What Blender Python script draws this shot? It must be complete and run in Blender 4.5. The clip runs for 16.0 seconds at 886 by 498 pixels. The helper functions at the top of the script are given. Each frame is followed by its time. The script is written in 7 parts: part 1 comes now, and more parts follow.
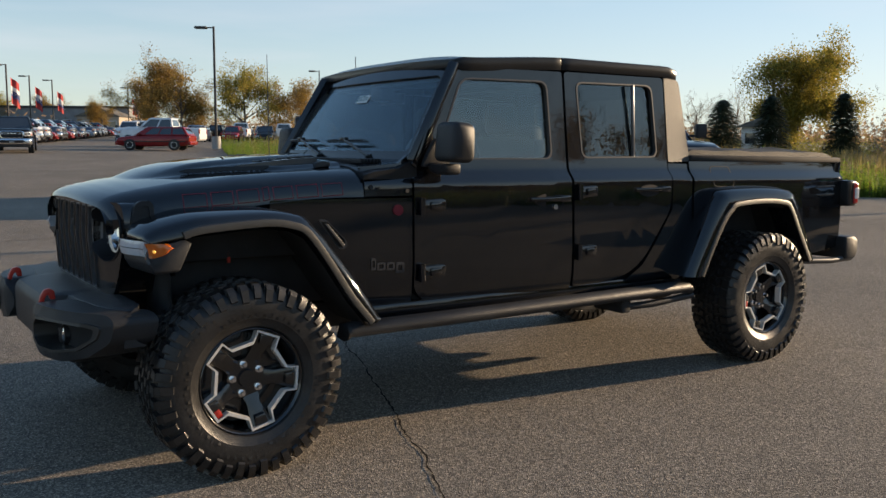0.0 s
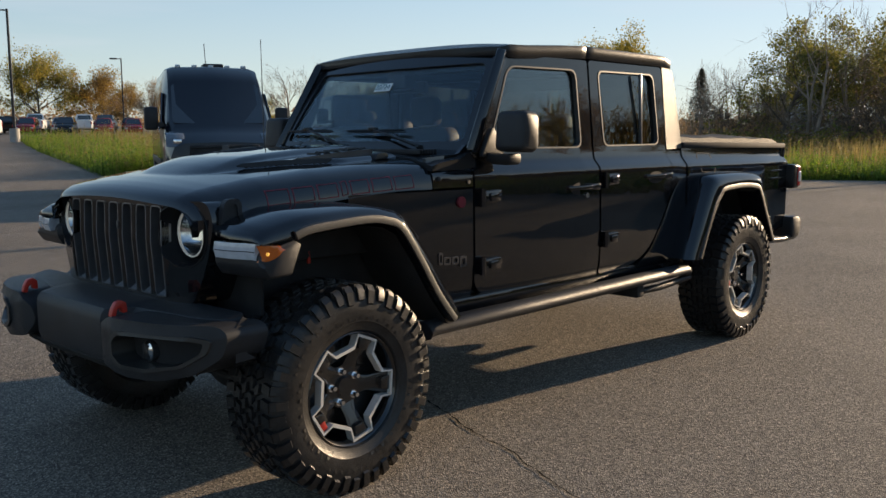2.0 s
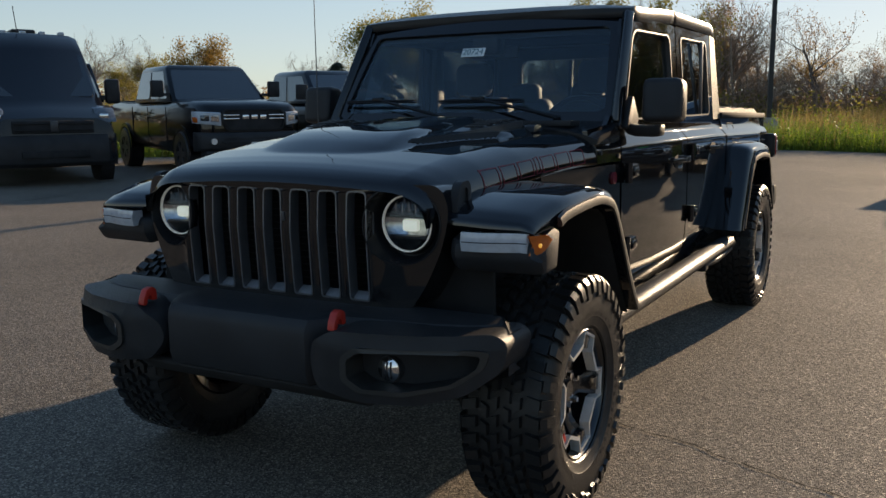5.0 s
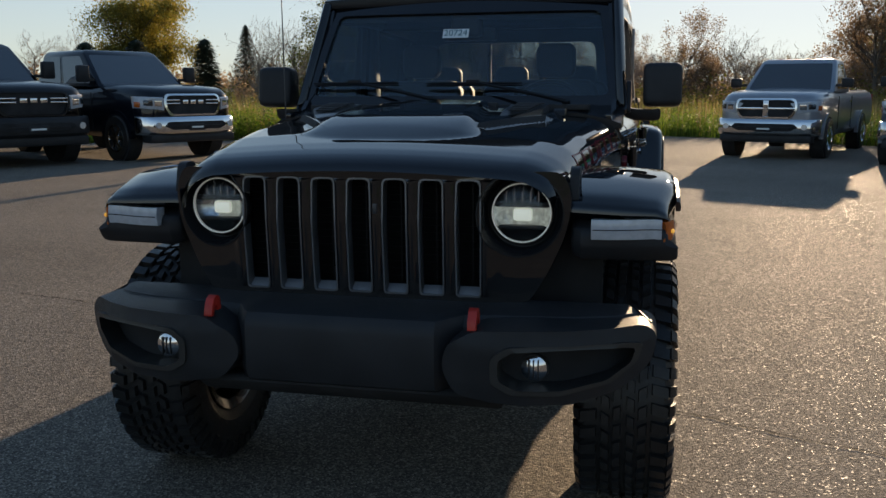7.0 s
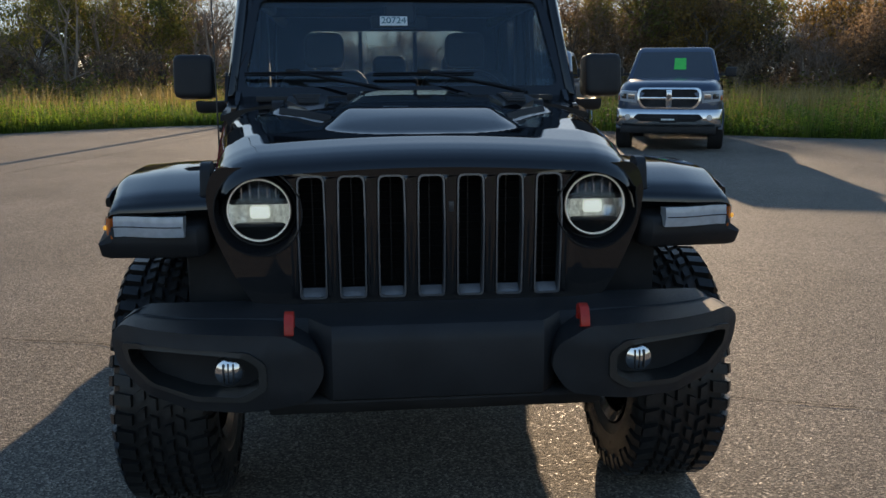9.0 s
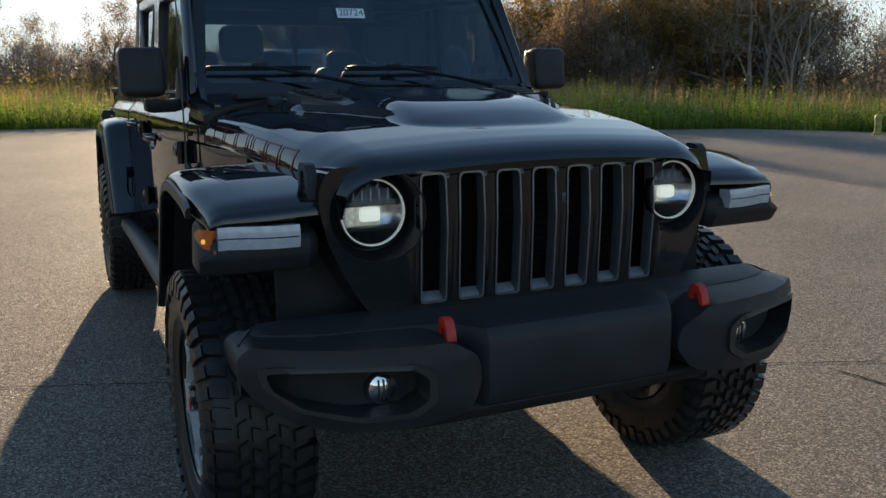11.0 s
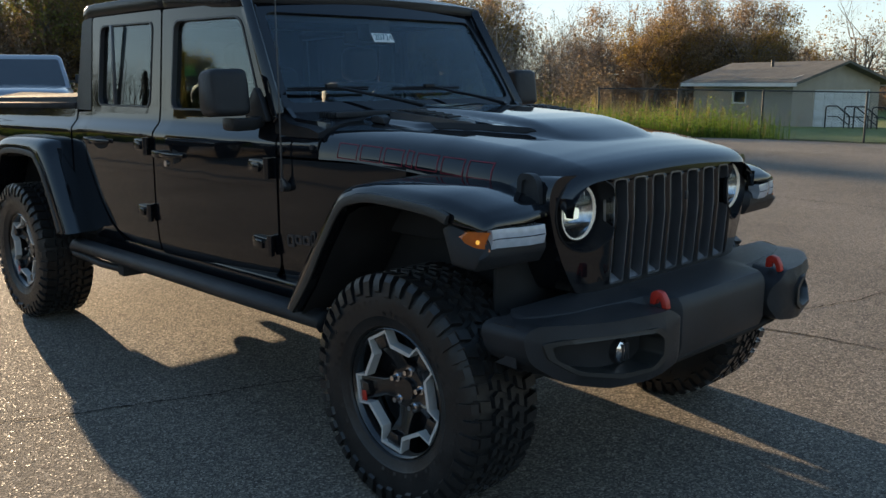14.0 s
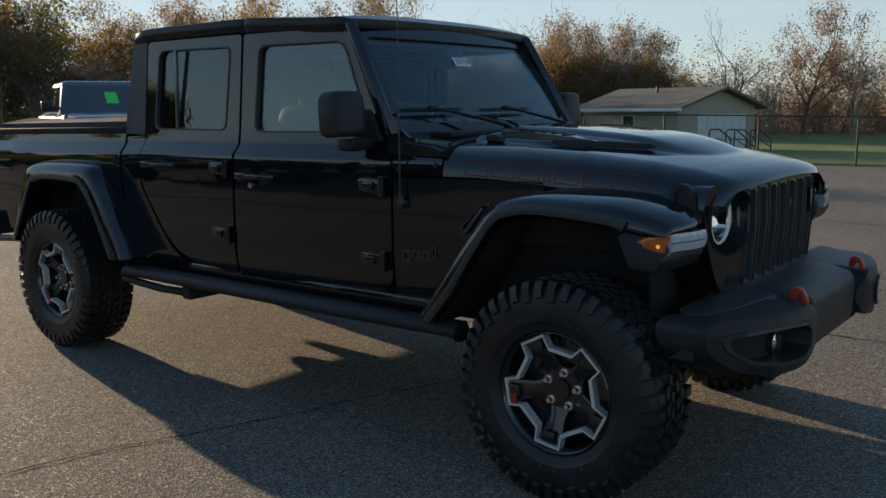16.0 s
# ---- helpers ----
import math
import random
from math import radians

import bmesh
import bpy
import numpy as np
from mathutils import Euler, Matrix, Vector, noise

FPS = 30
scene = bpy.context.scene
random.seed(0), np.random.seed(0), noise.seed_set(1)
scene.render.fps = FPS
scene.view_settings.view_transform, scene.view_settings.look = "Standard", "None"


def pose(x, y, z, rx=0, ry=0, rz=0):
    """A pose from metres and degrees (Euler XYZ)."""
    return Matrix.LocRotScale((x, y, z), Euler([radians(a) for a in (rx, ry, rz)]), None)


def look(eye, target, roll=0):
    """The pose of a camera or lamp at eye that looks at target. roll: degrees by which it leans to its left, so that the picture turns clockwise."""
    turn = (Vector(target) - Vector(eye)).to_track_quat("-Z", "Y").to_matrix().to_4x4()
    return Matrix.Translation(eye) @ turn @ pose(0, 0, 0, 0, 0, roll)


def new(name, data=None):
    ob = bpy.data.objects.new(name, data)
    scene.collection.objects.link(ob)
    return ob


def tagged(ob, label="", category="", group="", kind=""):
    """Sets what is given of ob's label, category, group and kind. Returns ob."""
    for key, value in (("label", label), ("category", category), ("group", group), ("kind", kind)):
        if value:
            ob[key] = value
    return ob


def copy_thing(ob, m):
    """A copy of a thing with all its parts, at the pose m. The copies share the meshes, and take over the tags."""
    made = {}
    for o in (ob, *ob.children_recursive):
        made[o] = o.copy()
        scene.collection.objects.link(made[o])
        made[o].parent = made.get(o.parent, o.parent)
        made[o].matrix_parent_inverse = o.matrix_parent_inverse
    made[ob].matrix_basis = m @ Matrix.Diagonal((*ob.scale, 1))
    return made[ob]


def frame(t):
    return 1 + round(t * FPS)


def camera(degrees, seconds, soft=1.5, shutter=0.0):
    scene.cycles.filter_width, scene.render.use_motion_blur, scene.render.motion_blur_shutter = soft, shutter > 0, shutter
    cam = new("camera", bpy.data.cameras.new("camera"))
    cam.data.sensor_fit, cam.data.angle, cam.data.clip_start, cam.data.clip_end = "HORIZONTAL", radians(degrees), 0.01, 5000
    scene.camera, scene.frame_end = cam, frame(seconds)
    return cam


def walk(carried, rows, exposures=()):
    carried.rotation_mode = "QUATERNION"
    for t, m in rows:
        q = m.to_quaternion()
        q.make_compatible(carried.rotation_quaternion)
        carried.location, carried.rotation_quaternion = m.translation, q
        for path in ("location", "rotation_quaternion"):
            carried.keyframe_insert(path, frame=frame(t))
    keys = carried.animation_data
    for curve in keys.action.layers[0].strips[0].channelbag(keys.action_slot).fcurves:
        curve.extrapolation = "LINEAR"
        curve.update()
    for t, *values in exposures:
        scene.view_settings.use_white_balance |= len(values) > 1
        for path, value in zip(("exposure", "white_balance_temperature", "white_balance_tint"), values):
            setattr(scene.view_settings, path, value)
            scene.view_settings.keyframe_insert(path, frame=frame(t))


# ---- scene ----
cam = camera(53.3, 16.0)
ROWS = [
    (0, (-1.3722, -4.2787, 1.3958), (0.8826, -1.0102, 0.9134), 0.36),
    (0.5, (-1.6158, -4.0764, 1.3943), (0.8202, -0.9427, 0.8985), 0.25),
    (1, (-1.8380, -3.8929, 1.4096), (0.8213, -0.9493, 0.8960), 0.15),
    (1.5, (-1.9997, -3.6553, 1.3995), (0.8405, -0.8875, 0.8776), 0.04),
    (2, (-2.1808, -3.4242, 1.3923), (0.7151, -0.7155, 0.8665), -0.13),
    (2.5, (-2.3712, -3.2130, 1.3920), (0.5536, -0.5371, 0.8579), -0.43),
    (3, (-2.4691, -2.9853, 1.3788), (0.5358, -0.4030, 0.8293), -0.55),
    (3.5, (-2.5243, -2.7047, 1.3767), (0.6619, -0.3562, 0.7999), -0.39),
    (4, (-2.6004, -2.4362, 1.3780), (0.6911, -0.2435, 0.7794), -0.46),
    (4.2, (-2.6452, -2.3296, 1.3758), (0.6766, -0.1851, 0.7703), -0.44),
    (6.3, (-2.9456, -1.1895, 1.4015), (0.7928, 0.0484, 0.6999), -0.06),
    (6.5, (-2.9871, -1.0848, 1.4033), (0.7935, 0.0161, 0.6998), 0.03),
    (7, (-2.9833, -0.8325, 1.3754), (0.8518, 0.0522, 0.6622), 0.03),
    (7.5, (-2.9536, -0.5599, 1.3763), (0.9357, 0.0265, 0.6489), 0.01),
    (8, (-2.9694, -0.2939, 1.3715), (0.9455, 0.0646, 0.6335), -0.09),
    (8.5, (-2.9866, -0.0234, 1.3963), (0.9412, -0.0669, 0.6410), 0.01),
    (9, (-2.9296, 0.2120, 1.3762), (0.9796, -0.1681, 0.6190), 0.04),
    (9.2, (-2.8957, 0.3274, 1.3608), (0.9916, -0.2331, 0.6030), 0.10),
    (11.3, (-2.5438, 1.3957, 1.3558), (0.9821, -0.3330, 0.5946), -0.28),
    (11.5, (-2.5190, 1.4826, 1.3524), (0.9691, -0.3219, 0.5927), -0.21),
    (12, (-2.4836, 1.7561, 1.3733), (0.8948, -0.2466, 0.6141), -0.16),
    (12.5, (-2.4311, 1.9950, 1.3861), (0.7576, -0.2983, 0.6294), -0.01),
    (13, (-2.3141, 2.2350, 1.3801), (0.7346, -0.2423, 0.6265), -0.07),
    (13.5, (-2.2161, 2.4812, 1.4047), (0.7104, -0.1391, 0.6500), -0.04),
    (14, (-2.1345, 2.7682, 1.4210), (0.6832, 0.0274, 0.6806), -0.06),
    (14.5, (-2.0369, 2.9649, 1.4024), (0.6913, 0.1142, 0.7465), -0.06),
    (15, (-1.8796, 3.1402, 1.3732), (0.7888, 0.2305, 0.7307), -0.18),
    (15.5, (-1.7418, 3.2948, 1.3756), (0.8470, 0.3119, 0.7431), -0.38),
    (16, (-1.5731, 3.5289, 1.3998), (0.8803, 0.4321, 0.7746), -0.41),
]
walk(cam, [(t, look(eye, target, roll)) for t, eye, target, roll in ROWS],
     [(0.0, 1.2, 6950, 9), (4.0, 0.95, 6900, 9), (7.0, 0.87, 7050, 10), (9.0, 1.2, 6850, 10), (12.5, 1.34, 6950, 7), (14.0, 1.45, 7000, 7), (14.8, 1.0, 7000, 7), (16.0, 0.92, 6750, 6)])

# ---- light ----
SUN_EL, SUN_AZ = 11.5, -10.3          # degrees; azimuth from +x towards -y
world = bpy.data.worlds.new("world")
scene.world = world
world.use_nodes = True
wn, wl = world.node_tree.nodes, world.node_tree.links
wn.clear()
sky = wn.new("ShaderNodeTexSky")
sky.sky_type, sky.sun_disc = "NISHITA", False
sky.sun_elevation, sky.sun_rotation = radians(SUN_EL), radians(90 - SUN_AZ)
sky.air_density, sky.dust_density, sky.ozone_density = 1.0, 0.3, 1.3
sky.altitude = 1000
sky_co = wn.new("ShaderNodeTexCoord")
sky_map = wn.new("ShaderNodeMapping")
sky_map.inputs["Scale"].default_value = (1.6, 1.6, 11.0)
cloud = wn.new("ShaderNodeTexNoise")
cloud.inputs["Scale"].default_value, cloud.inputs["Detail"].default_value = 1.6, 4
cloud_ramp = wn.new("ShaderNodeValToRGB")
cloud_ramp.color_ramp.elements[0].position, cloud_ramp.color_ramp.elements[1].position = 0.47, 0.75
cloud_mix = wn.new("ShaderNodeMixRGB")
cloud_mix.inputs[2].default_value = (6.2, 5.9, 5.8, 1)
cloud_fac = wn.new("ShaderNodeMath")
cloud_fac.operation = "MULTIPLY"
cloud_fac.inputs[1].default_value = 0.40
back = wn.new("ShaderNodeBackground")
back.inputs["Strength"].default_value = 0.158
wout = wn.new("ShaderNodeOutputWorld")
wl.new(sky_co.outputs["Generated"], sky_map.inputs["Vector"])
wl.new(sky_map.outputs["Vector"], cloud.inputs["Vector"])
wl.new(cloud.outputs["Fac"], cloud_ramp.inputs["Fac"])
wl.new(cloud_ramp.outputs["Color"], cloud_fac.inputs[0])
sky_split, cloud_low = wn.new("ShaderNodeSeparateXYZ"), wn.new("ShaderNodeMapRange")
cloud_low.inputs["From Min"].default_value, cloud_low.inputs["From Max"].default_value = 0.10, 0.22
cloud_low.inputs["To Min"].default_value, cloud_low.inputs["To Max"].default_value = 1.0, 0.0
cloud_here = wn.new("ShaderNodeMath")
cloud_here.operation = "MULTIPLY"
wl.new(sky_co.outputs["Generated"], sky_split.inputs["Vector"])
wl.new(sky_split.outputs["Z"], cloud_low.inputs["Value"])
wl.new(cloud_fac.outputs["Value"], cloud_here.inputs[0])
wl.new(cloud_low.outputs["Result"], cloud_here.inputs[1])
wl.new(cloud_here.outputs["Value"], cloud_mix.inputs[0])
wl.new(sky.outputs["Color"], cloud_mix.inputs[1])
# brightness roll-off put into the sky colour, strongest in the glare along the horizon
rolloff_add, rolloff_div = wn.new("ShaderNodeVectorMath"), wn.new("ShaderNodeVectorMath")
rolloff_add.operation, rolloff_div.operation = "MULTIPLY_ADD", "DIVIDE"
rolloff_add.inputs[1].default_value, rolloff_add.inputs[2].default_value = (0.24, 0.22, 0.20), (1, 1, 1)
wl.new(cloud_mix.outputs["Color"], rolloff_add.inputs[0])
wl.new(cloud_mix.outputs["Color"], rolloff_div.inputs[0])
wl.new(rolloff_add.outputs["Vector"], rolloff_div.inputs[1])
tint = wn.new("ShaderNodeVectorMath")
tint.operation = "MULTIPLY"
wl.new(rolloff_div.outputs["Vector"], tint.inputs[0])
# bluer overhead than along the horizon
high, tint_mix = wn.new("ShaderNodeMapRange"), wn.new("ShaderNodeMixRGB")
high.inputs["From Min"].default_value, high.inputs["From Max"].default_value = 0.10, 0.55
tint_mix.inputs[1].default_value, tint_mix.inputs[2].default_value = (0.85, 0.91, 0.99, 1), (0.72, 0.88, 1.06, 1)
wl.new(sky_split.outputs["Z"], high.inputs["Value"])
wl.new(high.outputs["Result"], tint_mix.inputs[0])
wl.new(tint_mix.outputs["Color"], tint.inputs[1])
wl.new(tint.outputs["Vector"], back.inputs["Color"])
wl.new(back.outputs["Background"], wout.inputs["Surface"])

sun = new("sun", bpy.data.lights.new("sun", "SUN"))
sun.data.energy, sun.data.angle, sun.data.color = 3.8, radians(0.55), (1.0, 0.765, 0.53)
sun_dir = Vector((math.cos(radians(SUN_EL)) * math.cos(radians(SUN_AZ)), math.cos(radians(SUN_EL)) * math.sin(radians(SUN_AZ)), math.sin(radians(SUN_EL))))
sun.matrix_world = look(sun_dir * 60, (0, 0, 0))


# ---- materials ----
def rgb(c):
    return (*c, 1.0) if len(c) == 3 else c


def material(name, color, rough=0.5, metal=0.0, spec=0.5, coat=0.0, vary=0.0, vscale=3.0, grain=0.0, gscale=80.0, bump=0.0, bscale=120.0, color2=None, coords="Object", rvary=0.0, island=0.0, random_ob=0.0, trans=0.0):
    """A principled surface with two scales of variation: broad stains (vary) and fine grain (grain, bump)."""
    m = bpy.data.materials.new(name)
    m.use_nodes = True
    n, l = m.node_tree.nodes, m.node_tree.links
    p = n["Principled BSDF"]
    p.inputs["Base Color"].default_value = rgb(color)
    p.inputs["Roughness"].default_value = rough
    p.inputs["Metallic"].default_value = metal
    p.inputs["Specular IOR Level"].default_value = spec
    p.inputs["Coat Weight"].default_value = coat
    p.inputs["Coat Roughness"].default_value = 0.03
    p.inputs["Coat IOR"].default_value = 1.62
    p.inputs["Transmission Weight"].default_value = trans
    co = n.new("ShaderNodeTexCoord")
    out = None
    if vary or color2:
        big = n.new("ShaderNodeTexNoise")
        big.inputs["Scale"].default_value, big.inputs["Detail"].default_value = vscale, 5
        l.new(co.outputs[coords], big.inputs["Vector"])
        ramp = n.new("ShaderNodeValToRGB")
        ramp.color_ramp.elements[0].position, ramp.color_ramp.elements[1].position = 0.32, 0.68
        c2 = color2 or [c * (1 + vary) for c in color]
        ramp.color_ramp.elements[0].color = rgb([c * (1 - vary) for c in color])
        ramp.color_ramp.elements[1].color = rgb(c2)
        l.new(big.outputs["Fac"], ramp.inputs["Fac"])
        out = ramp.outputs["Color"]
        if rvary:
            mr = n.new("ShaderNodeMapRange")
            mr.inputs["To Min"].default_value, mr.inputs["To Max"].default_value = max(0, rough - rvary), rough + rvary
            l.new(big.outputs["Fac"], mr.inputs["Value"])
            l.new(mr.outputs["Result"], p.inputs["Roughness"])
    if grain:
        fine = n.new("ShaderNodeTexNoise")
        fine.inputs["Scale"].default_value, fine.inputs["Detail"].default_value = gscale, 3
        l.new(co.outputs[coords], fine.inputs["Vector"])
        gr = n.new("ShaderNodeMapRange")
        gr.inputs["From Min"].default_value, gr.inputs["From Max"].default_value = 0.3, 0.7
        gr.inputs["To Min"].default_value, gr.inputs["To Max"].default_value = 1 - grain, 1 + grain
        l.new(fine.outputs["Fac"], gr.inputs["Value"])
        mul = n.new("ShaderNodeVectorMath")
        mul.operation = "SCALE"
        if out:
            l.new(out, mul.inputs[0])
        else:
            mul.inputs[0].default_value = color[:3]
        l.new(gr.outputs["Result"], mul.inputs["Scale"])
        out = mul.outputs["Vector"]
    if island or random_ob:
        src = n.new("ShaderNodeNewGeometry").outputs["Random Per Island"] if island else n.new("ShaderNodeObjectInfo").outputs["Random"]
        amount = island or random_ob
        ir = n.new("ShaderNodeMapRange")
        ir.inputs["To Min"].default_value, ir.inputs["To Max"].default_value = 1 - amount, 1 + amount
        l.new(src, ir.inputs["Value"])
        mul2 = n.new("ShaderNodeVectorMath")
        mul2.operation = "SCALE"
        if out:
            l.new(out, mul2.inputs[0])
        else:
            mul2.inputs[0].default_value = color[:3]
        l.new(ir.outputs["Result"], mul2.inputs["Scale"])
        out = mul2.outputs["Vector"]
    if out:
        l.new(out, p.inputs["Base Color"])
    if bump:
        bn = n.new("ShaderNodeTexNoise")
        bn.inputs["Scale"].default_value, bn.inputs["Detail"].default_value = bscale, 3
        l.new(co.outputs[coords], bn.inputs["Vector"])
        b = n.new("ShaderNodeBump")
        b.inputs["Strength"].default_value, b.inputs["Distance"].default_value = bump, 0.01
        l.new(bn.outputs["Fac"], b.inputs["Height"])
        l.new(b.outputs["Normal"], p.inputs["Normal"])
    return m


def glow(name, color, strength):
    m = material(name, color, 0.2)
    p = m.node_tree.nodes["Principled BSDF"]
    p.inputs["Emission Color"].default_value = rgb(color)
    p.inputs["Emission Strength"].default_value = strength
    return m


def leaf_material(name, color, color2, vary=0.35):
    """Leaves: light passes through them, and each differs a little."""
    m = bpy.data.materials.new(name)
    m.use_nodes = True
    n, l = m.node_tree.nodes, m.node_tree.links
    p = n["Principled BSDF"]
    p.inputs["Roughness"].default_value = 0.6
    geo = n.new("ShaderNodeNewGeometry")
    ramp = n.new("ShaderNodeValToRGB")
    ramp.color_ramp.elements[0].color, ramp.color_ramp.elements[1].color = rgb(color), rgb(color2)
    l.new(geo.outputs["Random Per Island"], ramp.inputs["Fac"])
    tr = n.new("ShaderNodeBsdfTranslucent")
    mix = n.new("ShaderNodeMixShader")
    mix.inputs[0].default_value = vary
    l.new(ramp.outputs["Color"], p.inputs["Base Color"])
    l.new(ramp.outputs["Color"], tr.inputs["Color"])
    l.new(p.outputs["BSDF"], mix.inputs[1])
    l.new(tr.outputs["BSDF"], mix.inputs[2])
    l.new(mix.outputs["Shader"], n["Material Output"].inputs["Surface"])
    return m


def glass_material(name, tint, gloss=0.06, rough=0.0):
    """A thin pane: mirror-like gloss by Fresnel over tinted see-through."""
    m = bpy.data.materials.new(name)
    m.use_nodes = True
    n, l = m.node_tree.nodes, m.node_tree.links
    n.remove(n["Principled BSDF"])
    tr, gl, fr, mix = n.new("ShaderNodeBsdfTransparent"), n.new("ShaderNodeBsdfGlossy"), n.new("ShaderNodeLayerWeight"), n.new("ShaderNodeMixShader")
    tr.inputs["Color"].default_value = rgb(tint)
    gl.inputs["Roughness"].default_value = rough
    gl.inputs["Color"].default_value = (0.82, 0.94, 1.0, 1)
    fr.inputs["Blend"].default_value = 0.5
    power, scale = n.new("ShaderNodeMath"), n.new("ShaderNodeMath")
    power.operation, scale.operation = "POWER", "MULTIPLY_ADD"
    power.inputs[1].default_value = 5.0
    scale.inputs[1].default_value, scale.inputs[2].default_value = 0.94, gloss
    l.new(fr.outputs["Facing"], power.inputs[0])
    l.new(power.outputs["Value"], scale.inputs[0])
    l.new(scale.outputs["Value"], mix.inputs[0])
    l.new(tr.outputs["BSDF"], mix.inputs[1])
    l.new(gl.outputs["BSDF"], mix.inputs[2])
    l.new(mix.outputs["Shader"], n["Material Output"].inputs["Surface"])
    return m


def asphalt_material():
    """Worn parking-lot asphalt: brown-grey binder, pale and dark chips, tyre-worn patches."""
    m = bpy.data.materials.new("asphalt")
    m.use_nodes = True
    n, l = m.node_tree.nodes, m.node_tree.links
    p = n["Principled BSDF"]
    co = n.new("ShaderNodeTexCoord")
    chips = n.new("ShaderNodeTexVoronoi")
    chips.inputs["Scale"].default_value = 140
    l.new(co.outputs["Object"], chips.inputs["Vector"])
    cr = n.new("ShaderNodeValToRGB")
    e = cr.color_ramp.elements
    e[0].position, e[0].color = 0.0, (0.050, 0.044, 0.037, 1)
    e[1].position, e[1].color = 1.0, (0.42, 0.36, 0.285, 1)
    mid = e.new(0.55)
    mid.color = (0.155, 0.136, 0.114, 1)
    l.new(chips.outputs["Color"], cr.inputs["Fac"])
    stain = n.new("ShaderNodeTexNoise")
    stain.inputs["Scale"].default_value, stain.inputs["Detail"].default_value, stain.inputs["Roughness"].default_value = 0.35, 8, 0.6
    l.new(co.outputs["Object"], stain.inputs["Vector"])
    sr = n.new("ShaderNodeMapRange")
    sr.inputs["From Min"].default_value, sr.inputs["From Max"].default_value = 0.3, 0.7
    sr.inputs["To Min"].default_value, sr.inputs["To Max"].default_value = 0.78, 1.22
    l.new(stain.outputs["Fac"], sr.inputs["Value"])
    mul = n.new("ShaderNodeVectorMath")
    mul.operation = "SCALE"
    l.new(cr.outputs["Color"], mul.inputs[0])
    l.new(sr.outputs["Result"], mul.inputs["Scale"])
    l.new(mul.outputs["Vector"], p.inputs["Base Color"])
    # a few chips are polished and glint
    gl = n.new("ShaderNodeValToRGB")
    gl.color_ramp.elements[0].position, gl.color_ramp.elements[0].color = 0.80, (0.88, 0.88, 0.88, 1)
    gl.color_ramp.elements[1].position, gl.color_ramp.elements[1].color = 0.90, (0.46, 0.46, 0.46, 1)
    l.new(chips.outputs["Color"], gl.inputs["Fac"])
    l.new(gl.outputs["Color"], p.inputs["Roughness"])
    p.inputs["Specular IOR Level"].default_value = 0.17
    b = n.new("ShaderNodeBump")
    b.inputs["Strength"].default_value, b.inputs["Distance"].default_value = 0.8, 0.004
    fine = n.new("ShaderNodeTexNoise")
    fine.inputs["Scale"].default_value, fine.inputs["Detail"].default_value = 210, 2
    l.new(co.outputs["Object"], fine.inputs["Vector"])
    hsum = n.new("ShaderNodeMath")
    l.new(chips.outputs["Distance"], hsum.inputs[0])
    l.new(fine.outputs["Fac"], hsum.inputs[1])
    l.new(hsum.outputs["Value"], b.inputs["Height"])
    l.new(b.outputs["Normal"], p.inputs["Normal"])
    return m


PAINT = material("black_paint", (0.0065, 0.007, 0.0085), 0.25, 0, 0.0, 1.0, grain=0.1, gscale=300, bump=0.004, bscale=7)
SATIN = material("satin_black_plastic", (0.015, 0.0155, 0.017), 0.24, 0, 0.2, vary=0.15, vscale=8, bump=0.05, bscale=500)
MATTE = material("textured_black_plastic", (0.023, 0.0238, 0.026), 0.44, 0, 0.24, vary=0.2, vscale=6, bump=0.15, bscale=700)
DARK = material("underbody_black", (0.026, 0.026, 0.027), 0.8, 0, 0.2, vary=0.3, vscale=5)
RUBBER = material("tyre_rubber", (0.0175, 0.0172, 0.0175), 0.33, 0, 0.38, vary=0.3, vscale=9, grain=0.3, gscale=90, bump=0.16, bscale=420, rvary=0.14)
RIM = material("gloss_black_rim", (0.008, 0.008, 0.009), 0.25, 0, 0.5, 0.5, vary=0.1, vscale=10)
MACHINED = material("machined_aluminium", (0.66, 0.65, 0.63), 0.35, 0.35, 0.5, vary=0.08, vscale=30)
CHROME = material("chrome", (0.75, 0.75, 0.76), 0.08, 1.0, vary=0.03, vscale=12)
BOWL = material("lamp_bowl_silver", (0.46, 0.48, 0.50), 0.18, 1.0, vary=0.3, vscale=70)
SILL = material("light_grey_trim", (0.24, 0.25, 0.27), 0.4, 0.2, vary=0.1, vscale=15)
BEZEL = material("dark_satin_bezel", (0.16, 0.165, 0.178), 0.28, 0.6, vary=0.1, vscale=15)
TRIMGREY = material("grey_trim", (0.05, 0.05, 0.053), 0.35, 0.3, vary=0.1, vscale=15)
RED = material("red_paint", (0.42, 0.022, 0.012), 0.4, 0, 0.5, vary=0.15, vscale=12)
DULLRED = material("dull_red_decal", (0.16, 0.022, 0.032), 0.35, 0, 0.0, 0.5, vary=0.2, vscale=20)
AMBER = material("amber_lens", (0.45, 0.095, 0.010), 0.15, 0, 0.5, 0.5, vary=0.15, vscale=40)
CLEARLENS = material("frosted_lamp_lens", (0.42, 0.45, 0.49), 0.12, 0, 0.5, 0.6, vary=0.12, vscale=40)
REDLENS = material("red_lens", (0.30, 0.008, 0.006), 0.15, 0, 0.5, 0.6, vary=0.1, vscale=30)
REFLECTOR = material("lamp_reflector", (0.62, 0.63, 0.65), 0.3, 0.7, vary=0.1, vscale=60)
HALO = glow("halo_ring_light", (1.0, 0.98, 0.90), 0.05)
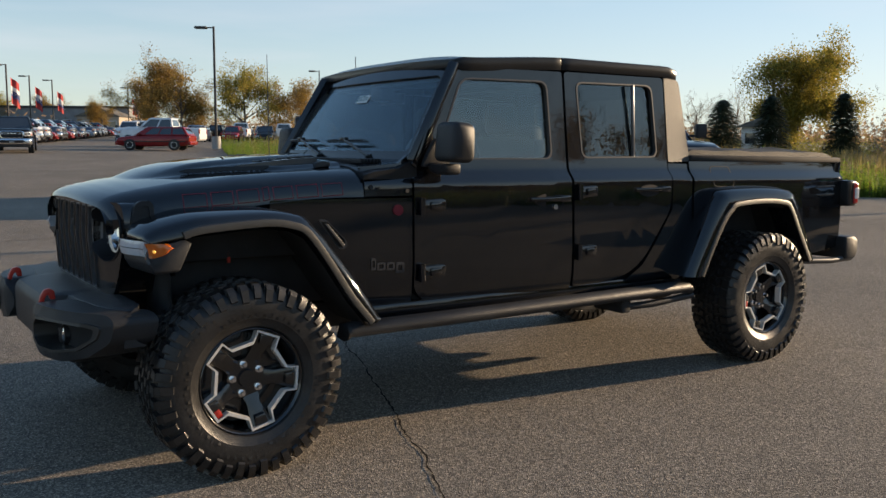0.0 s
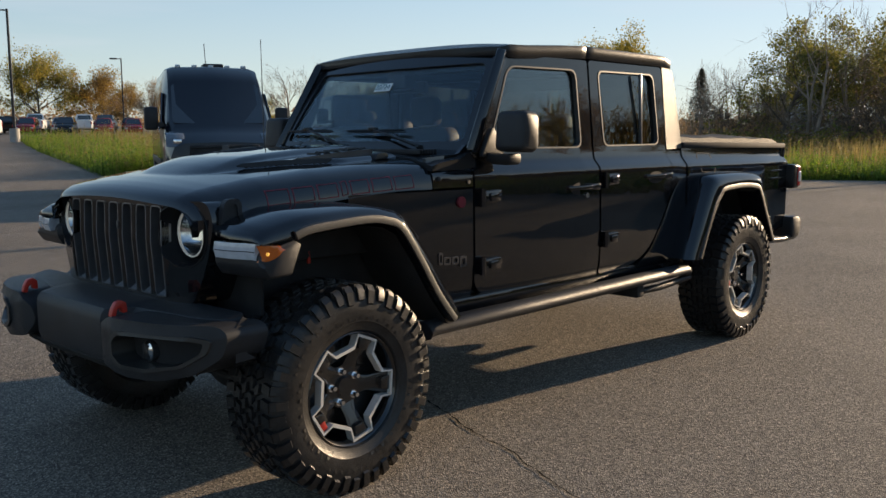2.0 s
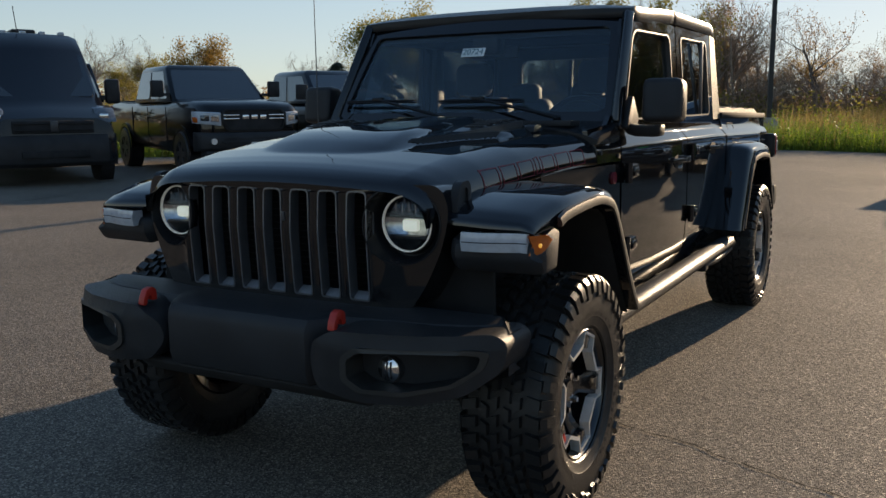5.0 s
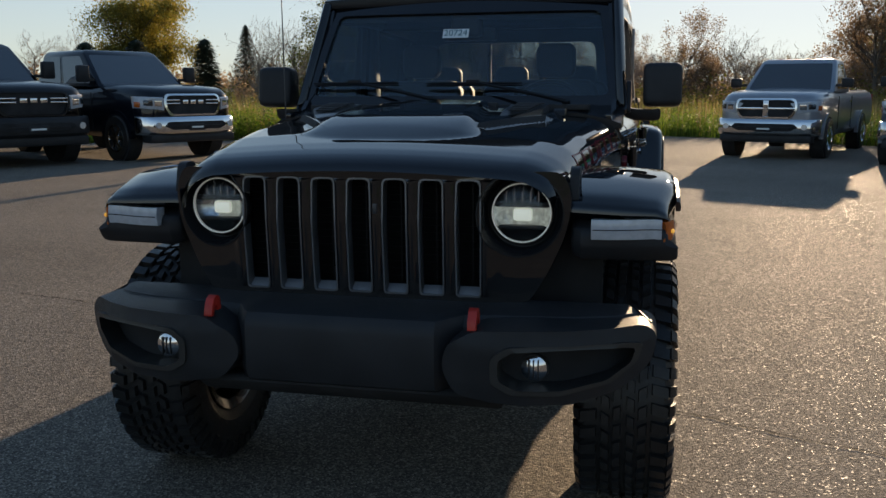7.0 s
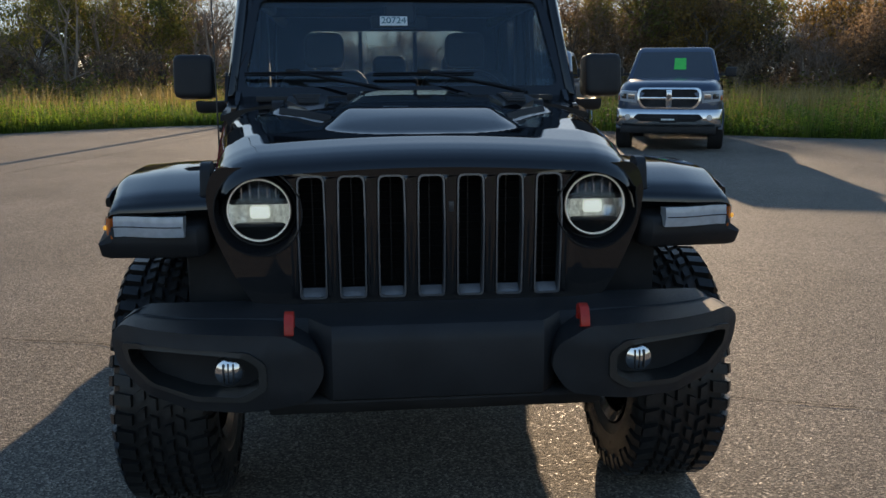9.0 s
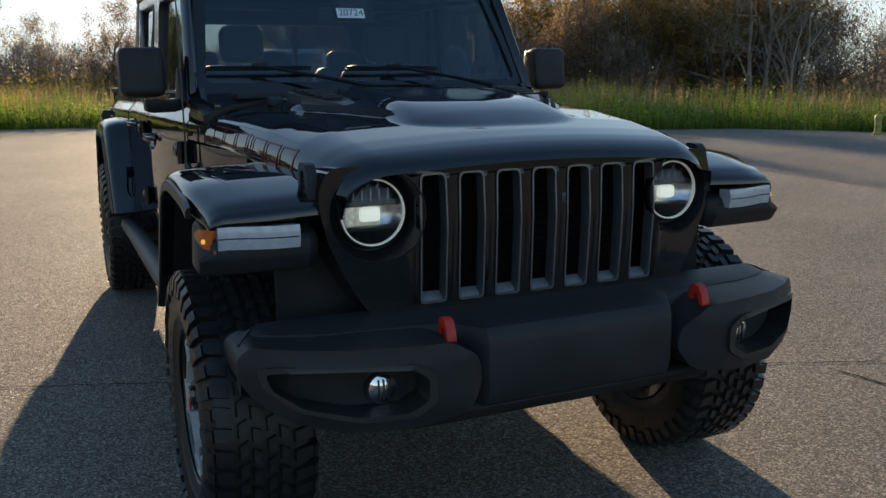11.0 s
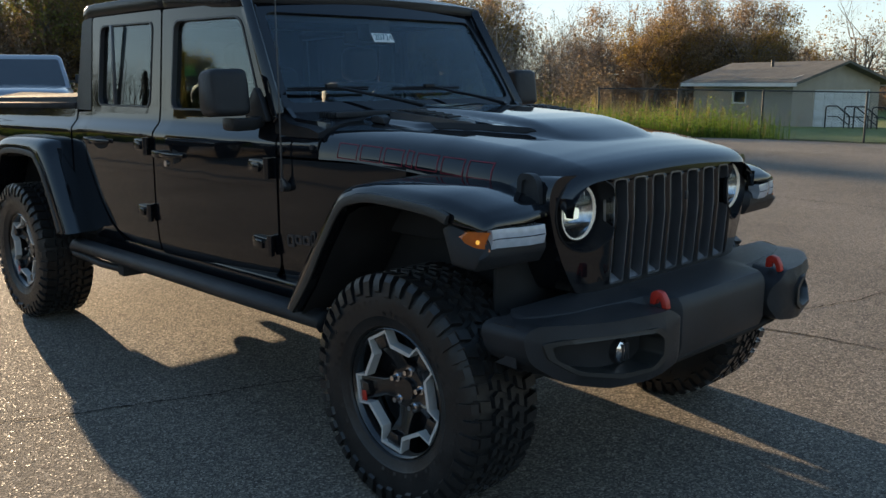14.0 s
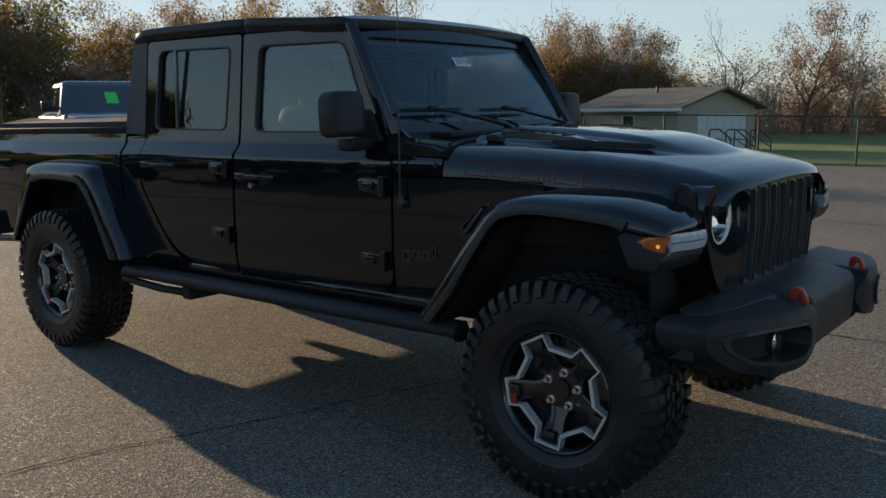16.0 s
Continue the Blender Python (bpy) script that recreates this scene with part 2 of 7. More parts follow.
BULB = glow("amber_bulb_light", (1.0, 0.50, 0.08), 0.25)
PROJECTOR = glow("projector_light", (0.92, 1.0, 0.90), 0.22)
GLASS = glass_material("windscreen_glass", (0.80, 0.83, 0.83), 0.06)
TINTED = glass_material("tinted_side_glass", (0.50, 0.56, 0.58), 0.10)
PRIVACY = glass_material("privacy_glass", (0.22, 0.235, 0.24), 0.095)
LENSGLASS = glass_material("clear_lens", (0.97, 0.97, 0.97), 0.04)
LEATHER = material("black_seat_fabric", (0.014, 0.014, 0.015), 0.65, vary=0.2, vscale=9, bump=0.1, bscale=400)
HARDTOP = material("textured_hardtop", (0.022, 0.022, 0.021), 0.42, 0, 0.5, vary=0.15, vscale=5, bump=0.12, bscale=600)
VINYL = material("black_tonneau_vinyl", (0.020, 0.019, 0.018), 0.7, spec=0.25, vary=0.25, vscale=4, bump=0.25, bscale=250)
PAPER = material("white_paper", (0.75, 0.78, 0.78), 0.6, vary=0.05, vscale=20)
INK = material("teal_ink", (0.02, 0.13, 0.16), 0.6)
ASPHALT = asphalt_material()
# near-black, so the deep shade behind the grille slots is in the colour
RADIATOR = material("radiator_black", (0.006, 0.006, 0.006), 0.7, 0, 0.1, vary=0.3, vscale=9)
# black vent plastic with the grey sheen of the sky put into its colour
VENT = material("grey_vent_plastic", (0.055, 0.056, 0.060), 0.28, 0, 0.5, 0.3, vary=0.15, vscale=9)
TAR = material("crack_tar", (0.012, 0.011, 0.010), 0.9, spec=0.1, vary=0.4, vscale=14)
SOIL = material("field_soil_and_turf", (0.055, 0.052, 0.020), 0.9, color2=(0.085, 0.095, 0.025), vary=0.3, vscale=0.25, grain=0.3, gscale=6, coords="Object")
CONCRETE = material("concrete", (0.36, 0.34, 0.31), 0.8, vary=0.18, vscale=1.5, grain=0.12, gscale=60, bump=0.2, bscale=90)
BARK = material("bark", (0.105, 0.085, 0.068), 0.9, vary=0.3, vscale=3, grain=0.3, gscale=20)
STEEL = material("dark_painted_steel", (0.022, 0.020, 0.019), 0.5, vary=0.2, vscale=2)


# ---- mesh tools ----
def bevel_bm(bm, width, seg=2, angle=35):
    es = [e for e in bm.edges if len(e.link_faces) == 2 and e.calc_face_angle(0) > radians(angle)]
    if width and es:
        bmesh.ops.bevel(bm, geom=es, offset=width, segments=seg, profile=0.5, affect="EDGES", clamp_overlap=True)
    return bm


def finish(bm, name, mats, smooth=True, angle=38):
    bm.normal_update()
    for e in bm.edges:
        e.smooth = not (len(e.link_faces) == 2 and e.calc_face_angle(0) > radians(angle))
    for f in bm.faces:
        f.smooth = smooth
    me = bpy.data.meshes.new(name)
    bm.to_mesh(me)
    bm.free()
    for m in mats if isinstance(mats, (list, tuple)) else [mats]:
        me.materials.append(m)
    return me


def part(name, bm, mat, parent, label="", smooth=True, angle=38):
    """Links a bmesh as one mesh object under a thing or under a part."""
    ob = new(name, finish(bm, name, mat, smooth, angle))
    ob.parent = parent
    if label:
        tagged(ob, label)
    return ob


def thing(name, label, category, group="", m=None, kind=""):
    ob = new(name)
    ob.empty_display_size = 0.2
    if m is not None:
        ob.matrix_basis = m
    return tagged(ob, label, category, group, kind)


def solid(name, bm, mat, label, category, group="", kind="", m=None, smooth=True):
    ob = new(name, finish(bm, name, mat, smooth))
    if m is not None:
        ob.matrix_basis = m
    return tagged(ob, label, category, group, kind)


def box(x0, x1, y0, y1, z0, z1, bev=0.0, seg=2, bm=None, m=None):
    own = bmesh.new()
    vs = [own.verts.new(p) for p in ((x0, y0, z0), (x1, y0, z0), (x1, y1, z0), (x0, y1, z0), (x0, y0, z1), (x1, y0, z1), (x1, y1, z1), (x0, y1, z1))]
    for f in ((3, 2, 1, 0), (4, 5, 6, 7), (0, 1, 5, 4), (1, 2, 6, 5), (2, 3, 7, 6), (3, 0, 4, 7)):
        own.faces.new([vs[i] for i in f])
    bmesh.ops.recalc_face_normals(own, faces=own.faces)
    bevel_bm(own, bev, seg)
    return join(bm, own, m)


def join(bm, own, m=None):
    if m is not None:
        own.transform(m)
    if bm is None:
        return own
    me = bpy.data.meshes.new("tmp")
    own.to_mesh(me)
    own.free()
    bm.from_mesh(me)
    bpy.data.meshes.remove(me)
    return bm


def cyl(p0, p1, r0, r1=None, seg=16, bm=None, caps=True, bev=0.0):
    own = bmesh.new()
    p0, p1 = Vector(p0), Vector(p1)
    q = (p1 - p0).to_track_quat("Z", "Y")
    r1 = r0 if r1 is None else r1
    rings = []
    for p, r in ((p0, r0), (p1, r1)):
        rings.append([own.verts.new(p + q @ Vector((r * math.cos(2 * math.pi * i / seg), r * math.sin(2 * math.pi * i / seg), 0))) for i in range(seg)])
    for i in range(seg):
        j = (i + 1) % seg
        own.faces.new((rings[0][i], rings[0][j], rings[1][j], rings[1][i]))
    if caps:
        own.faces.new(rings[0][::-1])
        own.faces.new(rings[1])
    bevel_bm(own, bev, 2, 60)
    return join(bm, own)


def loft(rings, closed=True, caps=True, bm=None):
    """Skin through rings of equally many points."""
    own = bmesh.new()
    vs = [[own.verts.new(p) for p in r] for r in rings]
    n = len(rings[0])
    for a, b in zip(vs, vs[1:]):
        for i in range(n if closed else n - 1):
            j = (i + 1) % n
            if len({a[i], a[j], b[j], b[i]}) == 4:
                own.faces.new((a[i], a[j], b[j], b[i]))
    if caps and closed:
        own.faces.new(vs[0][::-1])
        own.faces.new(vs[-1])
    bmesh.ops.recalc_face_normals(own, faces=own.faces)
    return join(bm, own)


def tube(path, r, seg=8, bm=None, closed=False):
    """A round bar along a path; r is one radius or one for each point."""
    path = [Vector(p) for p in path]
    rs = r if isinstance(r, (list, tuple)) else [r] * len(path)
    rings, up = [], Vector((0.13, 0.29, 0.95)).normalized()
    for i, p in enumerate(path):
        a, b = path[max(i - 1, 0)], path[min(i + 1, len(path) - 1)]
        if closed:
            a, b = path[i - 1], path[(i + 1) % len(path)]
        d = (b - a).normalized()
        u = d.cross(up)
        if u.length < 1e-3:
            u = d.cross(Vector((1, 0, 0)))
        u.normalize()
        v = d.cross(u)
        rings.append([p + rs[i] * (u * math.cos(2 * math.pi * k / seg) + v * math.sin(2 * math.pi * k / seg)) for k in range(seg)])
    if closed:
        rings.append(rings[0])
    return loft(rings, True, not closed, bm)


def prism(poly, axis, a, b, bev=0.0, seg=2, bm=None):
    """A polygon in the plane across an axis, extruded from a to b. axis y: (x, z); x: (y, z); z: (x, y)."""
    put = {"y": lambda u, v, w: (u, w, v), "x": lambda u, v, w: (w, u, v), "z": lambda u, v, w: (u, v, w)}[axis]
    own = bmesh.new()
    r0 = [own.verts.new(put(u, v, a)) for u, v in poly]
    r1 = [own.verts.new(put(u, v, b)) for u, v in poly]
    n = len(poly)
    for i in range(n):
        own.faces.new((r0[i], r0[(i + 1) % n], r1[(i + 1) % n], r1[i]))
    own.faces.new(r0[::-1])
    own.faces.new(r1)
    bmesh.ops.recalc_face_normals(own, faces=own.faces)
    bevel_bm(own, bev, seg)
    return join(bm, own)


def rounded(poly, r, seg=4):
    """The polygon with its corners rounded; r is one radius or one for each corner."""
    out, n = [], len(poly)
    for i in range(n):
        p, a, b = Vector(poly[i]), Vector(poly[i - 1]), Vector(poly[(i + 1) % n])
        rr = r[i] if isinstance(r, (list, tuple)) else r
        d0, d1 = (a - p), (b - p)
        k = min(rr, d0.length * 0.45, d1.length * 0.45)
        if k < 1e-4:
            out.append(tuple(p))
            continue
        s, e = p + d0.normalized() * k, p + d1.normalized() * k
        for t in range(seg + 1):
            t /= seg
            out.append(tuple((1 - t) ** 2 * s + 2 * t * (1 - t) * p + t * t * e))
    return out


def sheet(outline, holes, put, thick, xs=(), zs=(), bev=0.0):
    """A panel with holes: filled flat, cut along xs and zs, bent by put(u, v) and made thick inwards (put(u, v, thick))."""
    bm = bmesh.new()
    es = []
    for loop in [outline, *holes]:
        vs = [bm.verts.new((u, 0, v)) for u, v in loop]
        es += [bm.edges.new((vs[i - 1], vs[i])) for i in range(len(vs))]
    bmesh.ops.triangle_fill(bm, use_beauty=True, use_dissolve=False, edges=es)
    for val, axis in [(x, (1, 0, 0)) for x in xs] + [(z, (0, 0, 1)) for z in zs]:
        bmesh.ops.bisect_plane(bm, geom=bm.verts[:] + bm.edges[:] + bm.faces[:], plane_co=Vector(axis) * val, plane_no=axis, dist=1e-5)
    bm.normal_update()
    flip = [f for f in bm.faces if f.normal.y > 0]
    if flip:
        bmesh.ops.reverse_faces(bm, faces=flip)
    front = bm.faces[:]
    border = [e for e in bm.edges if len(e.link_faces) == 1]
    uv = {v: (v.co.x, v.co.z) for v in bm.verts}
    back = {v: bm.verts.new((0, 0, 0)) for v in list(bm.verts)}
    for f in front:
        bm.faces.new([back[v] for v in reversed(f.verts)])
    for e in border:
        a, b = e.verts
        lo = e.link_loops[0]
        a, b = lo.vert, lo.link_loop_next.vert
        bm.faces.new((b, a, back[a], back[b]))
    for v, (u, w) in uv.items():
        v.co = Vector(put(u, w, 0.0))
        back[v].co = Vector(put(u, w, thick))
    bmesh.ops.recalc_face_normals(bm, faces=bm.faces)
    return bm


def flip_y(bm, s):
    if s > 0:
        bm.transform(Matrix.Diagonal((1, -1, 1, 1)))
        bmesh.ops.reverse_faces(bm, faces=bm.faces)
    return bm


def lerp_table(table, x):
    if x <= table[0][0]:
        return table[0][1]
    for (a, va), (b, vb) in zip(table, table[1:]):
        if x <= b:
            return va + (vb - va) * (x - a) / (b - a)
    return table[-1][1]


def smooth01(t):
    t = min(max(t, 0.0), 1.0)
    return t * t * (3 - 2 * t)


# ---- ground ----
SLOPE_X, SLOPE_Y = 0.0068, -0.0062


def gz(x, y):
    """The lot drains with a slight cross fall, climbs gently one way and falls away beyond its other edge."""
    base = SLOPE_X * min(max(x, -9), 9) + SLOPE_Y * min(max(y, -9), 9)
    if y > 55:
        return base + 0.84 + 0.0135 * (min(y, 260) - 55)
    if y > 20:
        return base + 0.024 * (y - 20)
    if y < -14:
        return base - 0.034 * (min(-y, 60) - 14)
    return base


def ground_sheet(outline, dz, name, mat, label, category):
    bm = bmesh.new()
    vs = [bm.verts.new((x, y, 0)) for x, y in outline]
    es = [bm.edges.new((vs[i - 1], vs[i])) for i in range(len(vs))]
    bmesh.ops.triangle_fill(bm, use_beauty=True, use_dissolve=False, edges=es)
    for y in (-60, -14, -9, 9, 20, 55, 260):
        bmesh.ops.bisect_plane(bm, geom=bm.verts[:] + bm.edges[:] + bm.faces[:], plane_co=(0, y, 0), plane_no=(0, 1, 0), dist=1e-5)
    for x in (-9, 9):
        bmesh.ops.bisect_plane(bm, geom=bm.verts[:] + bm.edges[:] + bm.faces[:], plane_co=(x, 0, 0), plane_no=(1, 0, 0), dist=1e-5)
    for v in bm.verts:
        v.co.z = gz(v.co.x, v.co.y) + dz
    bm.normal_update()
    flip = [f for f in bm.faces if f.normal.z < 0]
    if flip:
        bmesh.ops.reverse_faces(bm, faces=flip)
    return solid(name, bm, mat, label, category, kind="structure", smooth=False)


ground_sheet([(-1600, -1600), (1600, -1600), (1600, 1600), (-1600, 1600)], -0.06, "ground", SOIL, "rough turf and soil reaching to the horizon", "ground")
LOT = rounded([(-260, -21.5), (4, -21.5), (9.5, -20.3), (13, -16.6), (15.5, -9.5), (22.5, -2.5), (24.2, 2.2), (23.4, 6.0), (20.2, 9.4), (19.0, 10.4), (15, 16.5), (11.5, 21.2), (10.3, 22.4), (15.8, 40), (22, 58), (60, 62), (150, 70), (150, 300), (-260, 300)], 1.6, 5)
ground_sheet(LOT, 0.0, "pavement", ASPHALT, "worn brown-grey asphalt of the parking lot", "pavement")


def crack(points, width, seed):
    """A ragged dark line worn into the asphalt."""
    rnd = random.Random(seed)
    bm, prev = bmesh.new(), None
    path = []
    for (x0, y0), (x1, y1) in zip(points, points[1:]):
        n = max(2, int(math.hypot(x1 - x0, y1 - y0) / 0.035))
        for i in range(n):
            t = i / n
            path.append((x0 + (x1 - x0) * t, y0 + (y1 - y0) * t))
    wob = 0.0
    for i, (x, y) in enumerate(path):
        a, b = path[max(0, i - 1)], path[min(len(path) - 1, i + 1)]
        d = Vector((b[0] - a[0], b[1] - a[1])).normalized()
        wob = wob * 0.86 + rnd.uniform(-1, 1) * 0.010
        w = width * rnd.uniform(0.35, 1.3)
        nx, ny = -d.y, d.x
        cur = [bm.verts.new((x + nx * (wob + k * w), y + ny * (wob + k * w), gz(x, y) + 0.0045)) for k in (-0.5, 0.5)]
        if prev:
            bm.faces.new((prev[0], cur[0], cur[1], prev[1]))
        prev = cur
    bmesh.ops.recalc_face_normals(bm, faces=bm.faces)
    return bm


for seed, (width, pts) in enumerate([
        (0.010, [(2.1, 3.3), (1.85, 2.16), (1.66, 1.57), (1.57, 1.32), (1.32, 0.52), (0.92, -0.53), (0.54, -1.53), (0.36, -1.95), (0.1, -2.7), (-0.3, -4.4)]),
        (0.030, [(7.2, 6.0), (10.05, 5.32), (14, 4.5), (18.62, 3.84), (24.4, 3.1)]),
        (0.022, [(-9, 8.2), (-2, 9.2), (4, 9.9), (11, 10.6), (22, 12.2)]),
        (0.022, [(27, -9), (16, -8.2), (6, -7.6), (-6, -7.2)]),
        (0.014, [(-7, -2.6), (-4.2, -2.2), (-2.2, -2.35), (0.3, -2.0)])]):
    solid("pavement_crack", crack(pts, width, seed), TAR, "dark ragged crack in the asphalt", "crack", kind="structure")


# ---- the black pickup ----
XW = [(-0.5, 0.60), (0.0, 0.66), (0.6, 0.735), (0.9, 0.757), (1.06, 0.766), (1.4, 0.785), (1.735, 0.796), (2.0, 0.797), (2.8, 0.797), (2.86, 0.80), (4.0, 0.80), (4.42, 0.785)]
ZW = [(0.54, -0.045), (0.60, -0.024), (0.66, -0.010), (0.8, 0.0), (1.12, 0.0), (1.172, -0.001), (1.184, -0.004), (1.192, -0.009), (1.222, -0.034), (1.232, -0.040), (1.246, -0.0435), (1.30, -0.050), (1.72, -0.080), (1.85, -0.088)]
ZCUTS = (0.60, 0.66, 0.73, 0.8, 0.96, 1.12, 1.15, 1.172, 1.184, 1.192, 1.207, 1.222, 1.232, 1.246, 1.27, 1.30)


def side_y(x, z):
    return lerp_table(XW, x) + lerp_table(ZW, z)


def skin(off=0.0):
    return lambda u, v, t: (u, -(side_y(u, v) + off - t), v)


REAR_X = 3.43
truck = thing("pickup_truck", "glossy black four-door off-road pickup with red tow hooks on the asphalt", "pickup truck", m=pose(0, 0, 0, math.degrees(SLOPE_Y), -math.degrees(SLOPE_X), 0))


def tyre_carcass():
    prof = [(0.224, -0.118), (0.232, -0.130), (0.262, -0.140), (0.266, -0.143), (0.30, -0.147), (0.345, -0.146), (0.372, -0.136), (0.388, -0.118), (0.393, -0.07), (0.394, 0.0)]
    prof = prof + [(r, -y) for r, y in prof[-2::-1]]
    seg = 72
    bm = loft([[(r * math.cos(2 * math.pi * i / seg), y, r * math.sin(2 * math.pi * i / seg)) for r, y in prof] for i in range(seg)] + [[(r * math.cos(0), y, 0) for r, y in prof]], closed=False)
    bmesh.ops.remove_doubles(bm, verts=bm.verts, dist=1e-5)
    # low moulded ribs and bars on the sidewall
    for i in range(60):
        a = 2 * math.pi * i / 60
        for s in (-1, 1):
            r0, r1, d = (0.270, 0.282, 0.05) if i % 2 else (0.272, 0.292, 0.03)
            if i % 20 < 7:
                r0, r1, d = 0.290, 0.322, 0.035
            vs = [bm.verts.new((r * math.cos(t), s * y, r * math.sin(t))) for r, t, y in ((r0, a, 0.1445), (r0, a + d, 0.1445), (r1, a + d, 0.1485), (r1, a, 0.1485))]
            bm.faces.new(vs if s > 0 else vs[::-1])
    return bm


def tread_block(s, shoulder, long):
    """One lug of the tread at angle zero; a shoulder lug runs on down the sidewall."""
    p = 2 * math.pi / 44
    bm = bmesh.new()

    def hexa(a0, a1, y0, y1, r0, r1, skew, k):
        vs = []
        for r, kk in ((r0, 0.0), (r1, k)):
            for a, y in ((a0, y0), (a1, y0), (a1, y1), (a0, y1)):
                am, yy = (a0 + a1) / 2, y + (kk if y == y0 else -kk)
                aa = a + (am - a) * kk * 18 + skew * (yy - (y0 + y1) / 2)
                vs.append(bm.verts.new((r * math.cos(aa), yy, r * math.sin(aa))))
        for f in ((3, 2, 1, 0), (4, 5, 6, 7), (0, 1, 5, 4), (1, 2, 6, 5), (2, 3, 7, 6), (3, 0, 4, 7)):
            bm.faces.new([vs[i] for i in f])

    if not shoulder:
        hexa(0, p * 0.66, *sorted((s * 0.006, s * 0.034)), 0.384, 0.409, 1.0 * s, 0.004)
        hexa(p * 0.42, p * 1.06, *sorted((s * 0.040, s * 0.070)), 0.384, 0.409, -1.4 * s, 0.004)
    else:
        w = p * (0.60 + 0.04 * long)
        hexa(p * 0.25, p * 0.25 + w, *sorted((s * 0.078, s * 0.134)), 0.380, 0.408, 0.5 * s, 0.005)
        vs = []
        for aa in (p * 0.28, p * 0.22 + w):
            for r, y in ((0.345 - 0.014 * long, 0.146), (0.352 - 0.014 * long, 0.155), (0.386, 0.149), (0.405, 0.134), (0.385, 0.12)):
                vs.append(bm.verts.new((r * math.cos(aa), s * y, r * math.sin(aa))))
        for k in range(4):
            bm.faces.new((vs[k], vs[k + 1], vs[k + 6], vs[k + 5]))
        bm.faces.new(vs[:5])
        bm.faces.new(vs[5:][::-1])
    bmesh.ops.recalc_face_normals(bm, faces=bm.faces)
    return finish(bm, "tread_block", RUBBER, angle=30)


def make_tyre():
    t = part("tyre", tyre_carcass(), RUBBER, truck, "deep-lugged black mud tyre", angle=30)
    p = 2 * math.pi / 44
    kinds = {(s, sh, lg): tread_block(s, sh, lg) for s in (-1, 1) for sh in (0, 1) for lg in (0, 1)}
    for i in range(44):
        for s in (-1, 1):
            for sh in (0, 1):
                ob = new("tread_block", kinds[s, sh, i % 2])
                ob.parent = t
                ob.rotation_euler = (0, -(i + (0.5 if s > 0 else 0)) * p, 0)
    return t


def star(r_out, r_in, half_out, half_in, rot):
    pts = []
    for i in range(5):
        a = rot + 72 * i
        for d, r in ((-half_out, r_out), (half_out, r_out), (36 - half_in, r_in), (36 + half_in, r_in)):
            pts.append((r * math.cos(radians(a + d)), r * math.sin(radians(a + d))))
    return pts


def curve(keys, n=4):
    """A smooth run through rows of numbers."""
    out = []
    for i in range(len(keys) - 1):
        a, b, c, d = keys[max(i - 1, 0)], keys[i], keys[i + 1], keys[min(i + 2, len(keys) - 1)]
        for k in range(n):
            t = k / n
            out.append(tuple(0.5 * (2 * q + (r - p) * t + (2 * p - 5 * q + 4 * r - s) * t * t + (3 * q - p - 3 * r + s) * t ** 3) for p, q, r, s in zip(a, b, c, d)))
    return out + [tuple(keys[-1])]


def ring_prism(outer, inner, put, d0, d1, bm=None):
    """A band between two loops of equally many points, from depth d0 to d1."""
    own = bmesh.new()
    loops = [[own.verts.new(put(u, v, d)) for u, v in loop] for loop, d in ((outer, d1), (outer, d0), (inner, d0), (inner, d1))]
    n = len(outer)
    for k in range(4):
        A, B = loops[k], loops[(k + 1) % 4]
        for i in range(n):
            j = (i + 1) % n
            own.faces.new((A[i], A[j], B[j], B[i]))
    bmesh.ops.recalc_face_normals(own, faces=own.faces)
    return join(bm, own)


